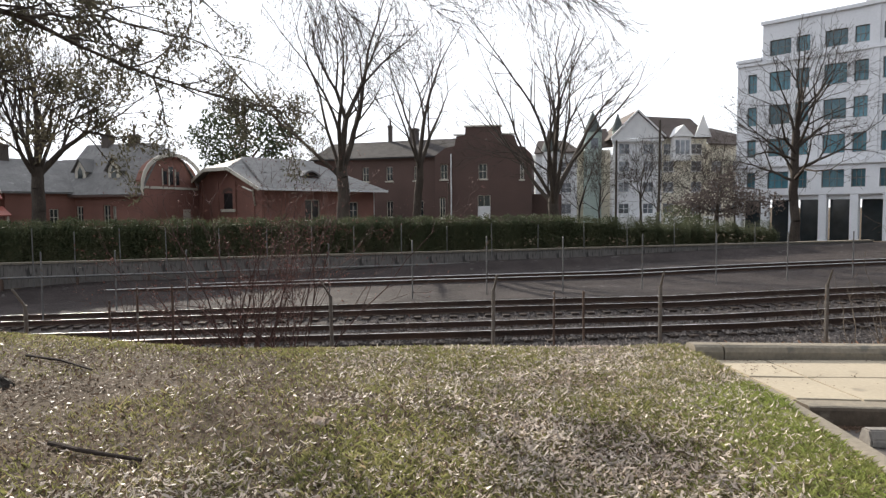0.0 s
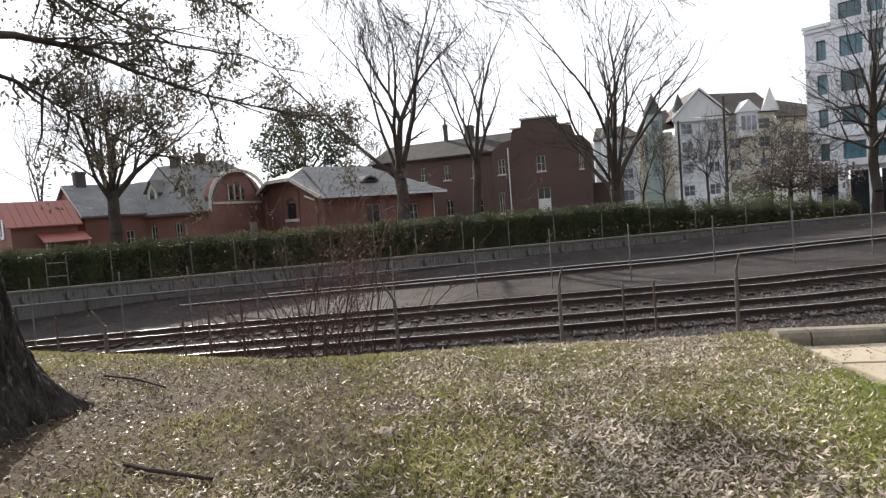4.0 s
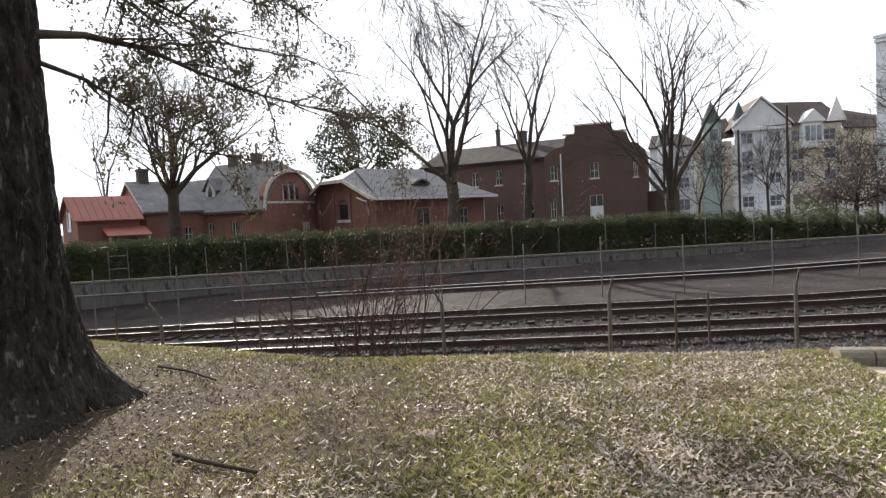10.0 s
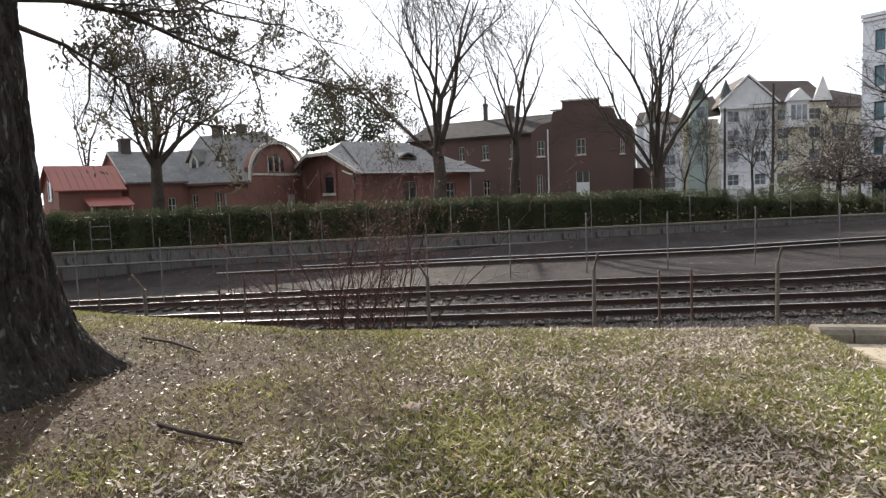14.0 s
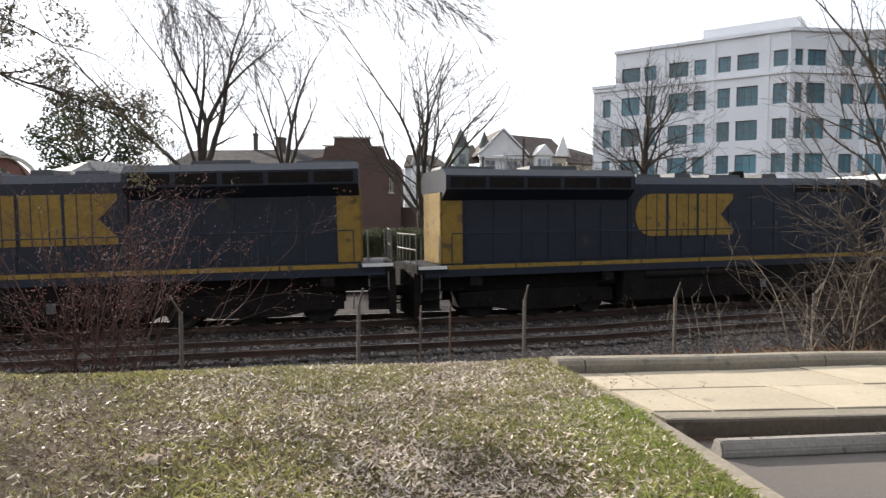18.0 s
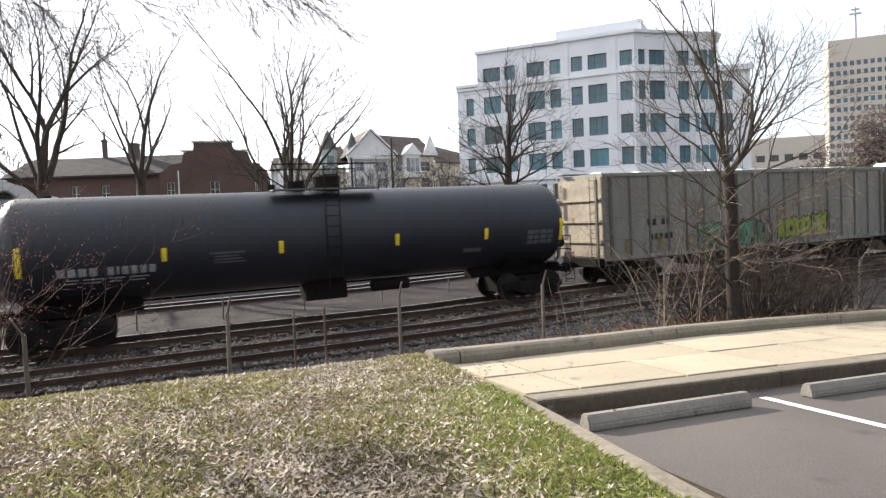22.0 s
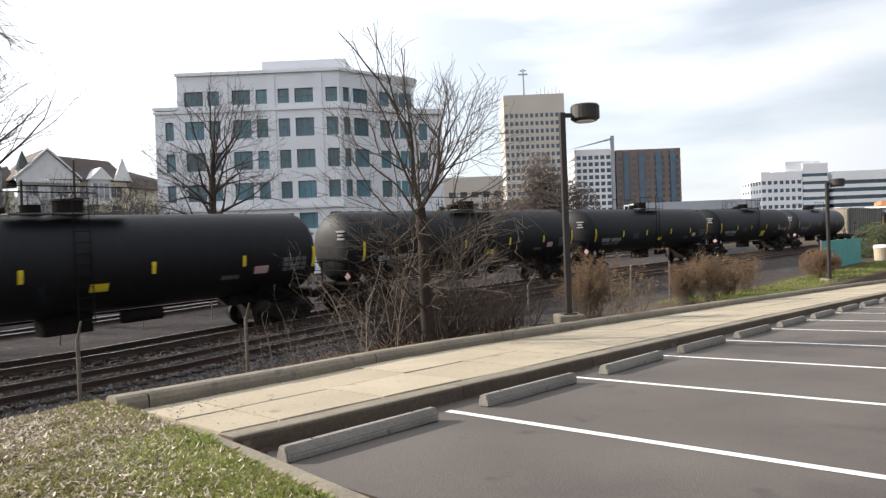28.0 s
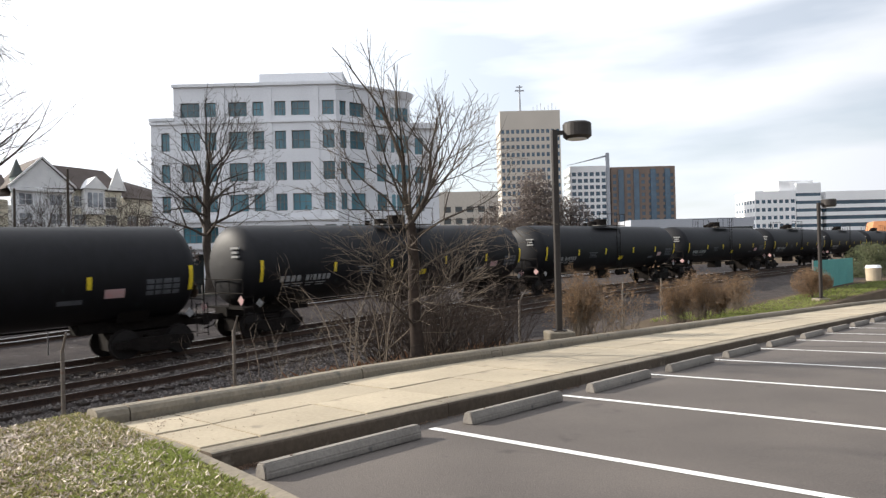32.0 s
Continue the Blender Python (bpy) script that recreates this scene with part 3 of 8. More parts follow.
for i in range(20):
    x = 5.45 + STALL * i
    if x > 56:
        break
    y1 = 5.06 + row_line(x)
    bm = bmesh.new()
    n = 12
    pv = []
    for j in range(n + 1):
        y = y1 - (y1 + 0.45) * j / n
        xx = x + 0.03 * j / n
        pv.append([bm.verts.new((xx + s, y, lot_z(xx + s, y) + 0.005)) for s in (-0.055, 0.055)])
    for j in range(n):
        bm.faces.new((pv[j][0], pv[j + 1][0], pv[j + 1][1], pv[j][1]))
    tagged(part("stall_line", bm, M["paint_line"]), "worn white painted stall line on asphalt", "painted line", "stall lines", "structure")


def wheel_stop():
    prof = [(-0.075, 0), (0.075, 0), (0.075, 0.06), (0.045, 0.135), (-0.045, 0.135), (-0.075, 0.06)]
    bm = prism(bmesh.new(), prof, -0.93, 0.93)
    bevelled(bm, 0.012, 2)
    for v in bm.verts:
        v.co += Vector((0, 0.004 * noise.noise(v.co * 3), 0.004 * noise.noise(v.co * 4 + Vector((5, 0, 0)))))
    ob = part("wheel_stop", bm, M["stop"])
    for s in (-0.62, 0.62):
        part("anchor_pin", rod(bmesh.new(), (s, 0, 0.12), (s, 0, 0.139), 0.014), M["rust_steel"], ob, "rusty steel pin")
    return tagged(ob, "grey concrete wheel stop lying on the asphalt", "wheel stop", "wheel stops along the walk")


first_stop = None
for i in range(20):
    x = 4.10 + STALL * i
    if x > 55:
        break
    y = 4.86 + row_line(x)
    m = pose(x, y, lot_z(x, y) + 0.002, -2.0, 2.1, math.degrees(0.05 - 0.0018 * x) + random.Random(i).uniform(-0.7, 0.7))
    if first_stop is None:
        first_stop = wheel_stop()
        first_stop.matrix_basis = m
    else:
        copy_thing(first_stop, m)


def strip_solid(name, x0, x1, n, yf, y_w, z_lo, z_hi, material, parent=None, rounded=0.03, label=""):
    """A kerb or slab strip that follows the row line, with a softened top."""
    r = rounded
    vs, fs = [], []
    for i in range(n + 1):
        x = x0 + (x1 - x0) * i / n
        w = y_w(x) if callable(y_w) else y_w
        prof = [(0, z_lo), (0, z_hi - r), (r * 0.35, z_hi - r * 0.3), (r, z_hi), (w - r, z_hi), (w - r * 0.35, z_hi - r * 0.3), (w, z_hi - r), (w, z_lo)]
        for a, b in prof:
            y = yf(x) + a
            vs.append((x, y, lot_z(x, y) + b + 0.006 * noise.noise((x * 1.3, a * 9, b * 9))))
    k = len(prof)
    for i in range(n):
        for j in range(k):
            fs.append((i * k + j, (i + 1) * k + j, (i + 1) * k + (j + 1) % k, i * k + (j + 1) % k))
    fs.append(tuple(range(k)))
    fs.append(tuple(n * k + j for j in range(k))[::-1])
    return sheet(name, vs, fs, material, parent, label=label)


front = lambda x: 5.36 + row_line(x)
kerb = thing("kerb", pose(0, 0, 0), "weathered concrete kerb between walk and parking lot", "kerb", kind="structure")
x = 3.02
while x < 58:
    stone = strip_solid("kerb_stone", x, min(x + 3.04, 58), 12, front, 0.28, -0.1, 0.165, M["shaded_dirty_kerb"], kerb)
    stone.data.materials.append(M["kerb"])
    # Sides take a dirtier tone that also holds their shade; tops stay pale
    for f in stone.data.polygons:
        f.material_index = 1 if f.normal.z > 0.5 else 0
    x += 3.05
walk_way = thing("pavement", pose(0, 0, 0), "pale concrete walk of jointed slabs", "pavement", kind="structure")
rng = random.Random(3)
x, i = 3.06, 0
while x < 60:
    w = 0.62 if x < 3.1 else 1.36
    for j, (a, b) in enumerate(((0.0, 0.5), (0.5, 1.0))):
        dz = rng.uniform(-0.006, 0.006)
        strip_solid("slab", x + 0.013, x + w - 0.013, 3, lambda q, a=a: front(q) + 0.315 + (walk_back(q) - 0.33) * a, lambda q, a=a, b=b: (walk_back(q) - 0.33) * (b - a) - 0.026, -0.02, 0.165 + dz, M["concrete"], walk_way, 0.008)
    x += w
back_kerb = thing("retaining_kerb", pose(0, 0, 0), "raised rounded concrete kerb behind the walk", "kerb", kind="structure")
x = 2.86
while x < 57:
    w = 3.75 if x > 3 else 0.36
    strip_solid("kerb_stone", x, min(x + w - 0.02, 57), 10, lambda q: front(q) + walk_back(q) + 0.012 * math.sin(q * 2.1), 0.33, -0.45, 0.32, M["kerb"], back_kerb, 0.075)
    x += w
# side kerb between lawn and lot
vs, fs = [], []
prof = [(-0.17, -0.3), (-0.17, 0.13), (-0.14, 0.15), (-0.03, 0.15), (0.0, 0.12), (0.0, -0.3)]
ys = [-12 + 0.5 * k for k in range(42)]
for y in ys:
    for a, b in prof:
        vs.append((side_x(y) + a + 0.012 * noise.noise((0, y * 1.1, 0)), y, max(lot_z(side_x(y), y), -0.35) + b + 0.01 * noise.noise((a, y * 0.8, 4))))
k = len(prof)
for i in range(len(ys) - 1):
    for j in range(k):
        fs.append((i * k + j, i * k + (j + 1) % k, (i + 1) * k + (j + 1) % k, (i + 1) * k + j))
fs.append(tuple((len(ys) - 1) * k + j for j in range(k)))
tagged(sheet("side_kerb", vs, fs, M["kerb"]), "worn concrete edge kerb along the lawn", "kerb", kind="structure")


# ---- the freight train: every vehicle is built about its middle, x ahead, z = 0 on the rail heads ----
def wheelset(parent, x, r, gauge=0.755, name="wheelset"):
    bm = bmesh.new()
    for s in (-1, 1):
        rod(bm, (x, s * (gauge - 0.01), r), (x, s * (gauge + 0.12), r), r, r * 0.97, 20)
        rod(bm, (x, s * (gauge - 0.05), r), (x, s * (gauge - 0.015), r), r + 0.03, r + 0.03, 20)
    rod(bm, (x, -gauge, r), (x, gauge, r), 0.09, 0.09, 8)
    return part(name, bm, M["wheel"], parent, "worn steel wheel pair on its axle")


def bogie(parent, x, axles, r, half):
    """A bogie: side frames, springs, journal boxes, bolster and wheel pairs."""
    bm = bmesh.new()
    for s in (-1, 1):
        y0, y1 = (s * 0.92, s * 1.10) if s > 0 else (-1.10, -0.92)
        up = 0.42 if half > 2 else 0.18
        pts = [(-half, r + up - 0.06), (-half * 0.55, r + up), (half * 0.55, r + up), (half, r + up - 0.06), (half, r - 0.10), (half * 0.7, r - 0.08), (half * 0.35, r - 0.26), (-half * 0.35, r - 0.26), (-half * 0.7, r - 0.08), (-half, r - 0.10)]
        prism_y(bm, [(x + a, b) for a, b in pts], y0, y1)
    box(bm, x - 0.22, x + 0.22, -0.95, 0.95, r - 0.05, r + 0.25)
    # Solid block added between the wheels so no daylight shows through
    box(bm, x - half * 0.92, x + half * 0.92, -0.62, 0.62, r - 0.22, r + 0.34)
    frame_ob = part("bogie", bm, M["under"], parent, "grimy cast steel bogie frame")
    for a in axles:
        wheelset(frame_ob, x + a, r)
    for s in (-1, 1):
        for a in axles:
            b2 = boxed(x + a - 0.14, x + a + 0.14, s * 1.06 - 0.07, s * 1.06 + 0.07, r - 0.13, r + 0.14)
            rod(b2, (x + a, s * 1.0, r), (x + a, s * 1.18, r), 0.09, 0.09, 10)
            part("axle_box", b2, M["under"], frame_ob)
        b3 = bmesh.new()
        for k in (-0.18, 0, 0.18):
            rod(b3, (x + k, s * 1.03, r - 0.22), (x + k, s * 1.03, r + 0.06), 0.09, 0.09, 8)
        part("spring_nest", b3, M["under"], frame_ob)
    return frame_ob


def coupler(parent, x, s):
    bm = bmesh.new()
    box(bm, min(x, x + s * 0.75), max(x, x + s * 0.75), -0.1, 0.1, 0.78, 0.98)
    box(bm, min(x + s * 0.7, x + s * 0.95), max(x + s * 0.7, x + s * 0.95), -0.16, 0.16, 0.72, 1.03)
    part("coupler", bm, M["under"], parent)
    hose = bmesh.new()
    p = [(x + s * 0.1, 0.4, 0.8), (x + s * 0.35, 0.42, 0.5), (x + s * 0.7, 0.4, 0.45)]
    rod(hose, p[0], p[1], 0.025)
    rod(hose, p[1], p[2], 0.025)
    part("brake_hose", hose, M["under"], parent)


def railing(parent, x0, x1, y, z0, z1, posts, material, name="railing"):
    bm = bmesh.new()
    rod(bm, (x0, y, z1), (x1, y, z1), 0.02, n=6)
    for i in range(posts):
        x = x0 + (x1 - x0) * i / max(posts - 1, 1)
        rod(bm, (x, y, z0), (x, y, z1), 0.018, n=6)
    return part(name, bm, material, parent)


def ladder(parent, x, y, z0, z1, w, along_x, material):
    bm = bmesh.new()
    dx, dy = (w / 2, 0) if along_x else (0, w / 2)
    for s in (-1, 1):
        rod(bm, (x + s * dx, y + s * dy, z0), (x + s * dx, y + s * dy, z1), 0.018, n=6)
    z = z0 + 0.1
    while z < z1:
        rod(bm, (x - dx, y - dy, z), (x + dx, y + dy, z), 0.013, n=6)
        z += 0.32
    return part("ladder", bm, material, parent)


def bars(parent, x, y, z, widths, h, gap, material, name="marking_bar", side=-1):
    """A line of writing too small or private to copy: plain bars."""
    bm = bmesh.new()
    for w in widths:
        box(bm, x, x + w, y - 0.004, y + 0.004, z, z + h)
        x += w + gap
    return part(name, bm, material, parent)


def locomotive(label, reverse):
    """A six-axle road locomotive, 22.6 m between the ends; the cab is at +x, or at -x when reversed."""
    lo = thing("locomotive", pose(0, 0, 0), label, "locomotive", "freight train")
    f = -1 if reverse else 1

    def X(a, b):
        return (a, b) if f > 0 else (-b, -a)
    half = 11.35
    part("underframe", boxed(-half + 0.25, half - 0.25, -1.5, 1.5, 1.45, 1.80), M["loco_blue"], lo)
    for s in (-1, 1):
        for k in range(9):
            a = -half + 1.0 + k * (2 * half - 2.0) / 9
            part("sill_stripe", boxed(a, a + (2 * half - 2.0) / 9 - 0.05, s * 1.508 - 0.008, s * 1.508 + 0.008, 1.68, 1.81), M["yellow"], lo, "yellow stripe along the sill")
    # long hood with its doors, latches and roof grilles
    hood = prism(bmesh.new(), [(-1.05, 1.80), (1.05, 1.80), (1.05, 4.38), (0.8, 4.64), (-0.8, 4.64), (-1.05, 4.38)], *X(-3.7, 6.95))
    hood_ob = part("long_hood", hood, M["loco_blue"], lo, "grimy dark blue engine hood")
    for s in (-1, 1):
        for k in range(10):
            a, b = X(-3.6 + k * 1.0, -2.66 + k * 1.0)
            part("hood_door", boxed(a, b, s * 1.05 - 0.02, s * 1.05 + 0.02, 1.88, 4.08), M["loco_blue"], hood_ob)
            part("latch", boxed(a + 0.06, a + 0.12, s * 1.08 - 0.012, s * 1.08 + 0.012, 2.9, 3.04), M["loco_grey"], hood_ob)
        for k in range(3):
            a, b = X(3.3 + k * 1.08, 4.18 + k * 1.08)
            part("intake_grille", boxed(a, b, s * 1.06 - 0.03, s * 1.06 + 0.03, 4.12, 4.36), M["under"], hood_ob)
            for c in (a - 0.03, b):
                part("grille_frame", boxed(c, c + 0.03, s * 1.07 - 0.03, s * 1.07 + 0.03, 4.1, 4.6), M["loco_grey"], hood_ob, "pale grille edge")
    # radiator end: narrow below, overhanging wings at the roof
    rad = prism(bmesh.new(), [(-1.02, 1.80), (1.02, 1.80), (1.02, 3.85), (1.52, 4.18), (1.52, 4.62), (1.2, 4.84), (-1.2, 4.84), (-1.52, 4.62), (-1.52, 4.18), (-1.02, 3.85)], *X(-10.4, -3.72))
    rad_ob = part("radiator_cowl", rad, M["loco_blue"], lo, "flared radiator cowl overhanging the hood")
    for s in (-1, 1):
        for k in range(5):
            a, b = X(-10.25 + k * 1.3, -9.1 + k * 1.3)
            part("radiator_grille", boxed(a, b, s * 1.525 - 0.012, s * 1.525 + 0.012, 4.24, 4.56), M["under"], rad_ob)
        for k in range(6):
            a, b = X(-9.6 + k * 0.97, -8.7 + k * 0.97)
            part("hood_door", boxed(a, b, s * 1.02 - 0.02, s * 1.02 + 0.02, 1.88, 3.75), M["loco_blue"], rad_ob)
    a, b = X(-10.45, -10.4)
    part("end_panel", boxed(a, b, -1.0, 1.0, 1.82, 4.1), M["yellow"], lo, "yellow hood end")
    a, b = X(-10.4, -9.72)
    for s in (-1, 1):
        part("corner_panel", boxed(a, b, s * 1.045 - 0.008, s * 1.045 + 0.008, 1.84, 3.84), M["yellow"], lo, "yellow painted hood corner")
    # roof gear
    for k, (c, w, h) in enumerate(((-9.4, 0.9, 4.84), (-6.3, 0.9, 4.84), (-2.6, 0.5, 4.64), (-1.2, 0.35, 4.64), (0.6, 0.7, 4.64), (2.6, 0.35, 4.64))):
        a, b = X(c - w, c + w)
        part("roof_hatch", boxed(a, b, -0.6, 0.6, h, h + 0.12 + 0.05 * (k % 2), 0.04), M["loco_grey"], lo)
    st = rod(bmesh.new(), (f * 1.6, 0, 4.6), (f * 1.6, 0, 4.92), 0.3, 0.26, 12)
    part("exhaust_stack", st, M["under"], lo, "sooty exhaust stack")
    # cab: walls, windows, pale roof, sloping screen and full-width nose in one line
    cab = prism_y(bmesh.new(), [(f * 6.95, 1.80), (f * 10.4, 1.80), (f * 10.4, 3.78), (f * 9.55, 4.58), (f * 6.95, 4.58)], -1.5, 1.5)
    cab_ob = part("cab", cab, M["loco_blue"], lo, "dark blue driver's cab")
    # The sun on the cab roof is put into its white colour
    roof_c = prism_y(bmesh.new(), [(f * 7.3, 4.58), (f * 9.7, 4.58), (f * 9.65, 4.68), (f * 9.4, 4.80), (f * 7.45, 4.80), (f * 7.3, 4.70)], -1.47, 1.47)
    part("cab_roof", roof_c, M["pale_roof"], cab_ob, "sunlit pale cab roof")
    part("air_horn", boxed(*sorted((f * 7.4, f * 7.9)), -0.25, 0.25, 4.80, 4.98, 0.05), M["loco_grey"], cab_ob)
    for s in (-1, 1):
        for a0, a1 in ((7.5, 8.15), (8.3, 9.1)):
            a, b = X(a0, a1)
            part("side_window", boxed(a, b, s * 1.5 - 0.012, s * 1.5 + 0.012, 3.72, 4.28), M["glass"], cab_ob)
            fr = bmesh.new()
            box(fr, a - 0.06, b + 0.06, s * 1.5 - 0.025, s * 1.5 + 0.025, 3.66, 3.72)
            box(fr, a - 0.06, b + 0.06, s * 1.5 - 0.025, s * 1.5 + 0.025, 4.28, 4.34)
            box(fr, a - 0.06, a, s * 1.5 - 0.025, s * 1.5 + 0.025, 3.72, 4.28)
            box(fr, b, b + 0.06, s * 1.5 - 0.025, s * 1.5 + 0.025, 3.72, 4.28)
            part("window_frame", fr, M["loco_grey"], cab_ob, "pale worn window frame")
        a, b = X(8.5, 8.95)
        part("battery_vent", boxed(a, b, s * 1.5 - 0.014, s * 1.5 + 0.014, 2.1, 2.62), M["under"], cab_ob, "black louvred vent")
        a, b = X(9.6, 9.95)
        part("cab_door_seam", boxed(a, b, s * 1.5 - 0.01, s * 1.5 + 0.01, 1.95, 3.5), M["loco_blue"], cab_ob)
        mir = boxed(*X(9.3, 9.4), s * 1.6 - 0.08, s * 1.6 + 0.08, 3.85, 4.12)
        part("mirror", mir, M["pale_roof"], cab_ob, "white-backed mirror arm")
    wsc = bmesh.new()
    for y0, y1 in ((-1.38, -0.74), (-0.64, 0.64), (0.74, 1.38)):
        prism_y(wsc, [(f * 10.35, 3.85), (f * 9.66, 4.50), (f * 9.69, 4.53), (f * 10.38, 3.88)], y0, y1)
    part("windscreen", wsc, M["glass"], cab_ob, "sloping windscreen panes")
    part("visor_frame", prism_y(bmesh.new(), [(f * 10.38, 3.80), (f * 9.57, 4.57), (f * 9.6, 4.60), (f * 10.41, 3.83)], -1.49, -1.40), M["pale_roof"], cab_ob, "pale windscreen pillar")
    nose = prism_y(bmesh.new(), [(f * 10.35, 1.80), (f * 11.0, 1.80), (f * 11.08, 3.30), (f * 10.98, 3.58), (f * 10.35, 3.76)], -1.32, 1.32)
    nose_ob = part("nose", bevelled(nose, 0.05, 2), M["loco_blue"], lo, "dark blue nose with a yellow front")
    part("nose_panel", prism_y(bmesh.new(), [(f * 11.01, 1.84), (f * 11.04, 1.84), (f * 11.115, 3.28), (f * 11.085, 3.30)], -1.24, 1.24), M["yellow"], nose_ob, "yellow nose panel")
    for s in (-1, 1):
        part("headlight", rod(bmesh.new(), (f * 11.06, s * 0.14, 3.05), (f * 11.14, s * 0.14, 3.05), 0.09, n=12), M["pale_roof"], nose_ob)
        part("ditch_light", rod(bmesh.new(), (f * 11.3, s * 0.85, 1.95), (f * 11.42, s * 0.85, 1.95), 0.1, n=12), M["pale_roof"], nose_ob)
        a, b = X(10.42, 10.85)
        part("nose_corner", boxed(a + 0.1, b + 0.1, s * 1.325 - 0.008, s * 1.325 + 0.008, 1.84, 3.3), M["dull_yellow"], nose_ob, "dull yellow nose corner")
        a, b = X(9.75, 10.0)
        part("placard", boxed(a, b, s * 1.508 - 0.006, s * 1.508 + 0.006, 2.05, 2.5), M["pale_roof"], nose_ob, "white placard")
    # platforms, steps, handrails
    for e in (1, -1):
        a, b = sorted((e * 10.38, e * 11.35))
        part("end_platform", boxed(a, b, -1.5, 1.5, 1.55, 1.80), M["under"], lo)
        for s in (-1, 1):
            part("platform_edge", boxed(a + 0.05, b, s * 1.506 - 0.006, s * 1.506 + 0.006, 1.70, 1.80), M["pale_roof"], lo, "white platform edge")
        a, b = sorted((e * 11.2, e * 11.42))
        part("pilot", prism_y(bmesh.new(), [(a, 0.3), (b, 0.18), (b, 1.6), (a, 1.6)] if e > 0 else [(b, 0.3), (a, 0.18), (a, 1.6), (b, 1.6)], -1.4, 1.4), M["under"], lo, "grimy snowplough pilot")
        for s in (-1, 1):
            st = bmesh.new()
            for k in range(4):
                box(st, min(e * 10.6, e * 11.15), max(e * 10.6, e * 11.15), s * 1.42 - 0.1, s * 1.42 + 0.1, 0.42 + 0.32 * k, 0.46 + 0.32 * k)
            box(st, min(e * 10.58, e * 11.17), max(e * 10.58, e * 11.17), s * 1.30 - 0.02, s * 1.30 + 0.02, 0.4, 1.6)
            part("steps", st, M["under"], lo)
            hr = bmesh.new()
            for xx in (10.62, 11.2):
                rod(hr, (e * xx, s * 1.47, 1.0), (e * xx, s * 1.47, 2.75), 0.018, n=6)
            part("step_handrail", hr, M["steel"], lo, "pale step handrail")
        rl = bmesh.new()
        for y in (-1.3, -0.5, 0.5, 1.3):
            rod(rl, (e * 11.32, y, 1.80), (e * 11.32, y, 2.78), 0.02, n=6)
        rod(rl, (e * 11.32, -1.3, 2.78), (e * 11.32, 1.3, 2.78), 0.02, n=6)
        rod(rl, (e * 11.32, -1.3, 2.3), (e * 11.32, 1.3, 2.3), 0.02, n=6)
        part("end_railing", rl, M["steel"], lo, "steel end railing")
        coupler(lo, e * 11.0, e)
    for s in (-1, 1):
        a, b = X(-10.2, 6.5)
        railing(lo, a, b, s * 1.46, 1.80, 2.80, 13, M["loco_blue"], "handrail")
    # fuel tank, air tanks, bogies
    tank = prism(bmesh.new(), [(-1.35, 0.42), (-1.1, 0.22), (1.1, 0.22), (1.35, 0.42), (1.44, 1.45), (-1.44, 1.45)], -4.1, 4.1)
    part("fuel_tank", tank, M["under"], lo, "grimy fuel tank")
    # Plain box added for pipework; it fills the gap with the dark of shade
    part("underframe_filler", boxed(-10.6, 10.6, -0.95, 0.95, 0.95, 1.45), M["under"], lo, "plain dark block for pipework and shade under the frame")
    for s in (-1, 1):
        part("air_reservoir", rod(bmesh.new(), (-3.3, s * 1.36, 1.28), (0.2, s * 1.36, 1.28), 0.15, n=12), M["under"], lo)
        part("fuel_gauge", boxed(1.5, 1.75, s * 1.43 - 0.01, s * 1.43 + 0.01, 0.66, 0.96), M["panel_grey"], lo, "small grey fuel gauge plate")
        for k in range(5):
            part("sill_bracket", boxed(-9.6 + k * 4.7, -9.2 + k * 4.7, s * 1.38 - 0.08, s * 1.38 + 0.08, 1.15, 1.45), M["under"], lo)
    for e in (1, -1):
        bogie(lo, e * 7.1, (-2.0, 0, 2.0), 0.52, 2.75)
    # company mark as plain yellow blocks, and bars for the number
    for s in (-1, 1):
        c = -3.45 if f > 0 else -0.6
        y = s * 1.078
        n = 7
        left = [(c + 0.62 - 0.62 * math.sin(math.pi * i / n), 3.315 - 0.735 * math.cos(math.pi * i / n)) for i in range(n + 1)]
        mk = prism_y(bmesh.new(), left + [(c + 1.22, 4.05), (c + 1.22, 2.58)], y - 0.006, y + 0.006)
        box(mk, c + 1.34, c + 2.48, y - 0.006, y + 0.006, 2.58, 4.05)
        prism_y(mk, [(c + 2.58, 2.58), (c + 4.02, 2.58), (c + 4.02, 2.78), (c + 3.5, 3.31), (c + 4.02, 3.85), (c + 4.02, 4.05), (c + 2.58, 4.05)], y - 0.006, y + 0.006)
        part("company_mark", mk, M["yellow"], lo, "large yellow company mark as plain blocks")
        for u0 in (0.42, 0.84, 1.64, 2.12, 2.9, 3.3):
            part("door_seam", boxed(c + u0, c + u0 + 0.035, y - 0.009, y + 0.009, 2.5, 4.08), M["loco_blue"], lo)
        a, b = X(7.3, 8.6)
        bars(lo, a, s * 1.508, 3.15, (0.2, 0.2, 0.2, 0.2), 0.34, 0.09, M["dull_yellow"], "number_bar")
        part("number_stripe", boxed(a - 0.05, b, s * 1.508 - 0.004, s * 1.508 + 0.004, 2.98, 3.04), M["dull_yellow"], lo)
    return lo


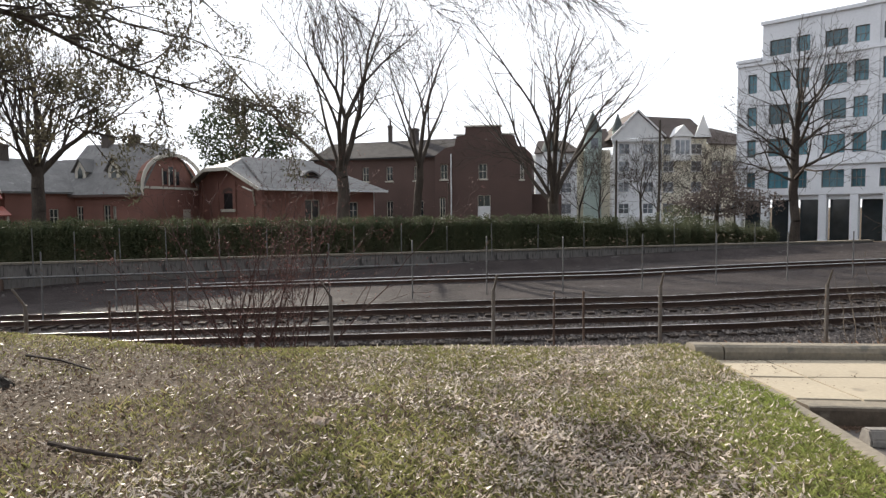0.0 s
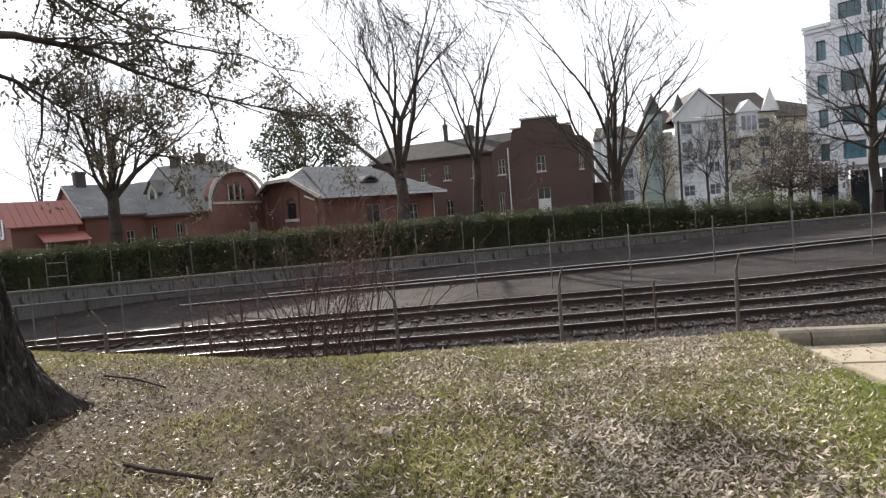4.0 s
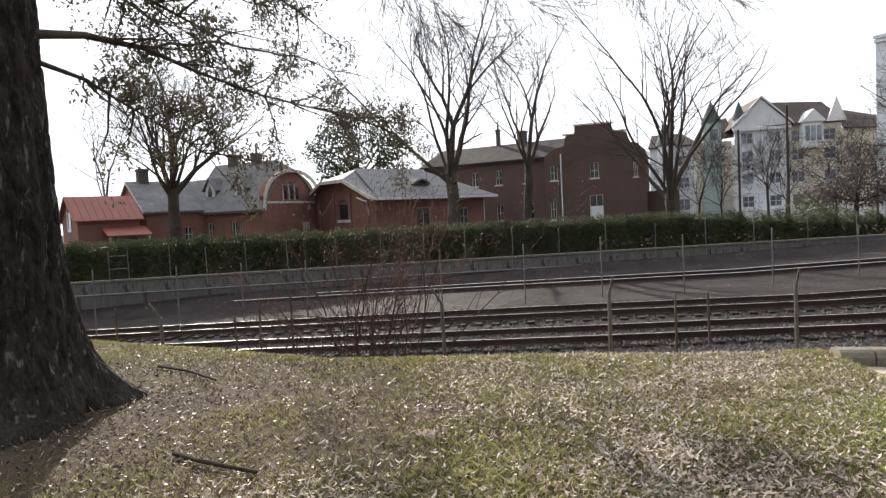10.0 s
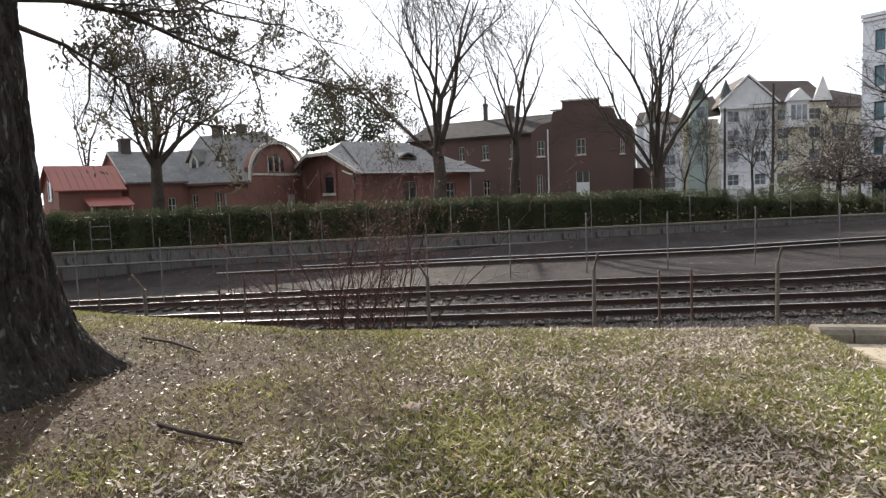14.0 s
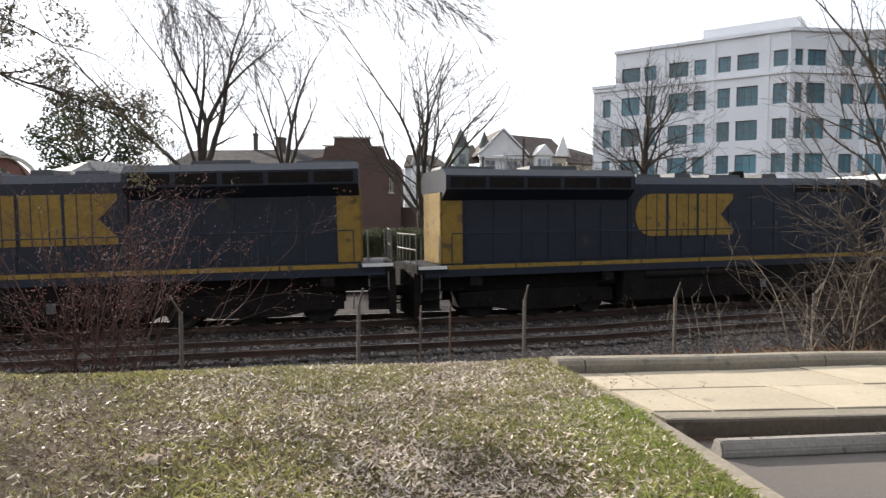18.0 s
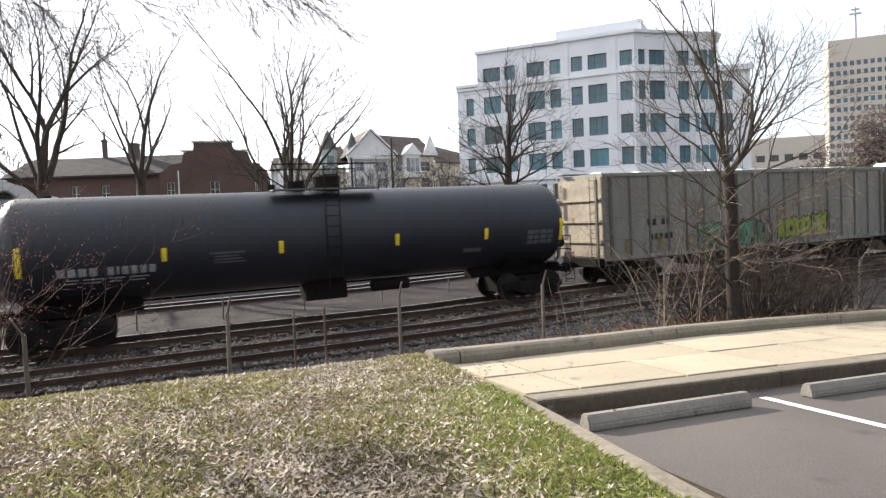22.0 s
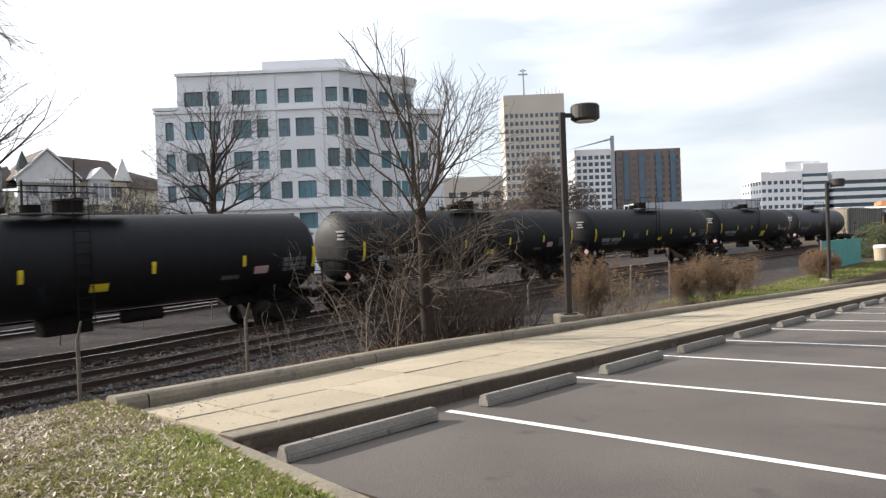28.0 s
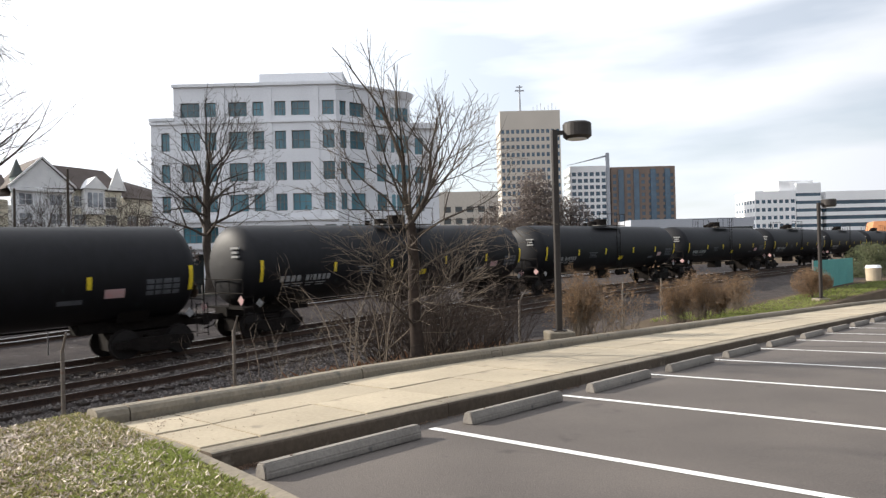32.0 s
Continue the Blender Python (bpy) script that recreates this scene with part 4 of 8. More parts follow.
def covered_hopper():
    """A long covered hopper with outside ribs and spray paint on its flanks."""
    ho = thing("hopper_wagon", pose(0, 0, 0), "weathered grey covered hopper wagon with spray-painted flanks", "hopper wagon", "freight train")
    L = 8.6
    prof = [(-1.45, 1.12), (-1.45, 4.34), (-1.2, 4.46), (1.2, 4.46), (1.45, 4.34), (1.45, 1.12)]
    body = prism(bmesh.new(), prof, -L, L)
    part("body", body, M["hopper"], ho, "weathered grey steel sides")
    for s in (-1, 1):
        for k in range(18):
            x = -L + 0.3 + k * (2 * L - 0.6) / 17
            # Ribs are coloured darker than the sides to draw their shadow lines
            part("rib", boxed(x - 0.03, x + 0.03, s * 1.45 - 0.06, s * 1.45 + 0.06, 1.2, 4.3), M["hopper_post"], ho)
            if k % 3 != 1:
                part("rust_streak", boxed(x + 0.035, x + 0.10, s * 1.452 - 0.003, s * 1.452 + 0.003, 1.22, 1.5 + 0.6 * ((k * 0.618) % 1)), M["rust_streak"], ho, "orange rust streak beside a rib")
        part("side_sill", boxed(-L, L, s * 1.47 - 0.04, s * 1.47 + 0.04, 1.06, 1.2), M["hopper"], ho)
        part("top_chord", boxed(-L - 0.05, L + 0.05, s * 1.45 - 0.05, s * 1.45 + 0.05, 4.3, 4.42), M["hopper"], ho, "pale top rail")
    for k in range(4):
        x = -6.0 + k * 4.0
        bm = prism_y(bmesh.new(), [(x - 1.7, 1.25), (x + 1.7, 1.25), (x + 0.45, 0.42), (x - 0.45, 0.42)], -1.2, 1.2)
        if abs(x) < 5.9:
            part("discharge_chute", bm, M["under"], ho)
        else:
            bm.free()
        for j in (-1.0, 1.0):
            part("roof_hatch", boxed(x + j - 0.8, x + j + 0.8, -0.35, 0.35, 4.46, 4.56, 0.04), M["pale_roof"], ho, "pale roof hatch cover")
    part("roof_walk", boxed(-L - 0.3, L + 0.3, 0.75, 1.25, 4.52, 4.56), M["steel"], ho)
    for e in (-1, 1):
        # End plates are lighter than the sides: sunlight kept in the tan colour
        slope = prism_y(bmesh.new(), [(e * L, 1.2), (e * (L + 0.04), 1.2), (e * (L + 0.04), 4.3), (e * L, 4.3)], -1.4, 1.4)
        part("end_plate", slope, M["tan_steel"], ho, "end bulkhead with sunlight put into its tan colour")
        for z in (1.75, 2.55, 3.4):
            part("end_rib", boxed(*sorted((e * (L + 0.04), e * (L + 0.14))), -1.4, 1.4, z, z + 0.1), M["tan_steel"], ho)
        a, b = sorted((e * (L - 0.3), e * 9.0))
        part("end_sill", boxed(a, b, -1.4, 1.4, 0.85, 1.15), M["under"], ho)
        ladder(ho, e * (L + 0.28), -1.2, 0.9, 4.3, 0.42, False, M["hopper_post"])
        ladder(ho, e * (L - 0.15), -1.53, 0.8, 4.3, 0.42, True, M["hopper_post"])
        for y in (-1.35, 1.35):
            part("end_post", boxed(min(e * 8.8, e * 8.9), max(e * 8.8, e * 8.9), y - 0.05, y + 0.05, 1.1, 4.2), M["hopper_post"], ho)
        coupler(ho, e * 8.6, e)
        bogie(ho, e * 6.7, (-0.9, 0.9), 0.45, 1.25)
    rng = random.Random(21)
    # plain colour fields where the flanks are sprayed
    for s in (-1, 1):
        def blob(x0, x1, z0, z1, seed, y):
            r = random.Random(seed)
            n = 9
            pts = [(x0 + (x1 - x0) * i / n, z0 + r.uniform(-0.05, 0.08)) for i in range(n + 1)] + [(x1 - (x1 - x0) * i / n, z1 + r.uniform(-0.14, 0.1)) for i in range(n + 1)]
            return prism_y(bmesh.new(), pts, y - 0.004, y + 0.004)
        y = s * 1.458
        for x0, x1, z0, z1, n, mt, lab, seed in ((-3.7, 0.55, 1.22, 2.16, 5, "teal_spray", "teal spray-painted field", 3), (1.0, 4.45, 1.40, 2.30, 3, "lime_spray", "lime spray-painted field", 8)):
            w = (x1 - x0) / n
            for k in range(n):
                a = x0 + k * w + rng.uniform(-0.06, 0.06)
                dz = rng.uniform(-0.07, 0.10)
                part("spray_outline", blob(a - 0.07, a + w + 0.09, z0 - 0.05, z1 + dz + 0.07, seed + k, y), M["black_spray"], ho)
                part("spray_field", blob(a, a + w - 0.02, z0, z1 + dz, seed + k, y + s * 0.006), M[mt], ho, lab)
                for q in range(2):
                    c = a + w * (0.25 + 0.4 * q) + rng.uniform(-0.08, 0.08)
                    h = z0 + (z1 - z0) * rng.uniform(0.1, 0.5)
                    part("spray_stroke", blob(c, c + rng.uniform(0.05, 0.22), h, h + rng.uniform(0.12, 0.4), 30 + k + q * 7, y + s * 0.012), M["black_spray"], ho)
        part("spray_stroke", blob(4.28, 4.42, 1.62, 2.3, 77, y + s * 0.012), M["black_spray"], ho)
        bars(ho, -6.45, y, 2.33, (0.17, 0.17), 0.26, 0.10, M["black_spray"])
        bars(ho, -5.72, y, 2.33, (0.17, 0.17), 0.26, 0.10, M["black_spray"])
        bars(ho, -6.35, y, 1.75, (0.16, 0.16, 0.16, 0.16, 0.16), 0.24, 0.10, M["black_spray"])
        for x in (-7.6, -5.9, -4.4, -2.9):
            part("reflector", boxed(x, x + 0.12, s * 1.527 - 0.005, s * 1.527 + 0.005, 1.36, 1.85), M["yellow"], ho)
    return ho


def tank_wagon(paint, label, seed, half=9.6, yellow=None, pink=None):
    """A long tank wagon on stub sills, with its top platform and fittings."""
    r = random.Random(seed)
    ta = thing("tank_wagon", pose(0, 0, 0), label, "tank wagon", "freight train")
    R, zc, n, L = 1.53, 2.68, 40, half - 0.5
    D = 0.64
    rings = [(-L + D * (1 - (1 - q ** 2.6) ** (1 / 2.1)), max(q * R, 0.02)) for q in (0.0, 0.3, 0.5, 0.66, 0.78, 0.87, 0.93, 0.97, 0.99, 1.0)]
    k = 7
    body = [(-L + D + (2 * L - 2 * D) * i / k, R) for i in range(1, k)]
    rings = rings + body + [(-x, q) for x, q in rings[::-1]]
    bm = bmesh.new()
    prev = None
    for x, q in rings:
        cur = [bm.verts.new((x, q * math.sin(6.28318 * i / n), zc + q * math.cos(6.28318 * i / n))) for i in range(n)]
        if prev:
            for i in range(n):
                bm.faces.new((prev[i], prev[(i + 1) % n], cur[(i + 1) % n], cur[i]))
        prev = cur
    bmesh.ops.recalc_face_normals(bm, faces=bm.faces)
    shell = part("tank_shell", bm, paint, ta, "", True)
    for i in range(1, 6):
        x = -L + 0.95 + (2 * L - 1.9) * i / 6
        wb = bmesh.new()
        rod(wb, (x - 0.03, 0, zc), (x + 0.03, 0, zc), R + 0.006, n=40, caps=False)
        part("weld_band", wb, paint, shell, smooth=True)
    # top platform with manway and valve housing
    top = zc + R
    mw = bmesh.new()
    rod(mw, (0.3, 0, top - 0.1), (0.3, 0, top + 0.42), 0.44, n=18)
    rod(mw, (0.3, 0, top + 0.42), (0.3, 0, top + 0.48), 0.48, 0.42, n=18)
    part("manway", mw, M["under"], ta, "black manway dome")
    vh = bmesh.new()
    rod(vh, (-0.75, 0, top - 0.1), (-0.75, 0, top + 0.3), 0.3, n=14)
    part("valve_housing", vh, M["under"], ta)
    part("vent_pipe", rod(bmesh.new(), (-1.5, 0.1, top - 0.1), (-1.5, 0.1, top + 0.22), 0.13, n=10), M["under"], ta)
    for s in (-1, 1):
        part("platform", boxed(-1.7, 1.7, s * 0.85 - 0.28, s * 0.85 + 0.28, top - 0.02, top + 0.02), M["steel"], ta)
        railing(ta, -1.7, 1.7, s * 1.12, top - 0.1, top + 0.78, 4, M["under"], "platform_railing")
        ladder(ta, 0.0, s * 1.56, 1.0, top + 0.7, 0.45, True, M["under"])
    # stub sills, end platforms, bogies
    for e in (-1, 1):
        a, b = sorted((e * (L - 3.6), e * (half - 0.35)))
        part("stub_sill", boxed(a, b, -0.38, 0.38, 0.85, 1.2), M["under"], ta)
        part("saddle", prism(bmesh.new(), [(-1.15, 1.75), (-0.7, 1.15), (0.7, 1.15), (1.15, 1.75), (0.7, 1.4), (-0.7, 1.4)], *sorted((e * (L - 2.6), e * (L - 1.6)))), M["under"], ta)
        a, b = sorted((e * (L - 0.35), e * (half - 0.4)))
        part("end_platform", boxed(a, b, -1.35, 1.35, 1.12, 1.2), M["under"], ta)
        rl = bmesh.new()
        xe = e * (half - 0.45)
        for y in (-1.3, -0.45, 0.45, 1.3):
            rod(rl, (xe, y, 1.18), (xe, y, 2.2), 0.02, n=6)
        rod(rl, (xe, -1.3, 2.2), (xe, 1.3, 2.2), 0.02, n=6)
        rod(rl, (xe, -1.3, 1.7), (xe, 1.3, 1.7), 0.02, n=6)
        part("end_railing", rl, M["under"], ta)
        ladder(ta, e * (half - 0.6), -1.42, 0.5, 1.6, 0.4, True, M["under"])
        coupler(ta, e * (half - 0.6), e)
        bogie(ta, e * (L - 1.5), (-0.89, 0.89), 0.46, 1.25)
        pl = bmesh.new()
        prism(pl, [(-1.40, 1.45), (-1.22, 1.27), (-1.04, 1.45), (-1.22, 1.63)], *sorted((e * (half - 0.43), e * (half - 0.41))))
        part("hazard_placard", pl, M["pink"], ta, "small diamond hazard placard")
        part("hazard_placard", prism_y(bmesh.new(), [(e * (L - 0.55) + a2, b2) for a2, b2 in ((-0.16, 1.32), (0, 1.16), (0.16, 1.32), (0, 1.48))], -1.46, -1.44), M["white_mark"], ta, "small diamond hazard placard")
    part("wheel_brake", rod(bmesh.new(), (half - 0.5, -0.7, 2.0), (half - 0.47, -0.7, 2.0), 0.26, n=16), M["rust_steel"], ta, "hand brake wheel")
    pipe = bmesh.new()
    rod(pipe, (-L + 2.5, 0.5, 1.05), (L - 2.5, 0.5, 1.05), 0.035, n=6)
    box(pipe, -0.7, 0.7, -0.35, 0.35, 0.62, 1.2)
    rod(pipe, (1.5, -0.55, 0.95), (2.8, -0.55, 0.95), 0.2, n=12)
    part("brake_rigging", pipe, M["under"], ta)
    # reflective strips and stencilled panels follow the shell's curve
    for s in (-1, 1):
        for i, x in enumerate((-8.45, -4.93, -1.65, 2.12, 5.45, 8.6)):
            tall = 0.80 if i in (0, 5) else 0.38
            bm = bmesh.new()
            m2 = 6
            col = []
            for j in range(m2 + 1):
                a = math.radians(90 + 8) - (tall / R) * (j / m2 - 0.5)
                rr = R + 0.012
                col.append([bm.verts.new((x + w, s * rr * math.sin(a), zc + rr * math.cos(a))) for w in (-0.07, 0.07)])
            for j in range(m2):
                bm.faces.new((col[j][0], col[j][1], col[j + 1][1], col[j + 1][0]))
            part("reflective_strip", bm, M["bright_yellow"], ta, "yellow reflective strip")

        def curved(x0, x1, a0, a1, material, name, lab=""):
            bm = bmesh.new()
            col = []
            for j in range(5):
                a = math.radians(a0 + (a1 - a0) * j / 4)
                col.append([bm.verts.new((x, s * (R + 0.009) * math.sin(a), zc + (R + 0.009) * math.cos(a))) for x in (x0, x1)])
            for j in range(4):
                bm.faces.new((col[j][0], col[j][1], col[j + 1][1], col[j + 1][0]))
            return part(name, bm, material, ta, lab)
        x = -7.6
        for w in (0.19, 0.19, 0.19, 0.19):
            curved(x, x + w, 107, 116, M["white_mark"], "stencil_bar")
            x += w + 0.07
        x += 0.18
        for w in (0.16, 0.06, 0.16, 0.16, 0.16, 0.16):
            curved(x, x + w, 107, 116, M["white_mark"], "stencil_bar")
            x += w + 0.07
        x = -7.4
        for w in (0.30, 0.5, 0.4, 0.5):
            curved(x, x + w, 119, 120.5, M["white_mark"], "stencil_bar")
            curved(x, x + w * 0.8, 123, 124.5, M["white_mark"], "stencil_bar")
            x += w + 0.12
        for row in range(3):
            x = 7.15
            for w in (0.24, 0.2, 0.27, 0.22):
                curved(x, x + w, 97 + row * 7, 102.5 + row * 7, M["panel_grey"], "data_panel")
                x += w + 0.05
        if yellow:
            curved(yellow[0], yellow[1], 112, 112 + yellow[2], M["bright_yellow"], "yellow_panel", "yellow painted panel")
        if pink:
            curved(pink, pink + 0.6, 106, 117, M["pink"], "warning_panel", "faded pink panel")
        curved(4.6, 5.3, 116, 122, M["panel_grey"], "data_panel")
        curved(-3.7, -2.7, 99, 101, M["panel_grey"], "data_panel")
        for row in range(3):
            curved(-3.6, -2.9 + 0.1 * row, 103 + row * 3.4, 104.6 + row * 3.4, M["panel_grey"], "data_panel")
    # small stencil lines on the heads
    for e in (-1, 1):
        for row, w in enumerate((0.5, 0.34, 0.42)):
            z = 3.3 - 0.16 * row
            part("head_stencil", boxed(*sorted((e * (L - 0.09), e * (L - 0.02))), -0.75 - w / 2, -0.75 + w / 2, z, z + 0.08), M["white_mark"], ta)
    return ta


def scrawl(ta):
    """Pale spray strokes, unreadable, on a tank's flank."""
    r = random.Random(4)
    for k in range(9):
        bm = bmesh.new()
        x = 5.4 + k * 0.18
        z0 = 2.1 + r.uniform(-0.1, 0.1)
        yy = -1.47
        zm = z0 + r.uniform(0.1, 0.4)
        rod(bm, (x, yy, z0 + r.uniform(-0.1, 0.1)), (x + r.uniform(-0.15, 0.3), yy - 0.03, zm), 0.018, n=5)
        rod(bm, (x + r.uniform(-0.1, 0.1), yy, zm), (x + r.uniform(0.2, 0.42), yy - 0.02, z0 + r.uniform(-0.1, 0.45)), 0.014, n=5)
        part("spray_stroke", bm, M["white_mark"], ta, "pale spray-painted stroke")


TRAIN = []   # each vehicle with the place of its middle along the track at the clip's start
TRAIN.append((locomotive("dark blue road locomotive leading the train, cab ahead", False), -232.3))
TRAIN.append((locomotive("second dark blue locomotive coupled back to back", True), -255.5))
TRAIN.append((covered_hopper(), -277.3))
first_tank = tank_wagon(M["tank_grey"], "slate grey tank wagon with yellow reflective strips", 1)
TRAIN.append((first_tank, -296.7))
second_tank = tank_wagon(M["tank_black"], "black tank wagon with pale spray strokes and a yellow panel", 2, yellow=(1.0, 1.95, 22), pink=7.15)
scrawl(second_tank)
TRAIN.append((second_tank, -316.9))
third_tank = tank_wagon(M["tank_black"], "black tank wagon with yellow reflective strips", 5, yellow=(0.2, 0.75, 10), pink=5.9)
for s in (-336.9, -356.8, -376.7, -396.5, -416.4, -436.4):
    TRAIN.append((third_tank if s == -336.9 else copy_thing(third_tank, pose(0, 0, 0)), s))
SPEED = 13.7

# the track as lengths along it
_xs = [-620 + 0.25 * i for i in range(4600)]
_ss = [0.0]
for _a, _b in zip(_xs, _xs[1:]):
    _ss.append(_ss[-1] + math.hypot(_b - _a, track_mid(_b) - track_mid(_a)))
_xs, _ss = np.array(_xs), np.array(_ss)
_s0 = float(np.interp(0, _xs, _ss))


def on_track(s):
    """A vehicle rides on two points of the track, 13 m apart."""
    ends = []
    for q in (s - 6.5, s + 6.5):
        x = float(np.interp(q + _s0, _ss, _xs))
        ends.append(Vector((x, track_mid(x), rail_z(x))))
    d = ends[1] - ends[0]
    c = (ends[0] + ends[1]) / 2
    return pose(c.x, c.y, c.z, 0, -math.degrees(math.atan2(d.z, math.hypot(d.x, d.y))), math.degrees(math.atan2(d.y, d.x)))


def run_ahead(t):
    """The train comes in a little slower and gathers speed as it passes."""
    return 1.7 + 0.9 * (16 - t) if t < 16 else 1.7 - 0.75 * (t - 16) if t < 18 else max(0.0, 0.2 - 0.2 * (t - 18))


def motions():
    for ob, s in TRAIN:
        walk(ob, [(t * 0.5, on_track(s + SPEED * t * 0.5 + run_ahead(t * 0.5))) for t in range(65)])


# ---- buildings: local x along the facade, outer face at y = 0 towards -y, z = 0 at world zero ----
def wall_mesh(u0, u1, z0, z1, holes, thick):
    """A wall with real openings, made of the cells between them."""
    us = sorted({u0, u1, *[h[0] for h in holes], *[h[1] for h in holes]})
    zs = sorted({z0, z1, *[h[2] for h in holes], *[h[3] for h in holes]})
    bm = bmesh.new()
    for a, b in zip(us, us[1:]):
        for c, d in zip(zs, zs[1:]):
            m, k = (a + b) / 2, (c + d) / 2
            if not any(h[0] < m < h[1] and h[2] < k < h[3] for h in holes):
                box(bm, a, b, 0, thick, c, d)
    bmesh.ops.remove_doubles(bm, verts=bm.verts, dist=0.001)
    return bm


def windowed_wall(parent, m, u0, u1, z0, z1, holes, thick, wall_mat, pane_mat, frame_mat=None, sill_mat=None, bars_n=1, name="wall", recess=0.18):
    w = part(name, wall_mesh(u0, u1, z0, z1, holes, thick), wall_mat, parent)
    w.matrix_basis = m
    for a, b, c, d in holes:
        win = part("window", boxed(a, b, recess, recess + 0.04, c, d), pane_mat, w)
        if frame_mat:
            fr = bmesh.new()
            t = 0.07
            box(fr, a, a + t, recess - 0.06, recess - 0.003, c, d)
            box(fr, b - t, b, recess - 0.06, recess - 0.003, c, d)
            box(fr, a + t, b - t, recess - 0.06, recess - 0.003, d - t, d)
            box(fr, a + t, b - t, recess - 0.06, recess - 0.003, c, c + t)
            for k in range(bars_n):
                x = a + (b - a) * (k + 1) / (bars_n + 1)
                box(fr, x - 0.03, x + 0.03, recess - 0.05, recess - 0.004, c + t, d - t)
            box(fr, a + t, b - t, recess - 0.05, recess - 0.004, (c + d) / 2 - 0.025, (c + d) / 2 + 0.025)
            part("window_frame", fr, frame_mat, win)
        if sill_mat:
            part("sill", boxed(a - 0.12, b + 0.12, -0.1, recess - 0.01, c - 0.13, c - 0.003), sill_mat, win)
    return w


def roof_slab(parent, pts, thick, material, name="roof", label=""):
    """A roof plane given by its corners, with thickness."""
    bm = bmesh.new()
    n = len(pts)
    a = [bm.verts.new(p) for p in pts]
    b = [bm.verts.new((p[0], p[1], p[2] - thick)) for p in pts]
    bm.faces.new(a)
    bm.faces.new(b[::-1])
    for i in range(n):
        bm.faces.new((a[i], b[i], b[(i + 1) % n], a[(i + 1) % n]))
    bmesh.ops.recalc_face_normals(bm, faces=bm.faces)
    return part(name, bm, material, parent, label)


def slate_rows(parent, a, b, c, d, rows, cols, material, seed, lift=0.02):
    """Courses of slates over the plane a b (eave) and d c (ridge): one joined part."""
    r = random.Random(seed)
    a, b, c, d = map(Vector, (a, b, c, d))
    nrm = (b - a).cross(d - a).normalized()
    if nrm.z < 0:
        nrm = -nrm
    vs, fs = [], []
    for j in range(rows):
        for i in range(cols):
            if r.random() < 0.02:
                continue
            o = 0.5 * (j % 2) / cols
            q = []
            for du, dv in ((0.01, 0), (0.99, 0), (0.99, 1.06), (0.01, 1.06)):
                u, v = min(1, max(0, (i + du) / cols + o)), min(1, (j + dv) / rows)
                p = (a + (b - a) * u) * (1 - v) + (d + (c - d) * u) * v
                q.append(p + nrm * (lift + (0.012 if dv == 0 else 0) + r.uniform(0, 0.006)))
            k = len(vs)
            vs += [tuple(p) for p in q]
            fs.append((k, k + 1, k + 2, k + 3))
    return tagged(sheet("slating", vs, fs, material, parent), "", kind="stuff")


def chimney(parent, x, y, z0, z1, w, material, pots=1):
    bm = boxed(x - w, x + w, y - w, y + w, z0, z1)
    box(bm, x - w - 0.07, x + w + 0.07, y - w - 0.07, y + w + 0.07, z1 - 0.25, z1 - 0.08)
    ch = part("chimney", bm, material, parent, "corbelled brick chimney")
    for k in range(pots):
        part("chimney_pot", rod(bmesh.new(), (x, y, z1), (x, y, z1 + 0.9), 0.12, 0.09, 10), M["stack"], ch)
    return ch


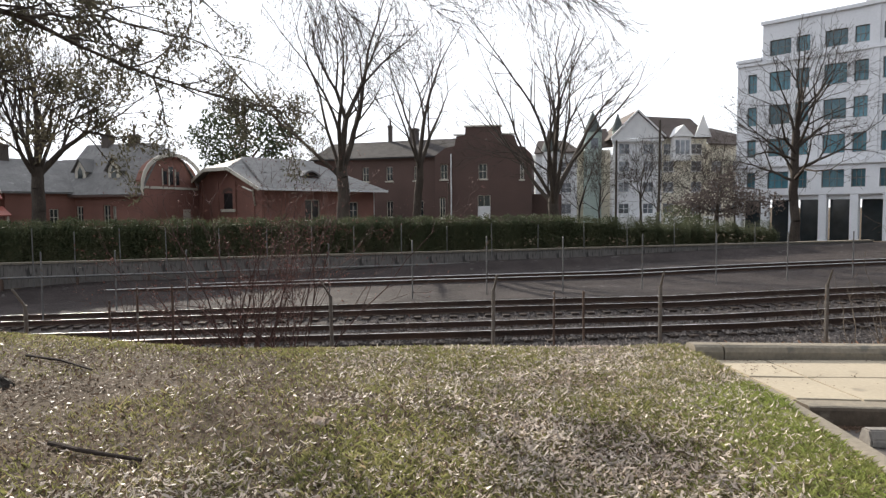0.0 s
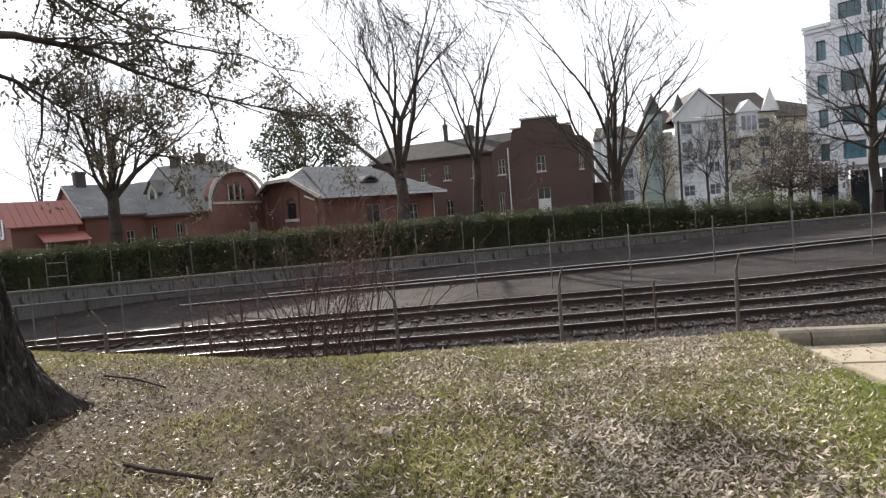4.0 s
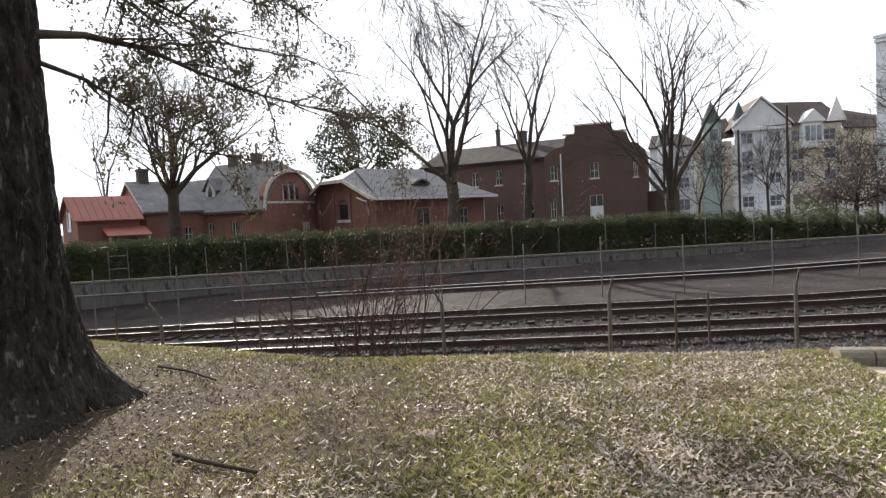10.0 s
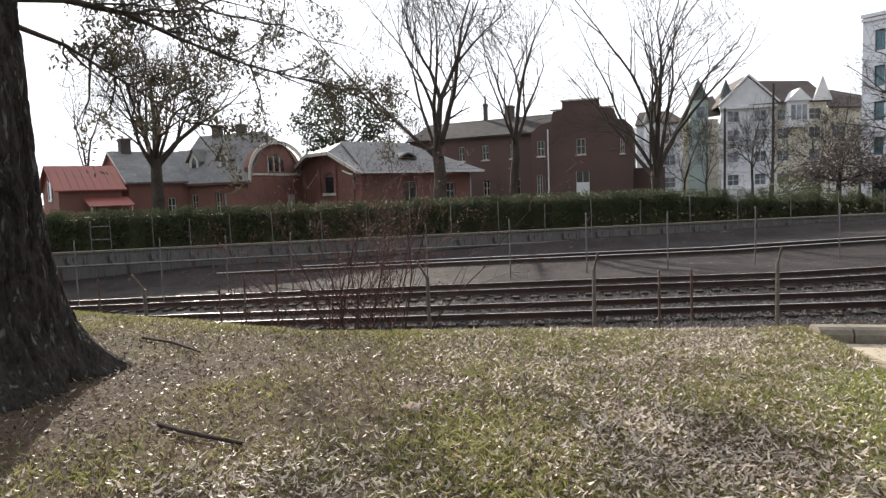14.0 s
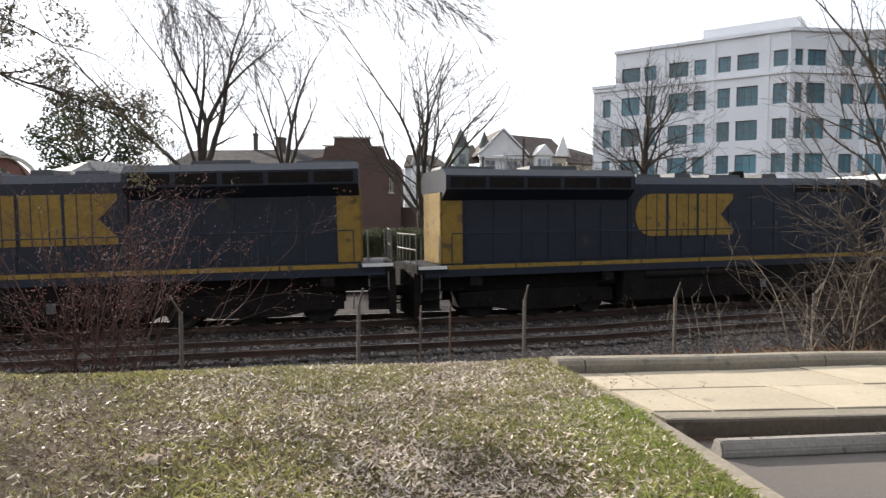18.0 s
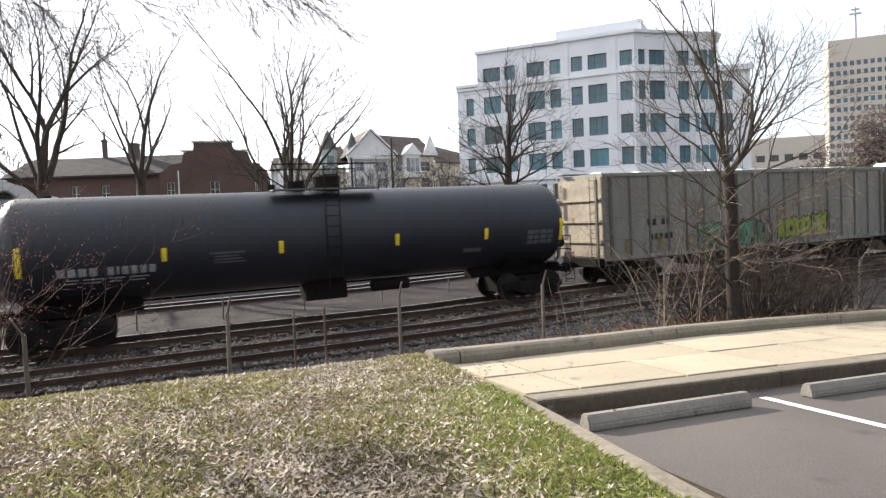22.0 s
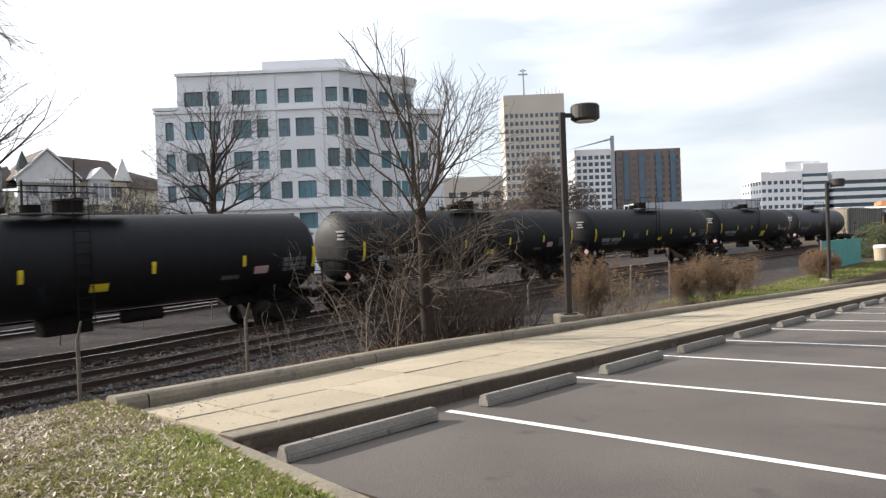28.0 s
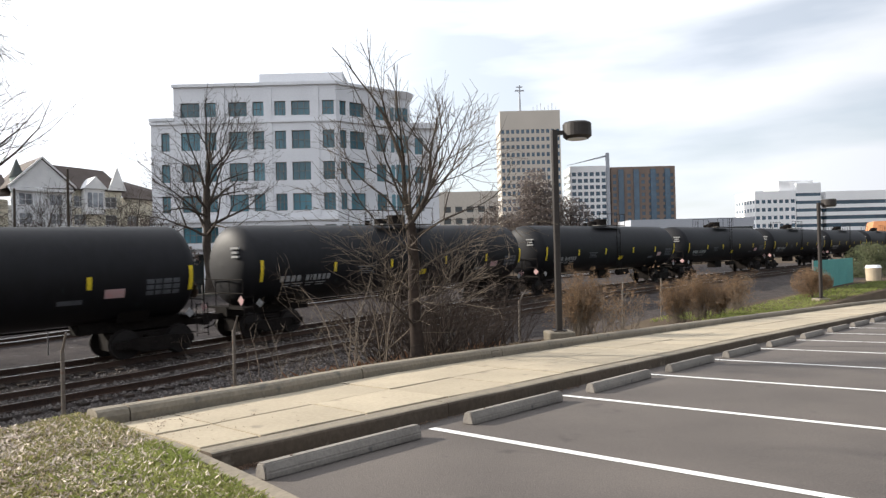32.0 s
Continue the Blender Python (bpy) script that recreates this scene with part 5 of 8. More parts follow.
# station house: long slate roof, dormers, arched gable to the right
def station():
    st = thing("station_house", pose(-24.7, 55.3, 0, 0, 0, -15), "old red brick station house with grey slate roof and dormers", "house")
    B0, E0, R0, W = -1.3, 3.1, 7.4, 8.0
    holes = [(-3.6, -2.9, 0.2, 2.0), (-2.7, -2.3, 0.2, 1.9), (-6.3, -5.6, 0.5, 1.9)]
    windowed_wall(st, pose(0, 0, 0), -10.5, 0, B0, E0, holes, 0.4, M["brick"], M["glass"], M["trim"], M["trim"])
    # arched gable wall, facing +x
    n = 14
    arch = [(0.4, B0), (W, B0), (W, E0)] + [(W / 2 + (W / 2) * math.cos(math.pi * i / n), E0 + 3.1 * math.sin(math.pi * i / n) ** 0.8) for i in range(1, n)] + [(0.4, E0)]
    part("gable_wall", prism(bmesh.new(), arch, -0.4, 0), M["brick"], st, "red brick gable under an arched bargeboard")
    for i in range(n):
        p0 = (W / 2 + (W / 2 + 0.35) * math.cos(math.pi * i / n), E0 - 0.1 + 3.45 * math.sin(math.pi * i / n) ** 0.8)
        p1 = (W / 2 + (W / 2 + 0.35) * math.cos(math.pi * (i + 1) / n), E0 - 0.1 + 3.45 * math.sin(math.pi * (i + 1) / n) ** 0.8)
        bm = prism(bmesh.new(), [p0, p1, (p1[0] * 0.94 + W * 0.03, p1[1] - 0.28), (p0[0] * 0.94 + W * 0.03, p0[1] - 0.28)], 0.35, 0.45)
        part("bargeboard", bm, M["trim"], st)
    part("string_course", boxed(-0.0, 0.06, 0.3, W - 0.3, 3.35, 3.55), M["trim"], st, "cream string course")
    for y in (2.9, 3.75, 4.6):
        g = part("gable_window", boxed(0.0, 0.03, y, y + 0.55, 3.75, 5.3 if y == 3.75 else 4.9), M["glass"], st)
        fr = boxed(0.03, 0.08, y - 0.12, y, 3.65, 5.1)
        part("window_frame", fr, M["trim"], g)
    part("door", boxed(0.0, 0.05, 5.6, 6.6, B0, 1.6), M["trim"], st, "cream painted door")
    # roofs: main part and the lower left wing
    o = 0.5
    roof_slab(st, [(-8.6, -o, E0 - 0.25), (0.45, -o, E0 - 0.25), (0.1, 2.2, 5.9), (-1.3, W / 2, R0), (-8.6, W / 2, R0)], 0.14, M["slate"], label="grey slate roof slope")
    roof_slab(st, [(-1.3, W / 2, R0), (0.1, 2.2, 5.9), (0.5, W / 2, 6.45), (0.1, 5.8, 5.9)], 0.14, M["slate"])
    roof_slab(st, [(-8.6, W + o, E0 - 0.25), (0.45, W + o, E0 - 0.25), (0.1, 5.8, 5.9), (-1.3, W / 2, R0), (-8.6, W / 2, R0)], 0.14, M["slate"])
    slate_rows(st, (-8.5, -o, E0 - 0.25), (0.2, -o, E0 - 0.25), (-1.4, W / 2, R0), (-8.5, W / 2, R0), 22, 34, M["slate"], 3)
    roof_slab(st, [(-10.8, -o, E0 - 0.2), (-8.6, -o, E0 - 0.2), (-8.6, 3.4, 6.1), (-10.8, 3.4, 6.1)], 0.14, M["slate"])
    slate_rows(st, (-10.7, -o, E0 - 0.2), (-8.7, -o, E0 - 0.2), (-8.7, 3.4, 6.1), (-10.7, 3.4, 6.1), 16, 20, M["slate"], 4)
    roof_slab(st, [(-10.8, 7.3, E0 - 0.2), (-8.6, 7.3, E0 - 0.2), (-8.6, 3.4, 6.1), (-10.8, 3.4, 6.1)], 0.14, M["slate"])
    part("wing_gable", prism(bmesh.new(), [(0.4, B0), (7, B0), (7, E0), (3.4, 5.95), (0.4, E0)], -10.5, -10.2), M["brick"], st)
    part("step_gable", prism(bmesh.new(), [(0, E0), (3.4, 6.1), (W / 2, R0 - 0.1), (W, E0)], -8.7, -8.5), M["brick"], st)
    # Dark strip along the eave draws the shadow below the roof edge
    part("eave_shadow_strip", boxed(-10.7, 0.3, -o - 0.03, -o + 0.03, E0 - 0.45, E0 - 0.28), M["dark_brick"], st)
    # dormers
    for x, s in ((-3.2, 1.0), (-6.6, 0.95)):
        y0 = 0.9
        zb = E0 + 0.95
        d = part("dormer", prism_y(bmesh.new(), [(x - 0.55 * s, zb), (x + 0.55 * s, zb), (x + 0.55 * s, zb + 1.0 * s), (x, zb + 1.9 * s), (x - 0.55 * s, zb + 1.0 * s)], y0, y0 + 2.0), M["trim"], st, "slate-roofed dormer with pointed window")
        part("pane", prism_y(bmesh.new(), [(x - 0.25 * s, zb + 0.15), (x + 0.25 * s, zb + 0.15), (x + 0.25 * s, zb + 0.85 * s), (x, zb + 1.3 * s), (x - 0.25 * s, zb + 0.85 * s)], y0 - 0.02, y0 + 0.03), M["glass"], d)
        for q in (-1, 1):
            bm = bmesh.new()
            pts = [(x, y0 - 0.2, zb + 2.05 * s), (x + q * 0.85 * s, y0 - 0.2, zb + 0.85 * s), (x + q * 0.85 * s, y0 + 2.2, zb + 0.85 * s), (x, y0 + 2.6, zb + 2.05 * s)]
            vs = [bm.verts.new(p) for p in pts] + [bm.verts.new((p[0], p[1], p[2] - 0.09)) for p in pts]
            for f in ((0, 1, 2, 3), (7, 6, 5, 4), (0, 4, 5, 1), (1, 5, 6, 2), (2, 6, 7, 3), (3, 7, 4, 0)):
                bm.faces.new([vs[i] for i in f])
            bmesh.ops.recalc_face_normals(bm, faces=bm.faces)
            part("dormer_roof", bm, M["slate"], d)
    chimney(st, -6.4, 4.0, 7.0, 8.3, 0.36, M["stack"])
    chimney(st, -3.6, 4.0, 7.0, 8.2, 0.36, M["stack"])
    return st


def station_wing():
    """The gabled cross wing between the annex and the station house."""
    wg = thing("station_wing", pose(-34.22, 53.0, 0, 0, 0, 50), "red brick gabled wing with grey slate roof", "house")
    B0, E0, R0, W, L = -1.3, 3.23, 5.95, 8.4, 7.5
    windowed_wall(wg, pose(0, 0, 0), 0, L, B0, E0, [(3.2, 3.9, 0.3, 1.7)], 0.35, M["brick"], M["glass"], M["trim"], M["trim"])
    part("gable_wall", prism(bmesh.new(), [(0.3, B0), (W, B0), (W, E0), (W / 2, R0 - 0.12), (0.3, E0)], 0, 0.35), M["brick"], wg, "plain red brick gable")
    for a, b in ((-0.35, W / 2), (W + 0.35, W / 2)):
        roof_slab(wg, [(-0.3, a, E0 - 0.15), (L + 0.3, a, E0 - 0.15), (L + 0.3, b, R0), (-0.3, b, R0)], 0.14, M["slate"], label="grey slate roof slope")
    slate_rows(wg, (-0.25, -0.35, E0 - 0.15), (L, -0.35, E0 - 0.15), (L, W / 2, R0), (-0.25, W / 2, R0), 14, 22, M["slate"], 9)
    verge = prism(bmesh.new(), [(-0.36, E0 - 0.3), (W / 2, R0 - 0.16), (W / 2, R0 + 0.02), (-0.36, E0 - 0.12)], -0.36, -0.31)
    part("verge_board", verge, M["trim"], wg, "cream verge board")
    chimney(wg, 1.2, W / 2, 5.6, 7.1, 0.42, M["stack"], 0)
    return wg


def annex():
    an = thing("annex", pose(-37.3, 48.5, 0, 0, 0, 50), "low brick annex with a bright red metal roof", "house")
    B0, E0, R0, W, L = -1.3, 2.75, 4.6, 5.2, 4.7
    # long side runs along +x, seen gable faces -x
    windowed_wall(an, pose(0, 0, 0), 0, L, B0, E0, [(2.2, 3.0, 0.4, 1.6)], 0.3, M["brick"], M["glass"], M["trim"], M["trim"])
    part("gable_wall", prism(bmesh.new(), [(0.3, B0), (W, B0), (W, E0), (W / 2, R0 - 0.1), (0.3, E0)], 0, 0.3), M["brick"], an)
    g = part("gable_window", boxed(-0.03, 0.03, 2.0, 2.9, 1.9, 3.3), M["glass"], an)
    fr = bmesh.new()
    for a in (1.85, 2.9):
        box(fr, -0.08, -0.03, a, a + 0.15, 1.7, 3.4)
    box(fr, -0.08, -0.03, 2.0, 2.9, 1.7, 1.9)
    part("window_frame", fr, M["white_trim"], g)
    roof_slab(an, [(-0.35, -0.35, E0 - 0.2), (L + 0.3, -0.35, E0 - 0.2), (L + 0.3, W / 2, R0), (-0.35, W / 2, R0)], 0.1, M["red_metal"], label="bright red standing-seam roof")
    roof_slab(an, [(-0.35, W + 0.35, E0 - 0.2), (L + 0.3, W + 0.35, E0 - 0.2), (L + 0.3, W / 2, R0), (-0.35, W / 2, R0)], 0.1, M["red_metal"])
    for i in range(9):
        x = -0.2 + i * 0.58
        bm = prism(bmesh.new(), [(-0.33, E0 - 0.19), (W / 2, R0 + 0.012), (W / 2, R0 + 0.05), (-0.33, E0 - 0.15)], x, x + 0.03)
        part("seam", bm, M["red_metal"], an)
    roof_slab(an, [(1.7, -1.9, 1.25), (L + 0.4, -1.9, 1.25), (L + 0.4, -0.03, 1.95), (1.7, -0.03, 1.95)], 0.08, M["red_metal"], "porch_roof", "low red porch roof")
    for x in (1.9, L + 0.2):
        part("porch_post", boxed(x - 0.06, x + 0.06, -1.8, -1.68, B0, 1.2), M["trim"], an)
    return an


def freight_house():
    fh = thing("freight_house", pose(-15.1, 56.6, 0, 0, 0, 50), "red brick freight house with clipped gable and pale slate roof", "house")
    B0, E0, R0, W, L = -1.3, 3.5, 6.3, 11.0, 13.0
    windowed_wall(fh, pose(0, 0, 0), 0, L, B0, E0, [(4.5, 6.2, B0, 2.4), (9.8, 10.9, 0.6, 2.2)], 0.4, M["brick"], M["glass"], M["trim"])
    g = [(0.4, B0), (W, B0), (W, E0 - 0.2), (W * 0.72, 4.95), (W * 0.5 + 1.9, 5.15), (W * 0.5 - 1.9, 5.15), (W * 0.28, 4.95), (0.4, E0)]
    part("gable_wall", prism(bmesh.new(), g, 0, 0.4), M["brick"], fh, "red brick clipped gable")
    for k in range(4):
        y = 1.2 + k * 2.7
        part("pilaster", boxed(-0.12, 0, y - 0.22, y + 0.22, B0, 4.1), M["brick"], fh)
    w = part("gable_window", boxed(-0.03, 0.02, 4.0, 5.6, 1.6, 3.0), M["glass"], fh)
    part("sill", boxed(-0.2, -0.03, 3.7, 5.9, 1.35, 1.6), M["trim"], w, "pale stone sill")
    part("window_arch", prism(bmesh.new(), [(3.75, 2.9), (3.95, 3.3), (4.8, 3.5), (5.65, 3.3), (5.85, 2.9), (5.6, 3.0), (4.8, 3.25), (4.0, 3.0)], -0.06, 0.02), M["dark_brick"], w)
    o = 0.9
    ze = E0 - 0.15
    roof_slab(fh, [(-o, -o, ze), (L + o, -o, ze), (L - 3.6, W / 2, R0), (2.0, W / 2, R0), (-o, W / 2 - 1.9, 5.2)], 0.14, M["slate"], label="pale slate roof slope")
    slate_rows(fh, (-0.4, -o, ze), (L + 0.2, -o, ze), (L - 3.6, W / 2, R0), (1.6, W / 2, R0), 22, 44, M["slate"], 9)
    roof_slab(fh, [(-o, W + o, ze - 0.3), (L + o, W + o, ze), (L - 3.6, W / 2, R0), (2.0, W / 2, R0), (-o, W / 2 + 1.9, 5.2)], 0.14, M["slate"])
    roof_slab(fh, [(-o, W / 2 - 1.9, 5.2), (2.0, W / 2, R0), (-o, W / 2 + 1.9, 5.2)], 0.14, M["slate"])
    roof_slab(fh, [(L + o, -o, ze), (L + o, W + o, ze), (L - 3.6, W / 2, R0)], 0.14, M["slate"])
    part("gutter", boxed(-o, L + o, -o - 0.16, -o - 0.01, ze - 0.22, ze + 0.0), M["white_trim"], fh, "white painted gutter")
    rake = [(-o, ze), (W / 2 - 1.9, 5.2), (W / 2 + 1.9, 5.2), (W + o, ze - 0.3)]
    for (a, b), (c, d) in zip(rake, rake[1:]):
        part("bargeboard", prism(bmesh.new(), [(a, b + 0.02), (c, d + 0.02), (c, d - 0.28), (a, b - 0.28)], -o - 0.08, -o - 0.01), M["trim"], fh, "cream bargeboard")
    for y in (0.9, W - 0.9):
        br = bmesh.new()
        s = 1 if y > 5 else -1
        rod(br, (-o, y + s * 0.9, ze - 0.2), (-0.05, y, 1.9), 0.08, n=6)
        rod(br, (-o, y + s * 0.9, ze - 0.3), (-o, y - s * 0.5, ze + 0.1), 0.08, n=6)
        part("bracket", br, M["trim"], fh, "timber eave bracket")
    ev = part("eyebrow_vent", prism_y(bmesh.new(), [(5.2, 4.55), (7.4, 4.55), (6.9, 4.95), (6.3, 5.1), (5.7, 4.95)], 1.2, 3.6), M["slate"], fh, "arched eyebrow roof vent")
    part("vent_louvre", prism_y(bmesh.new(), [(5.5, 4.6), (7.1, 4.6), (6.7, 4.85), (6.3, 4.95), (5.9, 4.85)], 1.17, 1.2), M["under"], ev)
    part("down_pipe", rod(bmesh.new(), (L - 0.1, -0.08, B0), (L - 0.1, -0.08, E0 - 0.3), 0.05), M["white_trim"], fh)
    return fh


def brick_block():
    bb = thing("brick_building", pose(2.6, 72.3, 0, 0, 0, -22), "two-storey brown brick building with stepped gable parapet", "building")
    B0, E0, R0 = -1.3, 7.2, 9.5
    holes = [(-9.6, -8.8, 4.6, 6.2), (-6.2, -5.4, 4.6, 6.2), (-12.6, -11.8, 4.6, 6.2), (-3.0, -2.2, 4.6, 6.2), (-9.6, -8.8, 0.6, 2.4), (-5.9, -5.1, 0.6, 2.4)]
    windowed_wall(bb, pose(0, 0, 0), -19, -1.0, B0, E0, holes, 0.5, M["dark_brick"], M["glass"], M["trim"], M["trim"])
    roof_slab(bb, [(-19.4, -0.5, E0), (0, -0.5, E0), (0, 5, R0), (-19.4, 5, R0)], 0.16, M["dark_slate"], label="sooty slate roof slope")
    slate_rows(bb, (-19.3, -0.5, E0), (-0.2, -0.5, E0), (-0.2, 5, R0), (-19.3, 5, R0), 14, 40, M["dark_slate"], 12)
    roof_slab(bb, [(-19.4, 10.5, E0), (0, 10.5, E0), (0, 5, R0), (-19.4, 5, R0)], 0.16, M["dark_slate"])
    part("end_wall", prism(bmesh.new(), [(0.5, B0), (10, B0), (10, E0), (5, R0 - 0.1), (0.5, E0)], -19, -18.6), M["dark_brick"], bb)
    chimney(bb, -8.4, 5, 9.2, 10.9, 0.45, M["stack"], 0)
    chimney(bb, -11.5, 5, 9.2, 11.4, 0.2, M["stack"], 1)
    # gabled front block
    m = pose(-2.4, -1.1, 0, 0, 0, 13)
    hol = [(3.85, 4.75, 4.6, 6.2), (3.75, 5.1, 0.4, 2.9), (-0.2, 0.55, 4.6, 6.2), (-0.3, 0.3, 0.5, 2.7), (8.2, 8.6, 4.5, 6.3)]
    fw = windowed_wall(bb, m, -0.8, 9.4, B0, 7.1, hol, 0.5, M["dark_brick"], M["glass"], M["trim"], M["trim"], name="front_wall")
    steps = [(-0.8, 7.1), (9.4, 7.1), (8.6, 7.9), (7.9, 8.0), (7.6, 9.1), (6.2, 9.2), (6.1, 10.05), (2.5, 10.05), (2.4, 9.2), (1.5, 9.1), (1.3, 8.1), (0.3, 7.9)]
    part("stepped_parapet", prism_y(bmesh.new(), steps, 0, 0.5), M["dark_brick"], fw, "stepped brick gable parapet")
    cp = bmesh.new()
    box(cp, 2.3, 6.3, -0.1, 0.6, 10.05, 10.22)
    box(cp, 6.2, 7.8, -0.1, 0.6, 9.2, 9.32)
    box(cp, 1.2, 2.4, -0.1, 0.6, 9.2, 9.32)
    part("coping", cp, M["trim"], fw, "pale stone coping")
    part("side_wall", boxed(8.9, 9.4, 0.5, 11, B0, 7.1), M["dark_brick"], fw)
    part("boarding", boxed(3.75, 5.1, 0.1, 0.16, 0.4, 1.75), M["white_trim"], fw, "white boarded lower window")
    part("down_pipe", rod(bmesh.new(), (0.95, -0.08, B0), (0.95, -0.08, 7.3), 0.07), M["white_trim"], fw, "white down pipe")
    roof_slab(bb, [(-2.4, -0.2, 7.3), (6.2, 1.8, 7.3), (4.3, 10.6, 7.9), (-4.3, 8.8, 7.9)], 0.3, M["brown_roof"])
    part("lean_to", boxed(9.4, 12.5, 2.0, 8, B0, 3.0), M["dark_brick"], fw)
    return bb


def townhouse_block():
    tb = thing("townhouse_row", pose(0, 95, 0), "pale four-storey townhouses with gables, bays and corner turrets", "townhouses")
    B0 = -3.2

    def facade(u0, u1, z1, cols, mat_, y, floors=(0.6, 3.6, 6.5, 8.9)):
        holes = []
        for c in cols:
            for z in floors:
                if z + 1.5 < z1:
                    holes.append((c, c + 1.5, z, z + 1.45))
        return windowed_wall(tb, pose(0, y, 0), u0, u1, B0, z1, holes, 0.35, mat_, M["curtained"], M["white_trim"], M["white_trim"], 1)
    facade(23.8, 30.6, 11.0, (24.6, 28.0), M["siding"], 0)
    facade(30.62, 37.0, 11.2, (31.0, 34.9), M["cream_siding"], 0.6)
    facade(37.02, 46.0, 10.4, (38.0, 41.0, 44.0), M["cream_siding"], 1.2)
    facade(18.9, 23.75, 9.6, (20.4,), M["cream_siding"], 1.5)
    facade(13.0, 18.85, 9.2, (14.0, 16.6), M["siding"], 0.5)
    # white gable with bracketed eaves
    part("gable", prism_y(bmesh.new(), [(23.5, 11.0), (30.8, 11.2), (27.1, 14.6)], -0.3, 0.1), M["white_trim"], tb, "white boarded gable")
    for a, b in (((23.3, 10.9), (27.1, 14.75)), ((27.1, 14.75), (31.0, 11.1))):
        part("bargeboard", prism_y(bmesh.new(), [a, b, (b[0], b[1] + 0.3), (a[0], a[1] + 0.3)], -0.55, -0.25), M["white_trim"], tb)
    part("belt_course", boxed(23.6, 30.7, -0.5, -0.02, 10.6, 11.0), M["white_trim"], tb, "bracketed white belt course")
    roof_slab(tb, [(23.2, -0.5, 11.1), (27.1, -0.5, 15.0), (27.1, 9, 15.0), (23.2, 9, 11.1)], 0.2, M["brown_roof"], label="brown shingle roof")
    roof_slab(tb, [(31.0, -0.5, 11.1), (27.1, -0.5, 15.0), (27.1, 9, 15.0), (31.0, 9, 11.1)], 0.2, M["brown_roof"])
    roof_slab(tb, [(27.2, 0.1, 11.3), (37.3, 0.1, 11.2), (36.3, 5, 14.4), (27.2, 5, 14.9)], 0.2, M["brown_roof"])
    part("end_gable", prism_y(bmesh.new(), [(35.1, 11.2), (37.4, 11.2), (36.2, 14.4)], -0.2, 0.2), M["white_trim"], tb)
    roof_slab(tb, [(37.3, 0.5, 10.4), (46.3, 0.5, 10.0), (44.5, 7, 12.2), (37.3, 7, 13.9)], 0.2, M["brown_roof"])
    # bay with its own little gable
    bay = part("bay", boxed(31.9, 34.3, -1.0, 0.6, 7.9, 11.2), M["white_trim"], tb, "white projecting bay window")
    part("bay_roof", prism_y(bmesh.new(), [(31.6, 11.2), (34.6, 11.2), (33.1, 12.8)], -1.3, 2.0), M["white_trim"], bay)
    for k in range(3):
        part("pane", boxed(32.15 + k * 0.68, 32.7 + k * 0.68, -1.03, -0.99, 8.8, 10.7), M["curtained"], bay)
    for x, z1, z2, r, m_ in ((21.1, 12.3, 14.9, 1.25, M["teal_siding"]), (15.2, 9.6, 12.7, 1.3, M["siding"]), (24.6, 12.6, 14.6, 0.75, M["teal_siding"])):
        tu = part("turret", rod(bmesh.new(), (x, 0.8, B0 if r > 1 else 10.8), (x, 0.8, z1), r, n=16), m_, tb, "round corner turret with pointed roof")
        part("turret_roof", rod(bmesh.new(), (x, 0.8, z1 - 0.3), (x, 0.8, z2), r + 0.15, 0.05, 16), M["teal_roof"], tu)
        part("turret_window", boxed(x - 0.5, x + 0.5, 0.8 - r - 0.03, 0.8 - r + 0.2, z1 - 2.6, z1 - 1.2), M["curtained"], tu)
    roof_slab(tb, [(12.8, 0.2, 9.2), (19.4, 0.2, 9.4), (18.0, 5, 11.3), (14.0, 5, 11.3)], 0.2, M["brown_roof"])
    roof_slab(tb, [(18.8, 1.2, 9.7), (24.2, 1.2, 10.2), (24.2, 6, 13.2), (21.0, 6, 12.4)], 0.2, M["brown_roof"])
    for x in (24.0, 27.0, 31.0, 36.5, 41.5):
        part("porch", boxed(x, x + 2.4, -1.6, 0, B0, 0.2), M["white_trim"], tb, "white ground-floor porch")
    part("back_wall", boxed(13, 46, 8.6, 9, B0, 9.5), M["siding"], tb)
    return tb


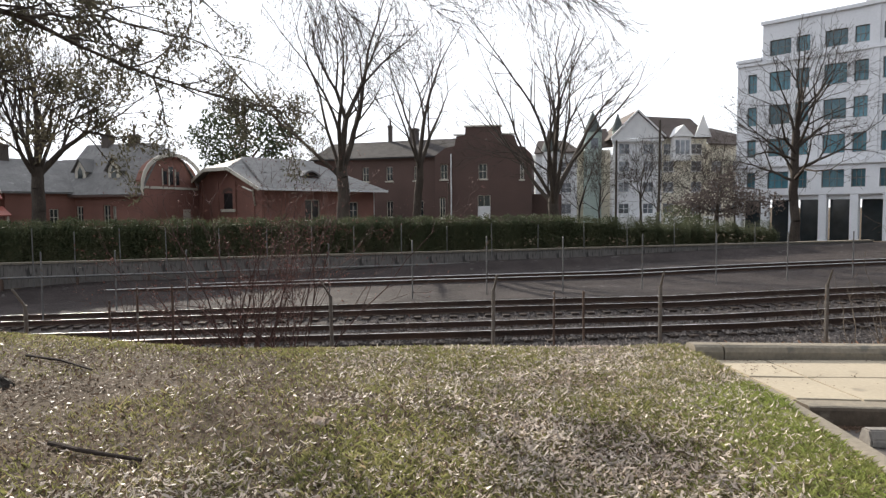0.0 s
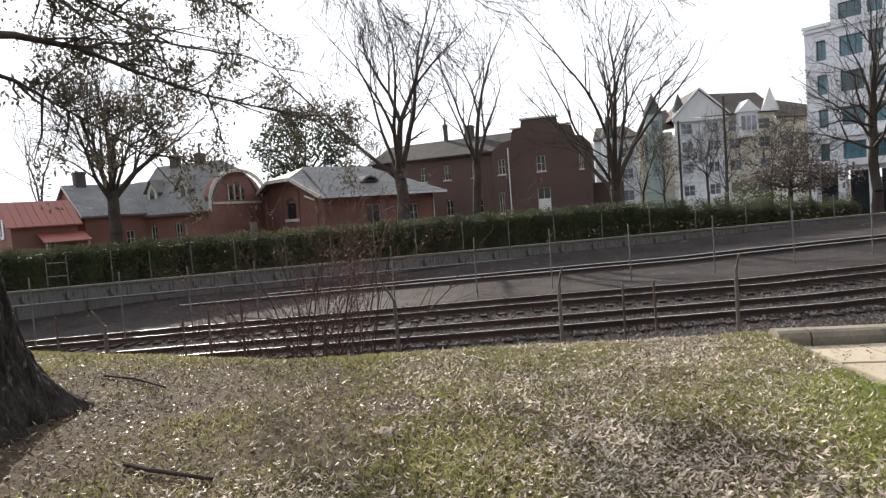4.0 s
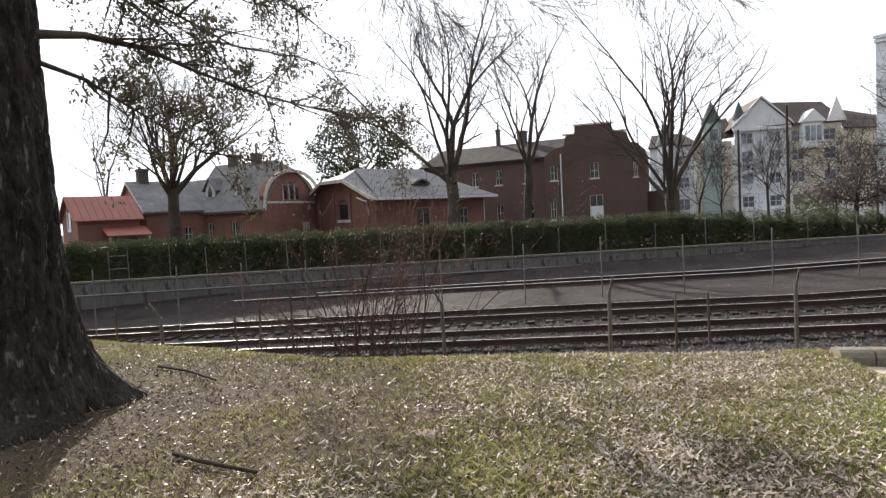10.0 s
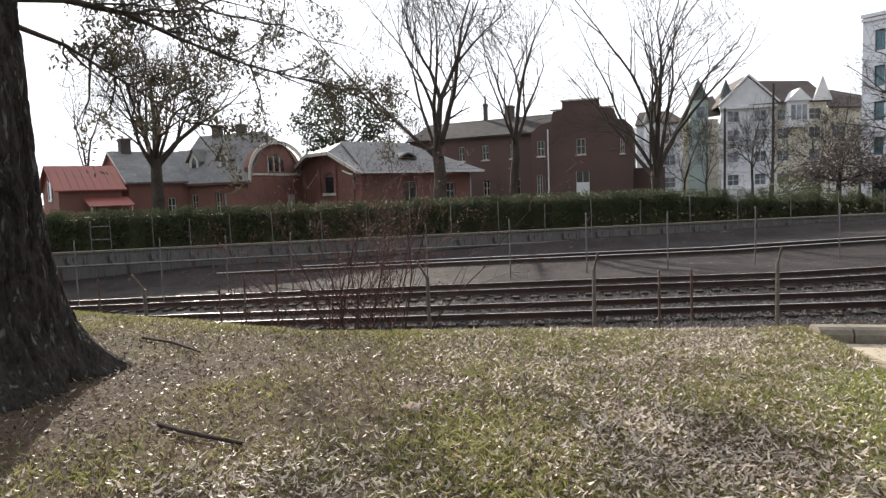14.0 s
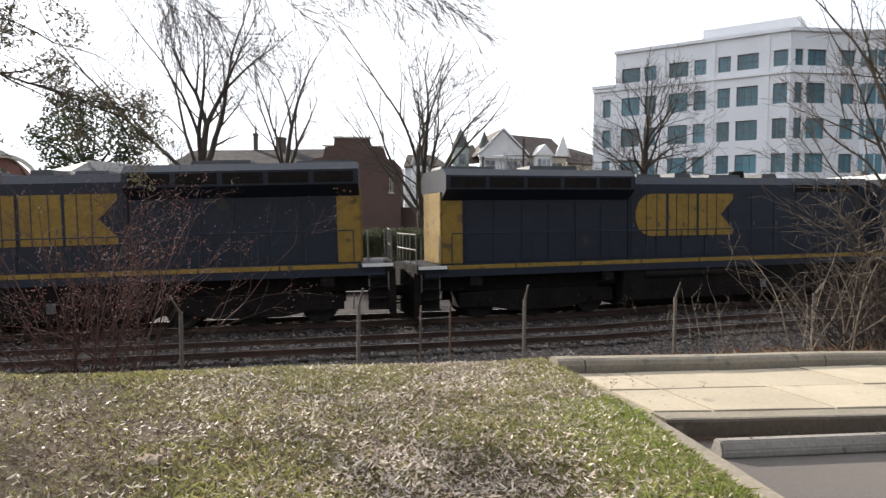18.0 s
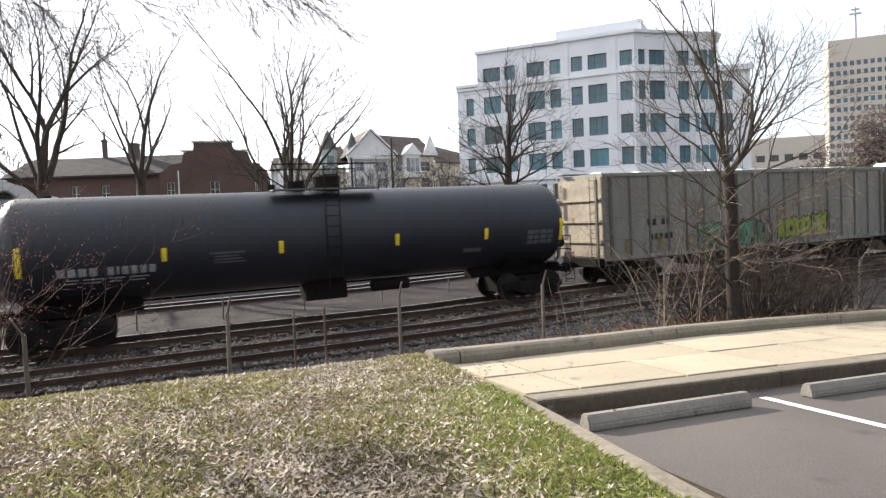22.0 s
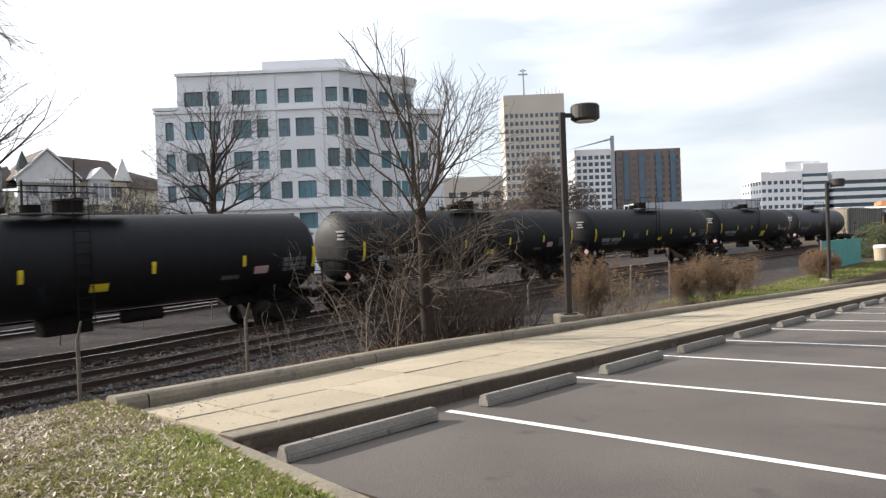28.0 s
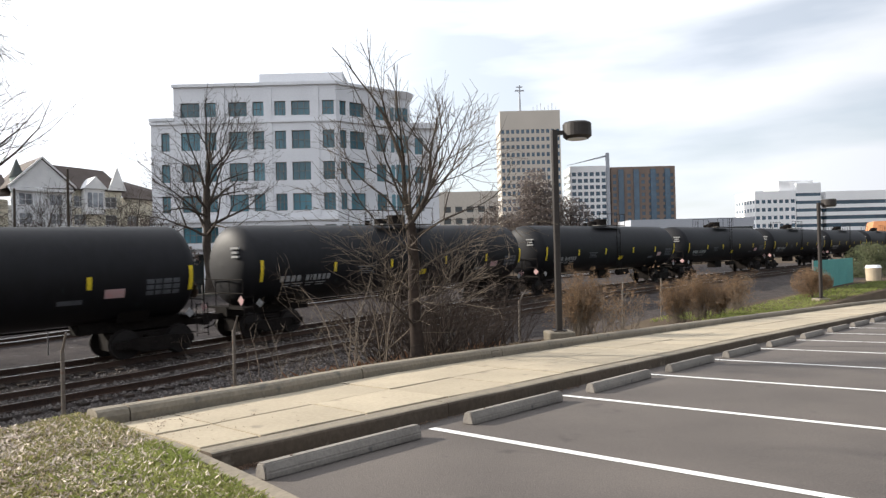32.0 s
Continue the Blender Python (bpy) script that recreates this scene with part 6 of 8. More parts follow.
def office():
    of = thing("office_building", pose(39.63, 84.95, 0, 0, 0, -46.4), "pale five-storey office block with teal tinted windows", "office building")
    k = 20.9 / 289
    cols = [((a - 312) * k, (b - 312) * k) for a, b in ((324, 358), (366, 387), (409, 442), (452, 472), (491, 511), (521, 554), (576, 597))]
    rows = ((19.9, 21.75), (15.6, 17.95), (11.55, 13.9), (7.65, 9.85), (3.7, 5.75))
    B0 = -3.4
    windowed_wall(of, pose(0, 0, 0), 0, 20.9, 2.9, 24.05, [(a, b, c, d) for a, b in cols for c, d in rows], 0.5, M["office"], M["teal_glass"], M["steel"], None, 2, recess=0.3)
    windowed_wall(of, pose(0, 0, 0), -3.0, -0.01, 2.9, 19.75, [(-1.7, -0.6, c, d) for c, d in rows[1:]], 0.5, M["office"], M["teal_glass"], M["steel"], None, 1, recess=0.3)
    for u in (6.2, 12.25, 18.3):
        part("pier", boxed(u - 0.38, u + 0.38, -0.12, -0.003, 6.9, 23.6), M["office"], of, "proud facade pier")
    for a, b, z0, z1, y in ((-0.15, 21.05, 23.75, 24.15, -0.3), (-3.1, 21.0, 19.0, 19.35, -0.22), (-3.1, 21.0, 6.35, 6.8, -0.3), (-3.15, 0.0, 19.45, 19.85, -0.3)):
        part("cornice", boxed(a, b, y, -0.002, z0, z1), M["office"], of, "projecting precast cornice")
    part("penthouse", boxed(10.3, 21.4, 3.0, 10.0, 24.0, 26.1), M["office"], of, "pale roof penthouse")
    part("roof_slab", boxed(0.1, 21, 0.5, 14, 23.2, 23.6), M["far_grey"], of)
    # ground floor: columns before dark glazing
    for i in range(8):
        u = -2.7 + i * 3.3
        part("column", bevelled(boxed(u - 0.45, u + 0.45, 0.0, 0.8, B0, 2.9), 0.06, 1), M["office"], of, "square precast column")
        part("shopfront", boxed(u + 0.5, u + 2.8, 1.2, 1.3, B0, 2.6), M["glass"], of)
    part("soffit_beam", boxed(-3, 21, 0.51, 0.95, 2.3, 2.9), M["office"], of)
    # second face, turning away
    m2 = pose(20.92, 0.02, 0, 0, 0, 40)
    cols2 = ((0.5, 1.5), (2.0, 4.3), (6.1, 7.8))
    windowed_wall(of, m2, 0.02, 9.3, B0, 24.05, [(a, b, c, d) for a, b in cols2 for c, d in rows], 0.5, M["office"], M["teal_glass"], M["steel"], None, 1, name="angled_wall", recess=0.3)
    ang = part("angled_cornice", boxed(0, 9.3, -0.25, 0.0, 23.75, 24.15), M["office"], of)
    ang.matrix_basis = m2
    an2 = part("angled_cornice", boxed(0, 9.3, -0.22, -0.002, 19.0, 19.35), M["office"], of)
    an2.matrix_basis = m2
    e = m2 @ Vector((10.2, 1.6, 0))
    rb = rod(bmesh.new(), (e.x, e.y, B0), (e.x, e.y, 23.0), 2.3, n=28)
    bay = part("round_bay", rb, M["office"], of, "rounded corner bay with deep cornice")
    part("bay_cornice", rod(bmesh.new(), (e.x, e.y, 23.0), (e.x, e.y, 23.9), 2.5, 2.9, 28), M["office"], bay)
    for c, d in rows:
        for j in range(5):
            a = math.radians(-150 + j * 27)
            p = Vector((e.x + 2.31 * math.cos(a), e.y + 2.31 * math.sin(a), 0))
            w = part("bay_window", boxed(-0.45, 0.45, -0.03, 0.03, c, d), M["teal_glass"], bay)
            w.matrix_basis = pose(p.x, p.y, 0, 0, 0, math.degrees(a) + 90)
    m3 = pose(e.x + 2.2, e.y - 0.2, 0, 0, 0, 12)
    windowed_wall(of, m3, 0, 3.6, B0, 19.6, [(0.7, 1.9, c, d) for c, d in rows[1:]], 0.4, M["office"], M["teal_glass"], M["steel"], None, 1, name="low_wing", recess=0.2)
    cc = part("wing_cornice", boxed(-0.1, 4.2, -0.5, 0.0, 19.2, 19.9), M["office"], of)
    cc.matrix_basis = m3
    s3 = part("wing_side", boxed(3.6, 4.0, 0, 10, B0, 19.6), M["office"], of)
    s3.matrix_basis = m3
    return of


def far_block(name, label, m, w, d, h, floors, cols, wall_mat, pane_mat, z0=-6.0, z_first=3.0, fill=0.62, tall=0.5, strip=False, top=2.5):
    """A far building whose storeys and windows are built as recessed panes between bands and piers."""
    ob = thing(name, m, label, "building")
    part("core", boxed(0.3, w - 0.3, 0.3, d - 0.3, z0, h - 0.2), pane_mat, ob, "dark glazing")
    fh = (h - top - z_first) / floors
    for i in range(floors + 1):
        za = z0 if i == 0 else z_first + (i - 1) * fh + fh * tall
        zb = z_first + i * fh if i < floors else h
        part("spandrel", boxed(0, w, 0, d, za, zb), wall_mat, ob)
    if not strip:
        pw = w / cols
        for i in range(cols + 1):
            hw = pw * (1 - fill) / 2
            a, b = max(0.02, i * pw - hw), min(w - 0.02, i * pw + hw)
            part("pier", boxed(a, b, 0.02, 0.29, z_first, h - 0.5), wall_mat, ob)
        nd = max(2, int(d / pw))
        for i in range(nd + 1):
            hw = d / nd * (1 - fill) / 2
            a, b = max(0.3, i * d / nd - hw), min(d - 0.02, i * d / nd + hw)
            part("pier", boxed(0.02, 0.29, a, b, z_first, h - 0.5), wall_mat, ob)
    return ob


station()
annex()
station_wing()
freight_house()
brick_block()
townhouse_block()
office()

# the far skyline to the right
tower = far_block("office_tower", "tall tan office tower with rows of square windows", pose(283.0, 225.7, 0, 0, 0, -46.3), 32.0, 26, 76.8, 16, 12, M["tan_tower"], M["blue_glass"], top=8.0, fill=0.62, tall=0.52)
mast = bmesh.new()
rod(mast, (12, 10, 76), (12, 10, 93), 0.7, 0.35, 6)
box(mast, 9.5, 14.5, 9.8, 10.2, 89.5, 90.3)
box(mast, 10.3, 13.7, 9.8, 10.2, 91.6, 92.2)
part("antenna_mast", mast, M["far_grey"], tower, "slim lattice antenna mast")
for i in range(7):
    part("roof_aerial", rod(bmesh.new(), (18 + i * 2.0, 1, 76.8), (18 + i * 2.0, 1, 79 + (i % 3)), 0.15, n=5), M["far_grey"], tower)
slab = far_block("apartment_tower", "brown brick apartment tower with blue glass bays", pose(341.0, 193.6, 0, 0, 0, -46.3), 36.0, 24, 48.0, 12, 9, M["tan_brick"], M["blue_glass"], top=2.5, fill=0.5, tall=0.55)
for k in (4, 12.5, 22, 30):
    part("glass_bay", boxed(k, k + 3.0, -0.8, -0.02, 6, 46.5), M["blue_glass"], slab, "projecting blue glass bay")
glassy = far_block("glass_apartments", "pale grey glass apartment block with a slanted roof blade", pose(325.5, 209.8, 0, 0, 0, -46.3), 20.0, 22, 49.0, 12, 6, M["far_white"], M["blue_glass"], top=2.0, fill=0.7, tall=0.6)
part("roof_blade", prism_y(bmesh.new(), [(-2, 49.5), (20.5, 55.0), (21.5, 55.2), (20.5, 54.0)], -1, 1), M["far_grey"], glassy)
part("stair_fin", boxed(19.6, 21.4, -1.5, 0.6, 2, 56), M["far_grey"], glassy, "dark vertical stair fin")
wo = far_block("white_offices", "stepped white office building with ribbon windows", pose(396.5, 135.5, 0, 0, 0, -46.3), 23.0, 25, 32.5, 6, 7, M["far_white"], M["blue_glass"], top=2.5, fill=0.66, tall=0.45)
part("upper_block", boxed(14.5, 34, 2, 20, 30, 38), M["far_white"], wo, "raised white upper storey")
wo2 = far_block("white_office_wing", "white office wing with broad horizontal bands", pose(412.6, 118.6, 0, 0, 0, -46.3), 14.0, 25, 36.5, 7, 3, M["far_white"], M["blue_glass"], top=3.0, strip=True, tall=0.4)
wo3 = far_block("grey_glass_offices", "pale office block with ribbon glazing", pose(424.0, 106.5, 0, 0, 0, -46.3), 34.0, 25, 31.5, 6, 4, M["far_white"], M["blue_glass"], top=3.0, strip=True, tall=0.5)
far_block("garage", "low grey parking garage behind the trees", pose(262.0, 140.0, 0, 0, 0, -46.3), 52.0, 20, 14.0, 3, 10, M["far_grey"], M["glass"], top=1.5, strip=True, tall=0.4, z_first=1.0)
far_block("tan_office", "low tan office building beside the tower", pose(106.5, 105.0, 0, 0, 0, -46.3), 15.0, 12, 15.2, 4, 6, M["tan_tower"], M["glass"], top=2.0, fill=0.6, tall=0.5)
shops = far_block("shops", "low far shops under an orange roof", pose(236.0, 46.0, 0, 0, 0, -72), 40.0, 15, 4.6, 1, 8, M["far_white"], M["glass"], top=1.6, z0=-4.0, z_first=0.0)
part("roof", boxed(-1.5, 41.5, -1.5, 16, 4.62, 8.2, 0.8), M["orange_roof"], shops, "orange tiled roof")


# ---- trees and plants ----
def tubes(segs, sides):
    """Open tapered tubes for many branch pieces at once."""
    vs, fs = [], []
    for a, b, r0, r1 in segs:
        d = b - a
        if d.length < 1e-5:
            continue
        d.normalize()
        u = d.orthogonal().normalized()
        w = d.cross(u)
        k = len(vs)
        for c, r in ((a, r0), (b, r1)):
            for i in range(sides):
                t = 6.28318 * i / sides
                vs.append(tuple(c + (u * math.cos(t) + w * math.sin(t)) * r))
        for i in range(sides):
            j = (i + 1) % sides
            fs.append((k + i, k + j, k + sides + j, k + sides + i))
    return vs, fs


def grow(out, rng, p, d, length, r, level, cfg):
    """One branch and its offspring; out holds pieces by level and the twig tips."""
    n = 7 if level == 0 else 6 if level == 1 else 4
    p, d = Vector(p), Vector(d).normalized()
    tip = r * (0.45 if level == 0 else 0.3)
    for i in range(n):
        wob = cfg["wob"] * (0.4 if level == 0 else 1)
        d = (d + Vector((rng.gauss(0, wob), rng.gauss(0, wob), rng.gauss(0, wob) + cfg["up"] * (0 if level == 0 else 1)))).normalized()
        q = p + d * (length / n)
        ra, rb = r + (tip - r) * i / n, r + (tip - r) * (i + 1) / n
        out[min(level, 3)].append((p.copy(), q.copy(), ra, rb))
        if level < cfg["levels"] and i >= (1 if level else cfg.get("bare", 3)):
            for _ in range(cfg["kids"][level]):
                if rng.random() < cfg["odds"][level]:
                    ax = d.orthogonal().normalized()
                    ax.rotate(Matrix.Rotation(rng.uniform(0, 6.28), 3, d))
                    ang = radians(rng.uniform(*cfg["angle"][level]))
                    nd = d * math.cos(ang) + ax * math.sin(ang)
                    grow(out, rng, q, nd, length * rng.uniform(*cfg["ratio"][level]) * (1 - 0.5 * i / n), max(rb * rng.uniform(0.45, 0.65), cfg["thin"]), level + 1, cfg)
        p = q
    out["tips"].append((p.copy(), d.copy()))


def leaves_at(places, rng, size, spread, per, wide=0.55):
    vs, fs = [], []
    for p, d in places:
        for _ in range(per):
            c = p + Vector((rng.gauss(0, spread), rng.gauss(0, spread), rng.gauss(0, spread)))
            a = Vector((rng.gauss(0, 1), rng.gauss(0, 1), rng.gauss(0, 1))).normalized()
            b = a.orthogonal().normalized()
            s = size * rng.uniform(0.6, 1.3)
            k = len(vs)
            n = a.cross(b)
            vs += [tuple(c - a * s), tuple(c + b * s * wide + n * s * 0.15), tuple(c + a * s), tuple(c - b * s * wide + n * s * 0.15)]
            fs += [(k, k + 1, k + 2), (k, k + 2, k + 3)]
    return vs, fs


def fork(out, rng, p, d, r, length, depth, cfg):
    """A branch that bends, throws side twigs and forks in two at its end."""
    n = max(3, int(length / cfg["seg"]))
    p, d = Vector(p), Vector(d).normalized()
    end = max(r * cfg.get("taper", 0.74), cfg["thin"] * 0.7)
    for i in range(n):
        w = cfg["wob"]
        d = (d + Vector((rng.gauss(0, w), rng.gauss(0, w), rng.gauss(0, w) + cfg["up"]))).normalized()
        q = p + d * (length / n)
        ra, rb = r + (end - r) * i / n, r + (end - r) * (i + 1) / n
        out[1 if ra > cfg["thick"] else 2 if ra > cfg["thick"] * 0.4 else 3].append((p.copy(), q.copy(), ra, rb))
        if rng.random() < cfg["lat"] and (depth < cfg["from"] or i > n * 0.5):
            fork(out, rng, q, turned(rng, d, cfg["side"]), max(cfg["thin"], rb * 0.4), cfg["twig"] * rng.uniform(0.5, 1.3) * (1 + 0.25 * depth), min(depth - 1, 1) if depth > 0 else -1, dict(cfg, lat=cfg["lat"] * 0.6, seg=cfg["seg"] * 0.8) if depth > 0 else dict(cfg, lat=0))
        p = q
    if depth > 0:
        ax = d.orthogonal().normalized()
        ax.rotate(Matrix.Rotation(rng.uniform(0, 6.28), 3, d))
        a, b = radians(rng.uniform(*cfg["main"])), radians(rng.uniform(*cfg["split"]))
        fork(out, rng, p, d * math.cos(a) + ax * math.sin(a), max(end * 0.92, cfg["thin"]), length * rng.uniform(0.72, 0.95), depth - 1, cfg)
        fork(out, rng, p, d * math.cos(b) - ax * math.sin(b), max(end * rng.uniform(0.5, 0.8), cfg["thin"]), length * rng.uniform(0.6, 0.9), depth - 1, cfg)
    else:
        out["tips"].append((p.copy(), d.copy()))


def turned(rng, d, span):
    ax = d.orthogonal().normalized()
    ax.rotate(Matrix.Rotation(rng.uniform(0, 6.28), 3, d))
    ang = radians(rng.uniform(*span))
    return d * math.cos(ang) + ax * math.sin(ang)


def bare_tree(base, label, seed, fork_z, height, limbs, lean, trunk_r, cfg, bark="limb", leaf=None, group="bare trees"):
    """A bare tree: trunk to the fork, limbs that part in a vase, forking again and again into fine twigs."""
    rng = random.Random(seed)
    tr = thing("tree", pose(*base), label, "tree", group)
    segs = []
    p = Vector((0, 0, -0.3))
    n = 8
    h = fork_z - base[2]
    for i in range(n):
        q = p + Vector((rng.gauss(0, 0.010) * h, rng.gauss(0, 0.010) * h, (h + 0.3) / n))
        segs.append((p.copy(), q.copy(), trunk_r * (1.4 if i == 0 else 1.06 if i == 1 else 1 - 0.03 * i), trunk_r * (1.06 if i == 0 else 1 - 0.03 * (i + 1))))
        p = q
    v, f = tubes(segs, 14)
    sheet("trunk", v, f, M[bark], tr, True)
    tips, fine = [], []
    depth = cfg["depth"]
    total = sum(0.80 ** k for k in range(depth + 1))
    for i in range(limbs):
        a = 6.283 * (i + rng.uniform(-0.3, 0.3)) / limbs
        tilt = radians(lean[0] + (lean[1] - lean[0]) * (((i * 0.618) % 1.0) ** 1.1 if i else 0))
        nd = Vector((math.sin(tilt) * math.cos(a), math.sin(tilt) * math.sin(a), math.cos(tilt)))
        start = p - Vector((0, 0, rng.uniform(0.0, cfg.get("drop", 0.16)) * h if i else 0))
        one = {1: [], 2: [], 3: [], "tips": []}
        size = (height - fork_z) / total * rng.uniform(0.9, 1.05) * (1 - 0.18 * (tilt > radians(40)))
        fork(one, rng, start, nd, trunk_r * (0.5 if i < 2 else rng.uniform(0.26, 0.40)), size, depth, cfg)
        v, f = tubes(one[1], 8)
        v2, f2 = tubes(one[2], 5)
        k = len(v)
        sheet("limb", v + v2, f + [tuple(q + k for q in w) for w in f2], M[bark], tr, True)
        fine += one[3]
        tips += one["tips"]
    v, f = tubes(fine, 3)
    tagged(sheet("crown", v, f, M[bark], tr), "fine bare branches and twigs", kind="stuff")
    if leaf:
        v, f = leaves_at([t for t in tips if rng.random() < 0.3], rng, *leaf[1:])
        tagged(sheet("foliage", v, f, M[leaf[0]], tr), "sparse withered leaves", kind="stuff")
    return tr


VASE = {"depth": 5, "seg": 0.55, "wob": 0.05, "up": 0.008, "lat": 0.33, "from": 5, "side": (22, 52), "twig": 0.95, "main": (3, 14), "split": (17, 40), "thin": 0.011, "thick": 0.05}
WIDE = dict(VASE, wob=0.085, up=0.006, side=(28, 62), main=(5, 22), split=(25, 52), lat=0.5)
bare_tree((-6.8, 46, -1.2), "tall bare tree with a dark trunk behind the hedge", 31, 4.4, 17.4, 5, (6, 46), 0.50, VASE)
bare_tree((-1.9, 52, -1.2), "slender bare tree beside the brick building", 32, 5.4, 16.4, 4, (6, 44), 0.36, VASE)
bare_tree((8.3, 50, -1.2), "broad bare tree forking low into many stems", 33, 2.4, 15.6, 8, (4, 60), 0.46, dict(VASE, up=0.010, drop=0.25))
bare_tree((-28.0, 47, -1.2), "bare tree with a few withered leaves before the station", 34, 4.6, 14.5, 9, (8, 60), 0.5, dict(VASE, up=0.014, lat=0.5), leaf=("oak_leaf", 0.10, 0.25, 1))
bare_tree((30.4, 58.3, -2.0), "dark bare tree with a tall leader and level lower boughs", 35, 8.0, 16.8, 15, (6, 88), 0.40, dict(WIDE, drop=0.45, up=0.004, split=(20, 44), lat=0.3))
bare_tree((-41.5, 58, -1.2), "thin leaning bare tree", 36, 4.0, 13.0, 3, (8, 28), 0.22, dict(VASE, depth=3))
bare_tree((-48.0, 56, -1.2), "thin bare tree at the end of the hedge", 37, 4.0, 11.0, 3, (8, 30), 0.2, dict(VASE, depth=3))
bare_tree((-15.0, 82, -1.2), "bare tree behind the freight house", 38, 5.0, 11.0, 6, (8, 50), 0.25, dict(VASE, depth=4))
bare_tree((20.5, 70, -2.0), "small bare street tree", 39, 3.0, 8.0, 6, (8, 55), 0.15, dict(VASE, depth=4))
bare_tree((26.5, 66, -2.4), "small bare street tree", 40, 2.6, 8.5, 7, (10, 70), 0.16, dict(WIDE, depth=4))

for i, (x, y, h) in enumerate(((14.5, 72, 8.5), (17.6, 76, 9.5), (23.5, 74, 8.0), (29.5, 78, 8.5), (34.5, 80, 8.0))):
    bare_tree((x, y, -2.4), "small bare street tree before the townhouses", 140 + i, 1.6, h, 6, (8, 62), 0.13, dict(WIDE, depth=4, thin=0.014))


def leafy_mass(name, label, base, blobs, leaf_mat, leaf_size, count, seed, trunk=None, category="tree", group=""):
    """A thick-leaved plant: leaves thrown over uneven lobes, with gaps, on a trunk or stems."""
    rng = random.Random(seed)
    ob = thing(name, pose(*base), label, category, group)
    places = []
    total = sum(b[3] * b[4] for b in blobs)
    for cx, cy, cz, r, rz in blobs:
        for _ in range(int(count * r * rz / total)):
            v = Vector((rng.gauss(0, 1), rng.gauss(0, 1), rng.gauss(0, 1))).normalized() * (rng.random() ** 0.4)
            if noise.noise(Vector((cx + v.x * r, cy + v.y * r, cz + v.z * rz)) * (1.6 / max(r, 0.5))) < -0.18:
                continue
            places.append((Vector((cx + v.x * r, cy + v.y * r, cz + v.z * rz)), v))
    v, f = leaves_at(places, rng, leaf_size, leaf_size * 0.4, 1)
    tagged(sheet("foliage", v, f, M[leaf_mat], ob), "", kind="stuff")
    if trunk:
        segs = [(Vector((0, 0, -0.3)), Vector((0, 0, trunk[1])), trunk[0], trunk[0] * 0.6)]
        for cx, cy, cz, r, rz in blobs:
            segs.append((Vector((0, 0, trunk[1] * 0.8)), Vector((cx, cy, cz)), trunk[0] * 0.5, 0.04))
        v, f = tubes(segs, 7)
        sheet("trunk", v, f, M["limb"], ob)
    return ob


leafy_mass("evergreen_tree", "dark broad-leaved evergreen tree behind the houses", (-22.5, 77, -1.2),
           [(-2.6, 0, 12.5, 2.2, 2.6), (0.5, 0.5, 13.4, 2.2, 2.4), (-0.5, -1, 9.8, 2.6, 2.4), (2.8, 0, 11.0, 2.2, 2.6), (3.8, 0, 8.5, 1.9, 2.0), (-3.4, 0, 8.6, 1.7, 2.0), (5.2, 0, 11.2, 1.8, 2.0), (-5.0, 0, 11.0, 1.5, 1.6)], "evergreen", 0.20, 6000, 51, (0.4, 9))
leafy_mass("brown_thicket", "tall bare brush before the office tower", (98.9, 70.6, -2.0),
           [(0, 0, 9, 6.2, 7), (-5, 3, 7, 5, 6), (4.5, -3, 7.5, 5, 6), (-1, 0, 14, 3.4, 4.4), (-8, 6, 5, 4, 5)], "far_wood", 0.20, 46000, 52, (0.3, 8), "brush")
for i, (x, y, s) in enumerate(((150, 92, 5), (172, 93, 6), (190, 80, 5), (128, 82, 5))):
    leafy_mass("far_tree", "reddish bare tree in the distance", (x, y, -3), [(0, 0, 5 * s / 5, s, s * 0.9), (s * 0.6, -s * 0.6, 4, s * 0.8, s * 0.7)], "far_wood", 0.5, 900, 60 + i, (0.3, 4), group="far trees")
leafy_mass("yew_bush", "dark rounded evergreen bushes beside the street", (19.5, 57, -1.6), [(0, 0, 1.6, 2.2, 1.8), (2.0, 0, 1.2, 1.8, 1.4)], "hedge", 0.13, 2600, 70, None, "bush")
leafy_mass("brown_conifer", "brownish spreading conifer by the street", (25.5, 63, -2.2), [(0, 0, 4.4, 3.2, 2.0), (3, 0, 4.0, 3.0, 1.6), (-2.4, 0, 3.8, 2.4, 1.4), (0.5, 0, 6.4, 1.6, 1.2)], "far_wood", 0.16, 4200, 71, (0.2, 4), "tree")

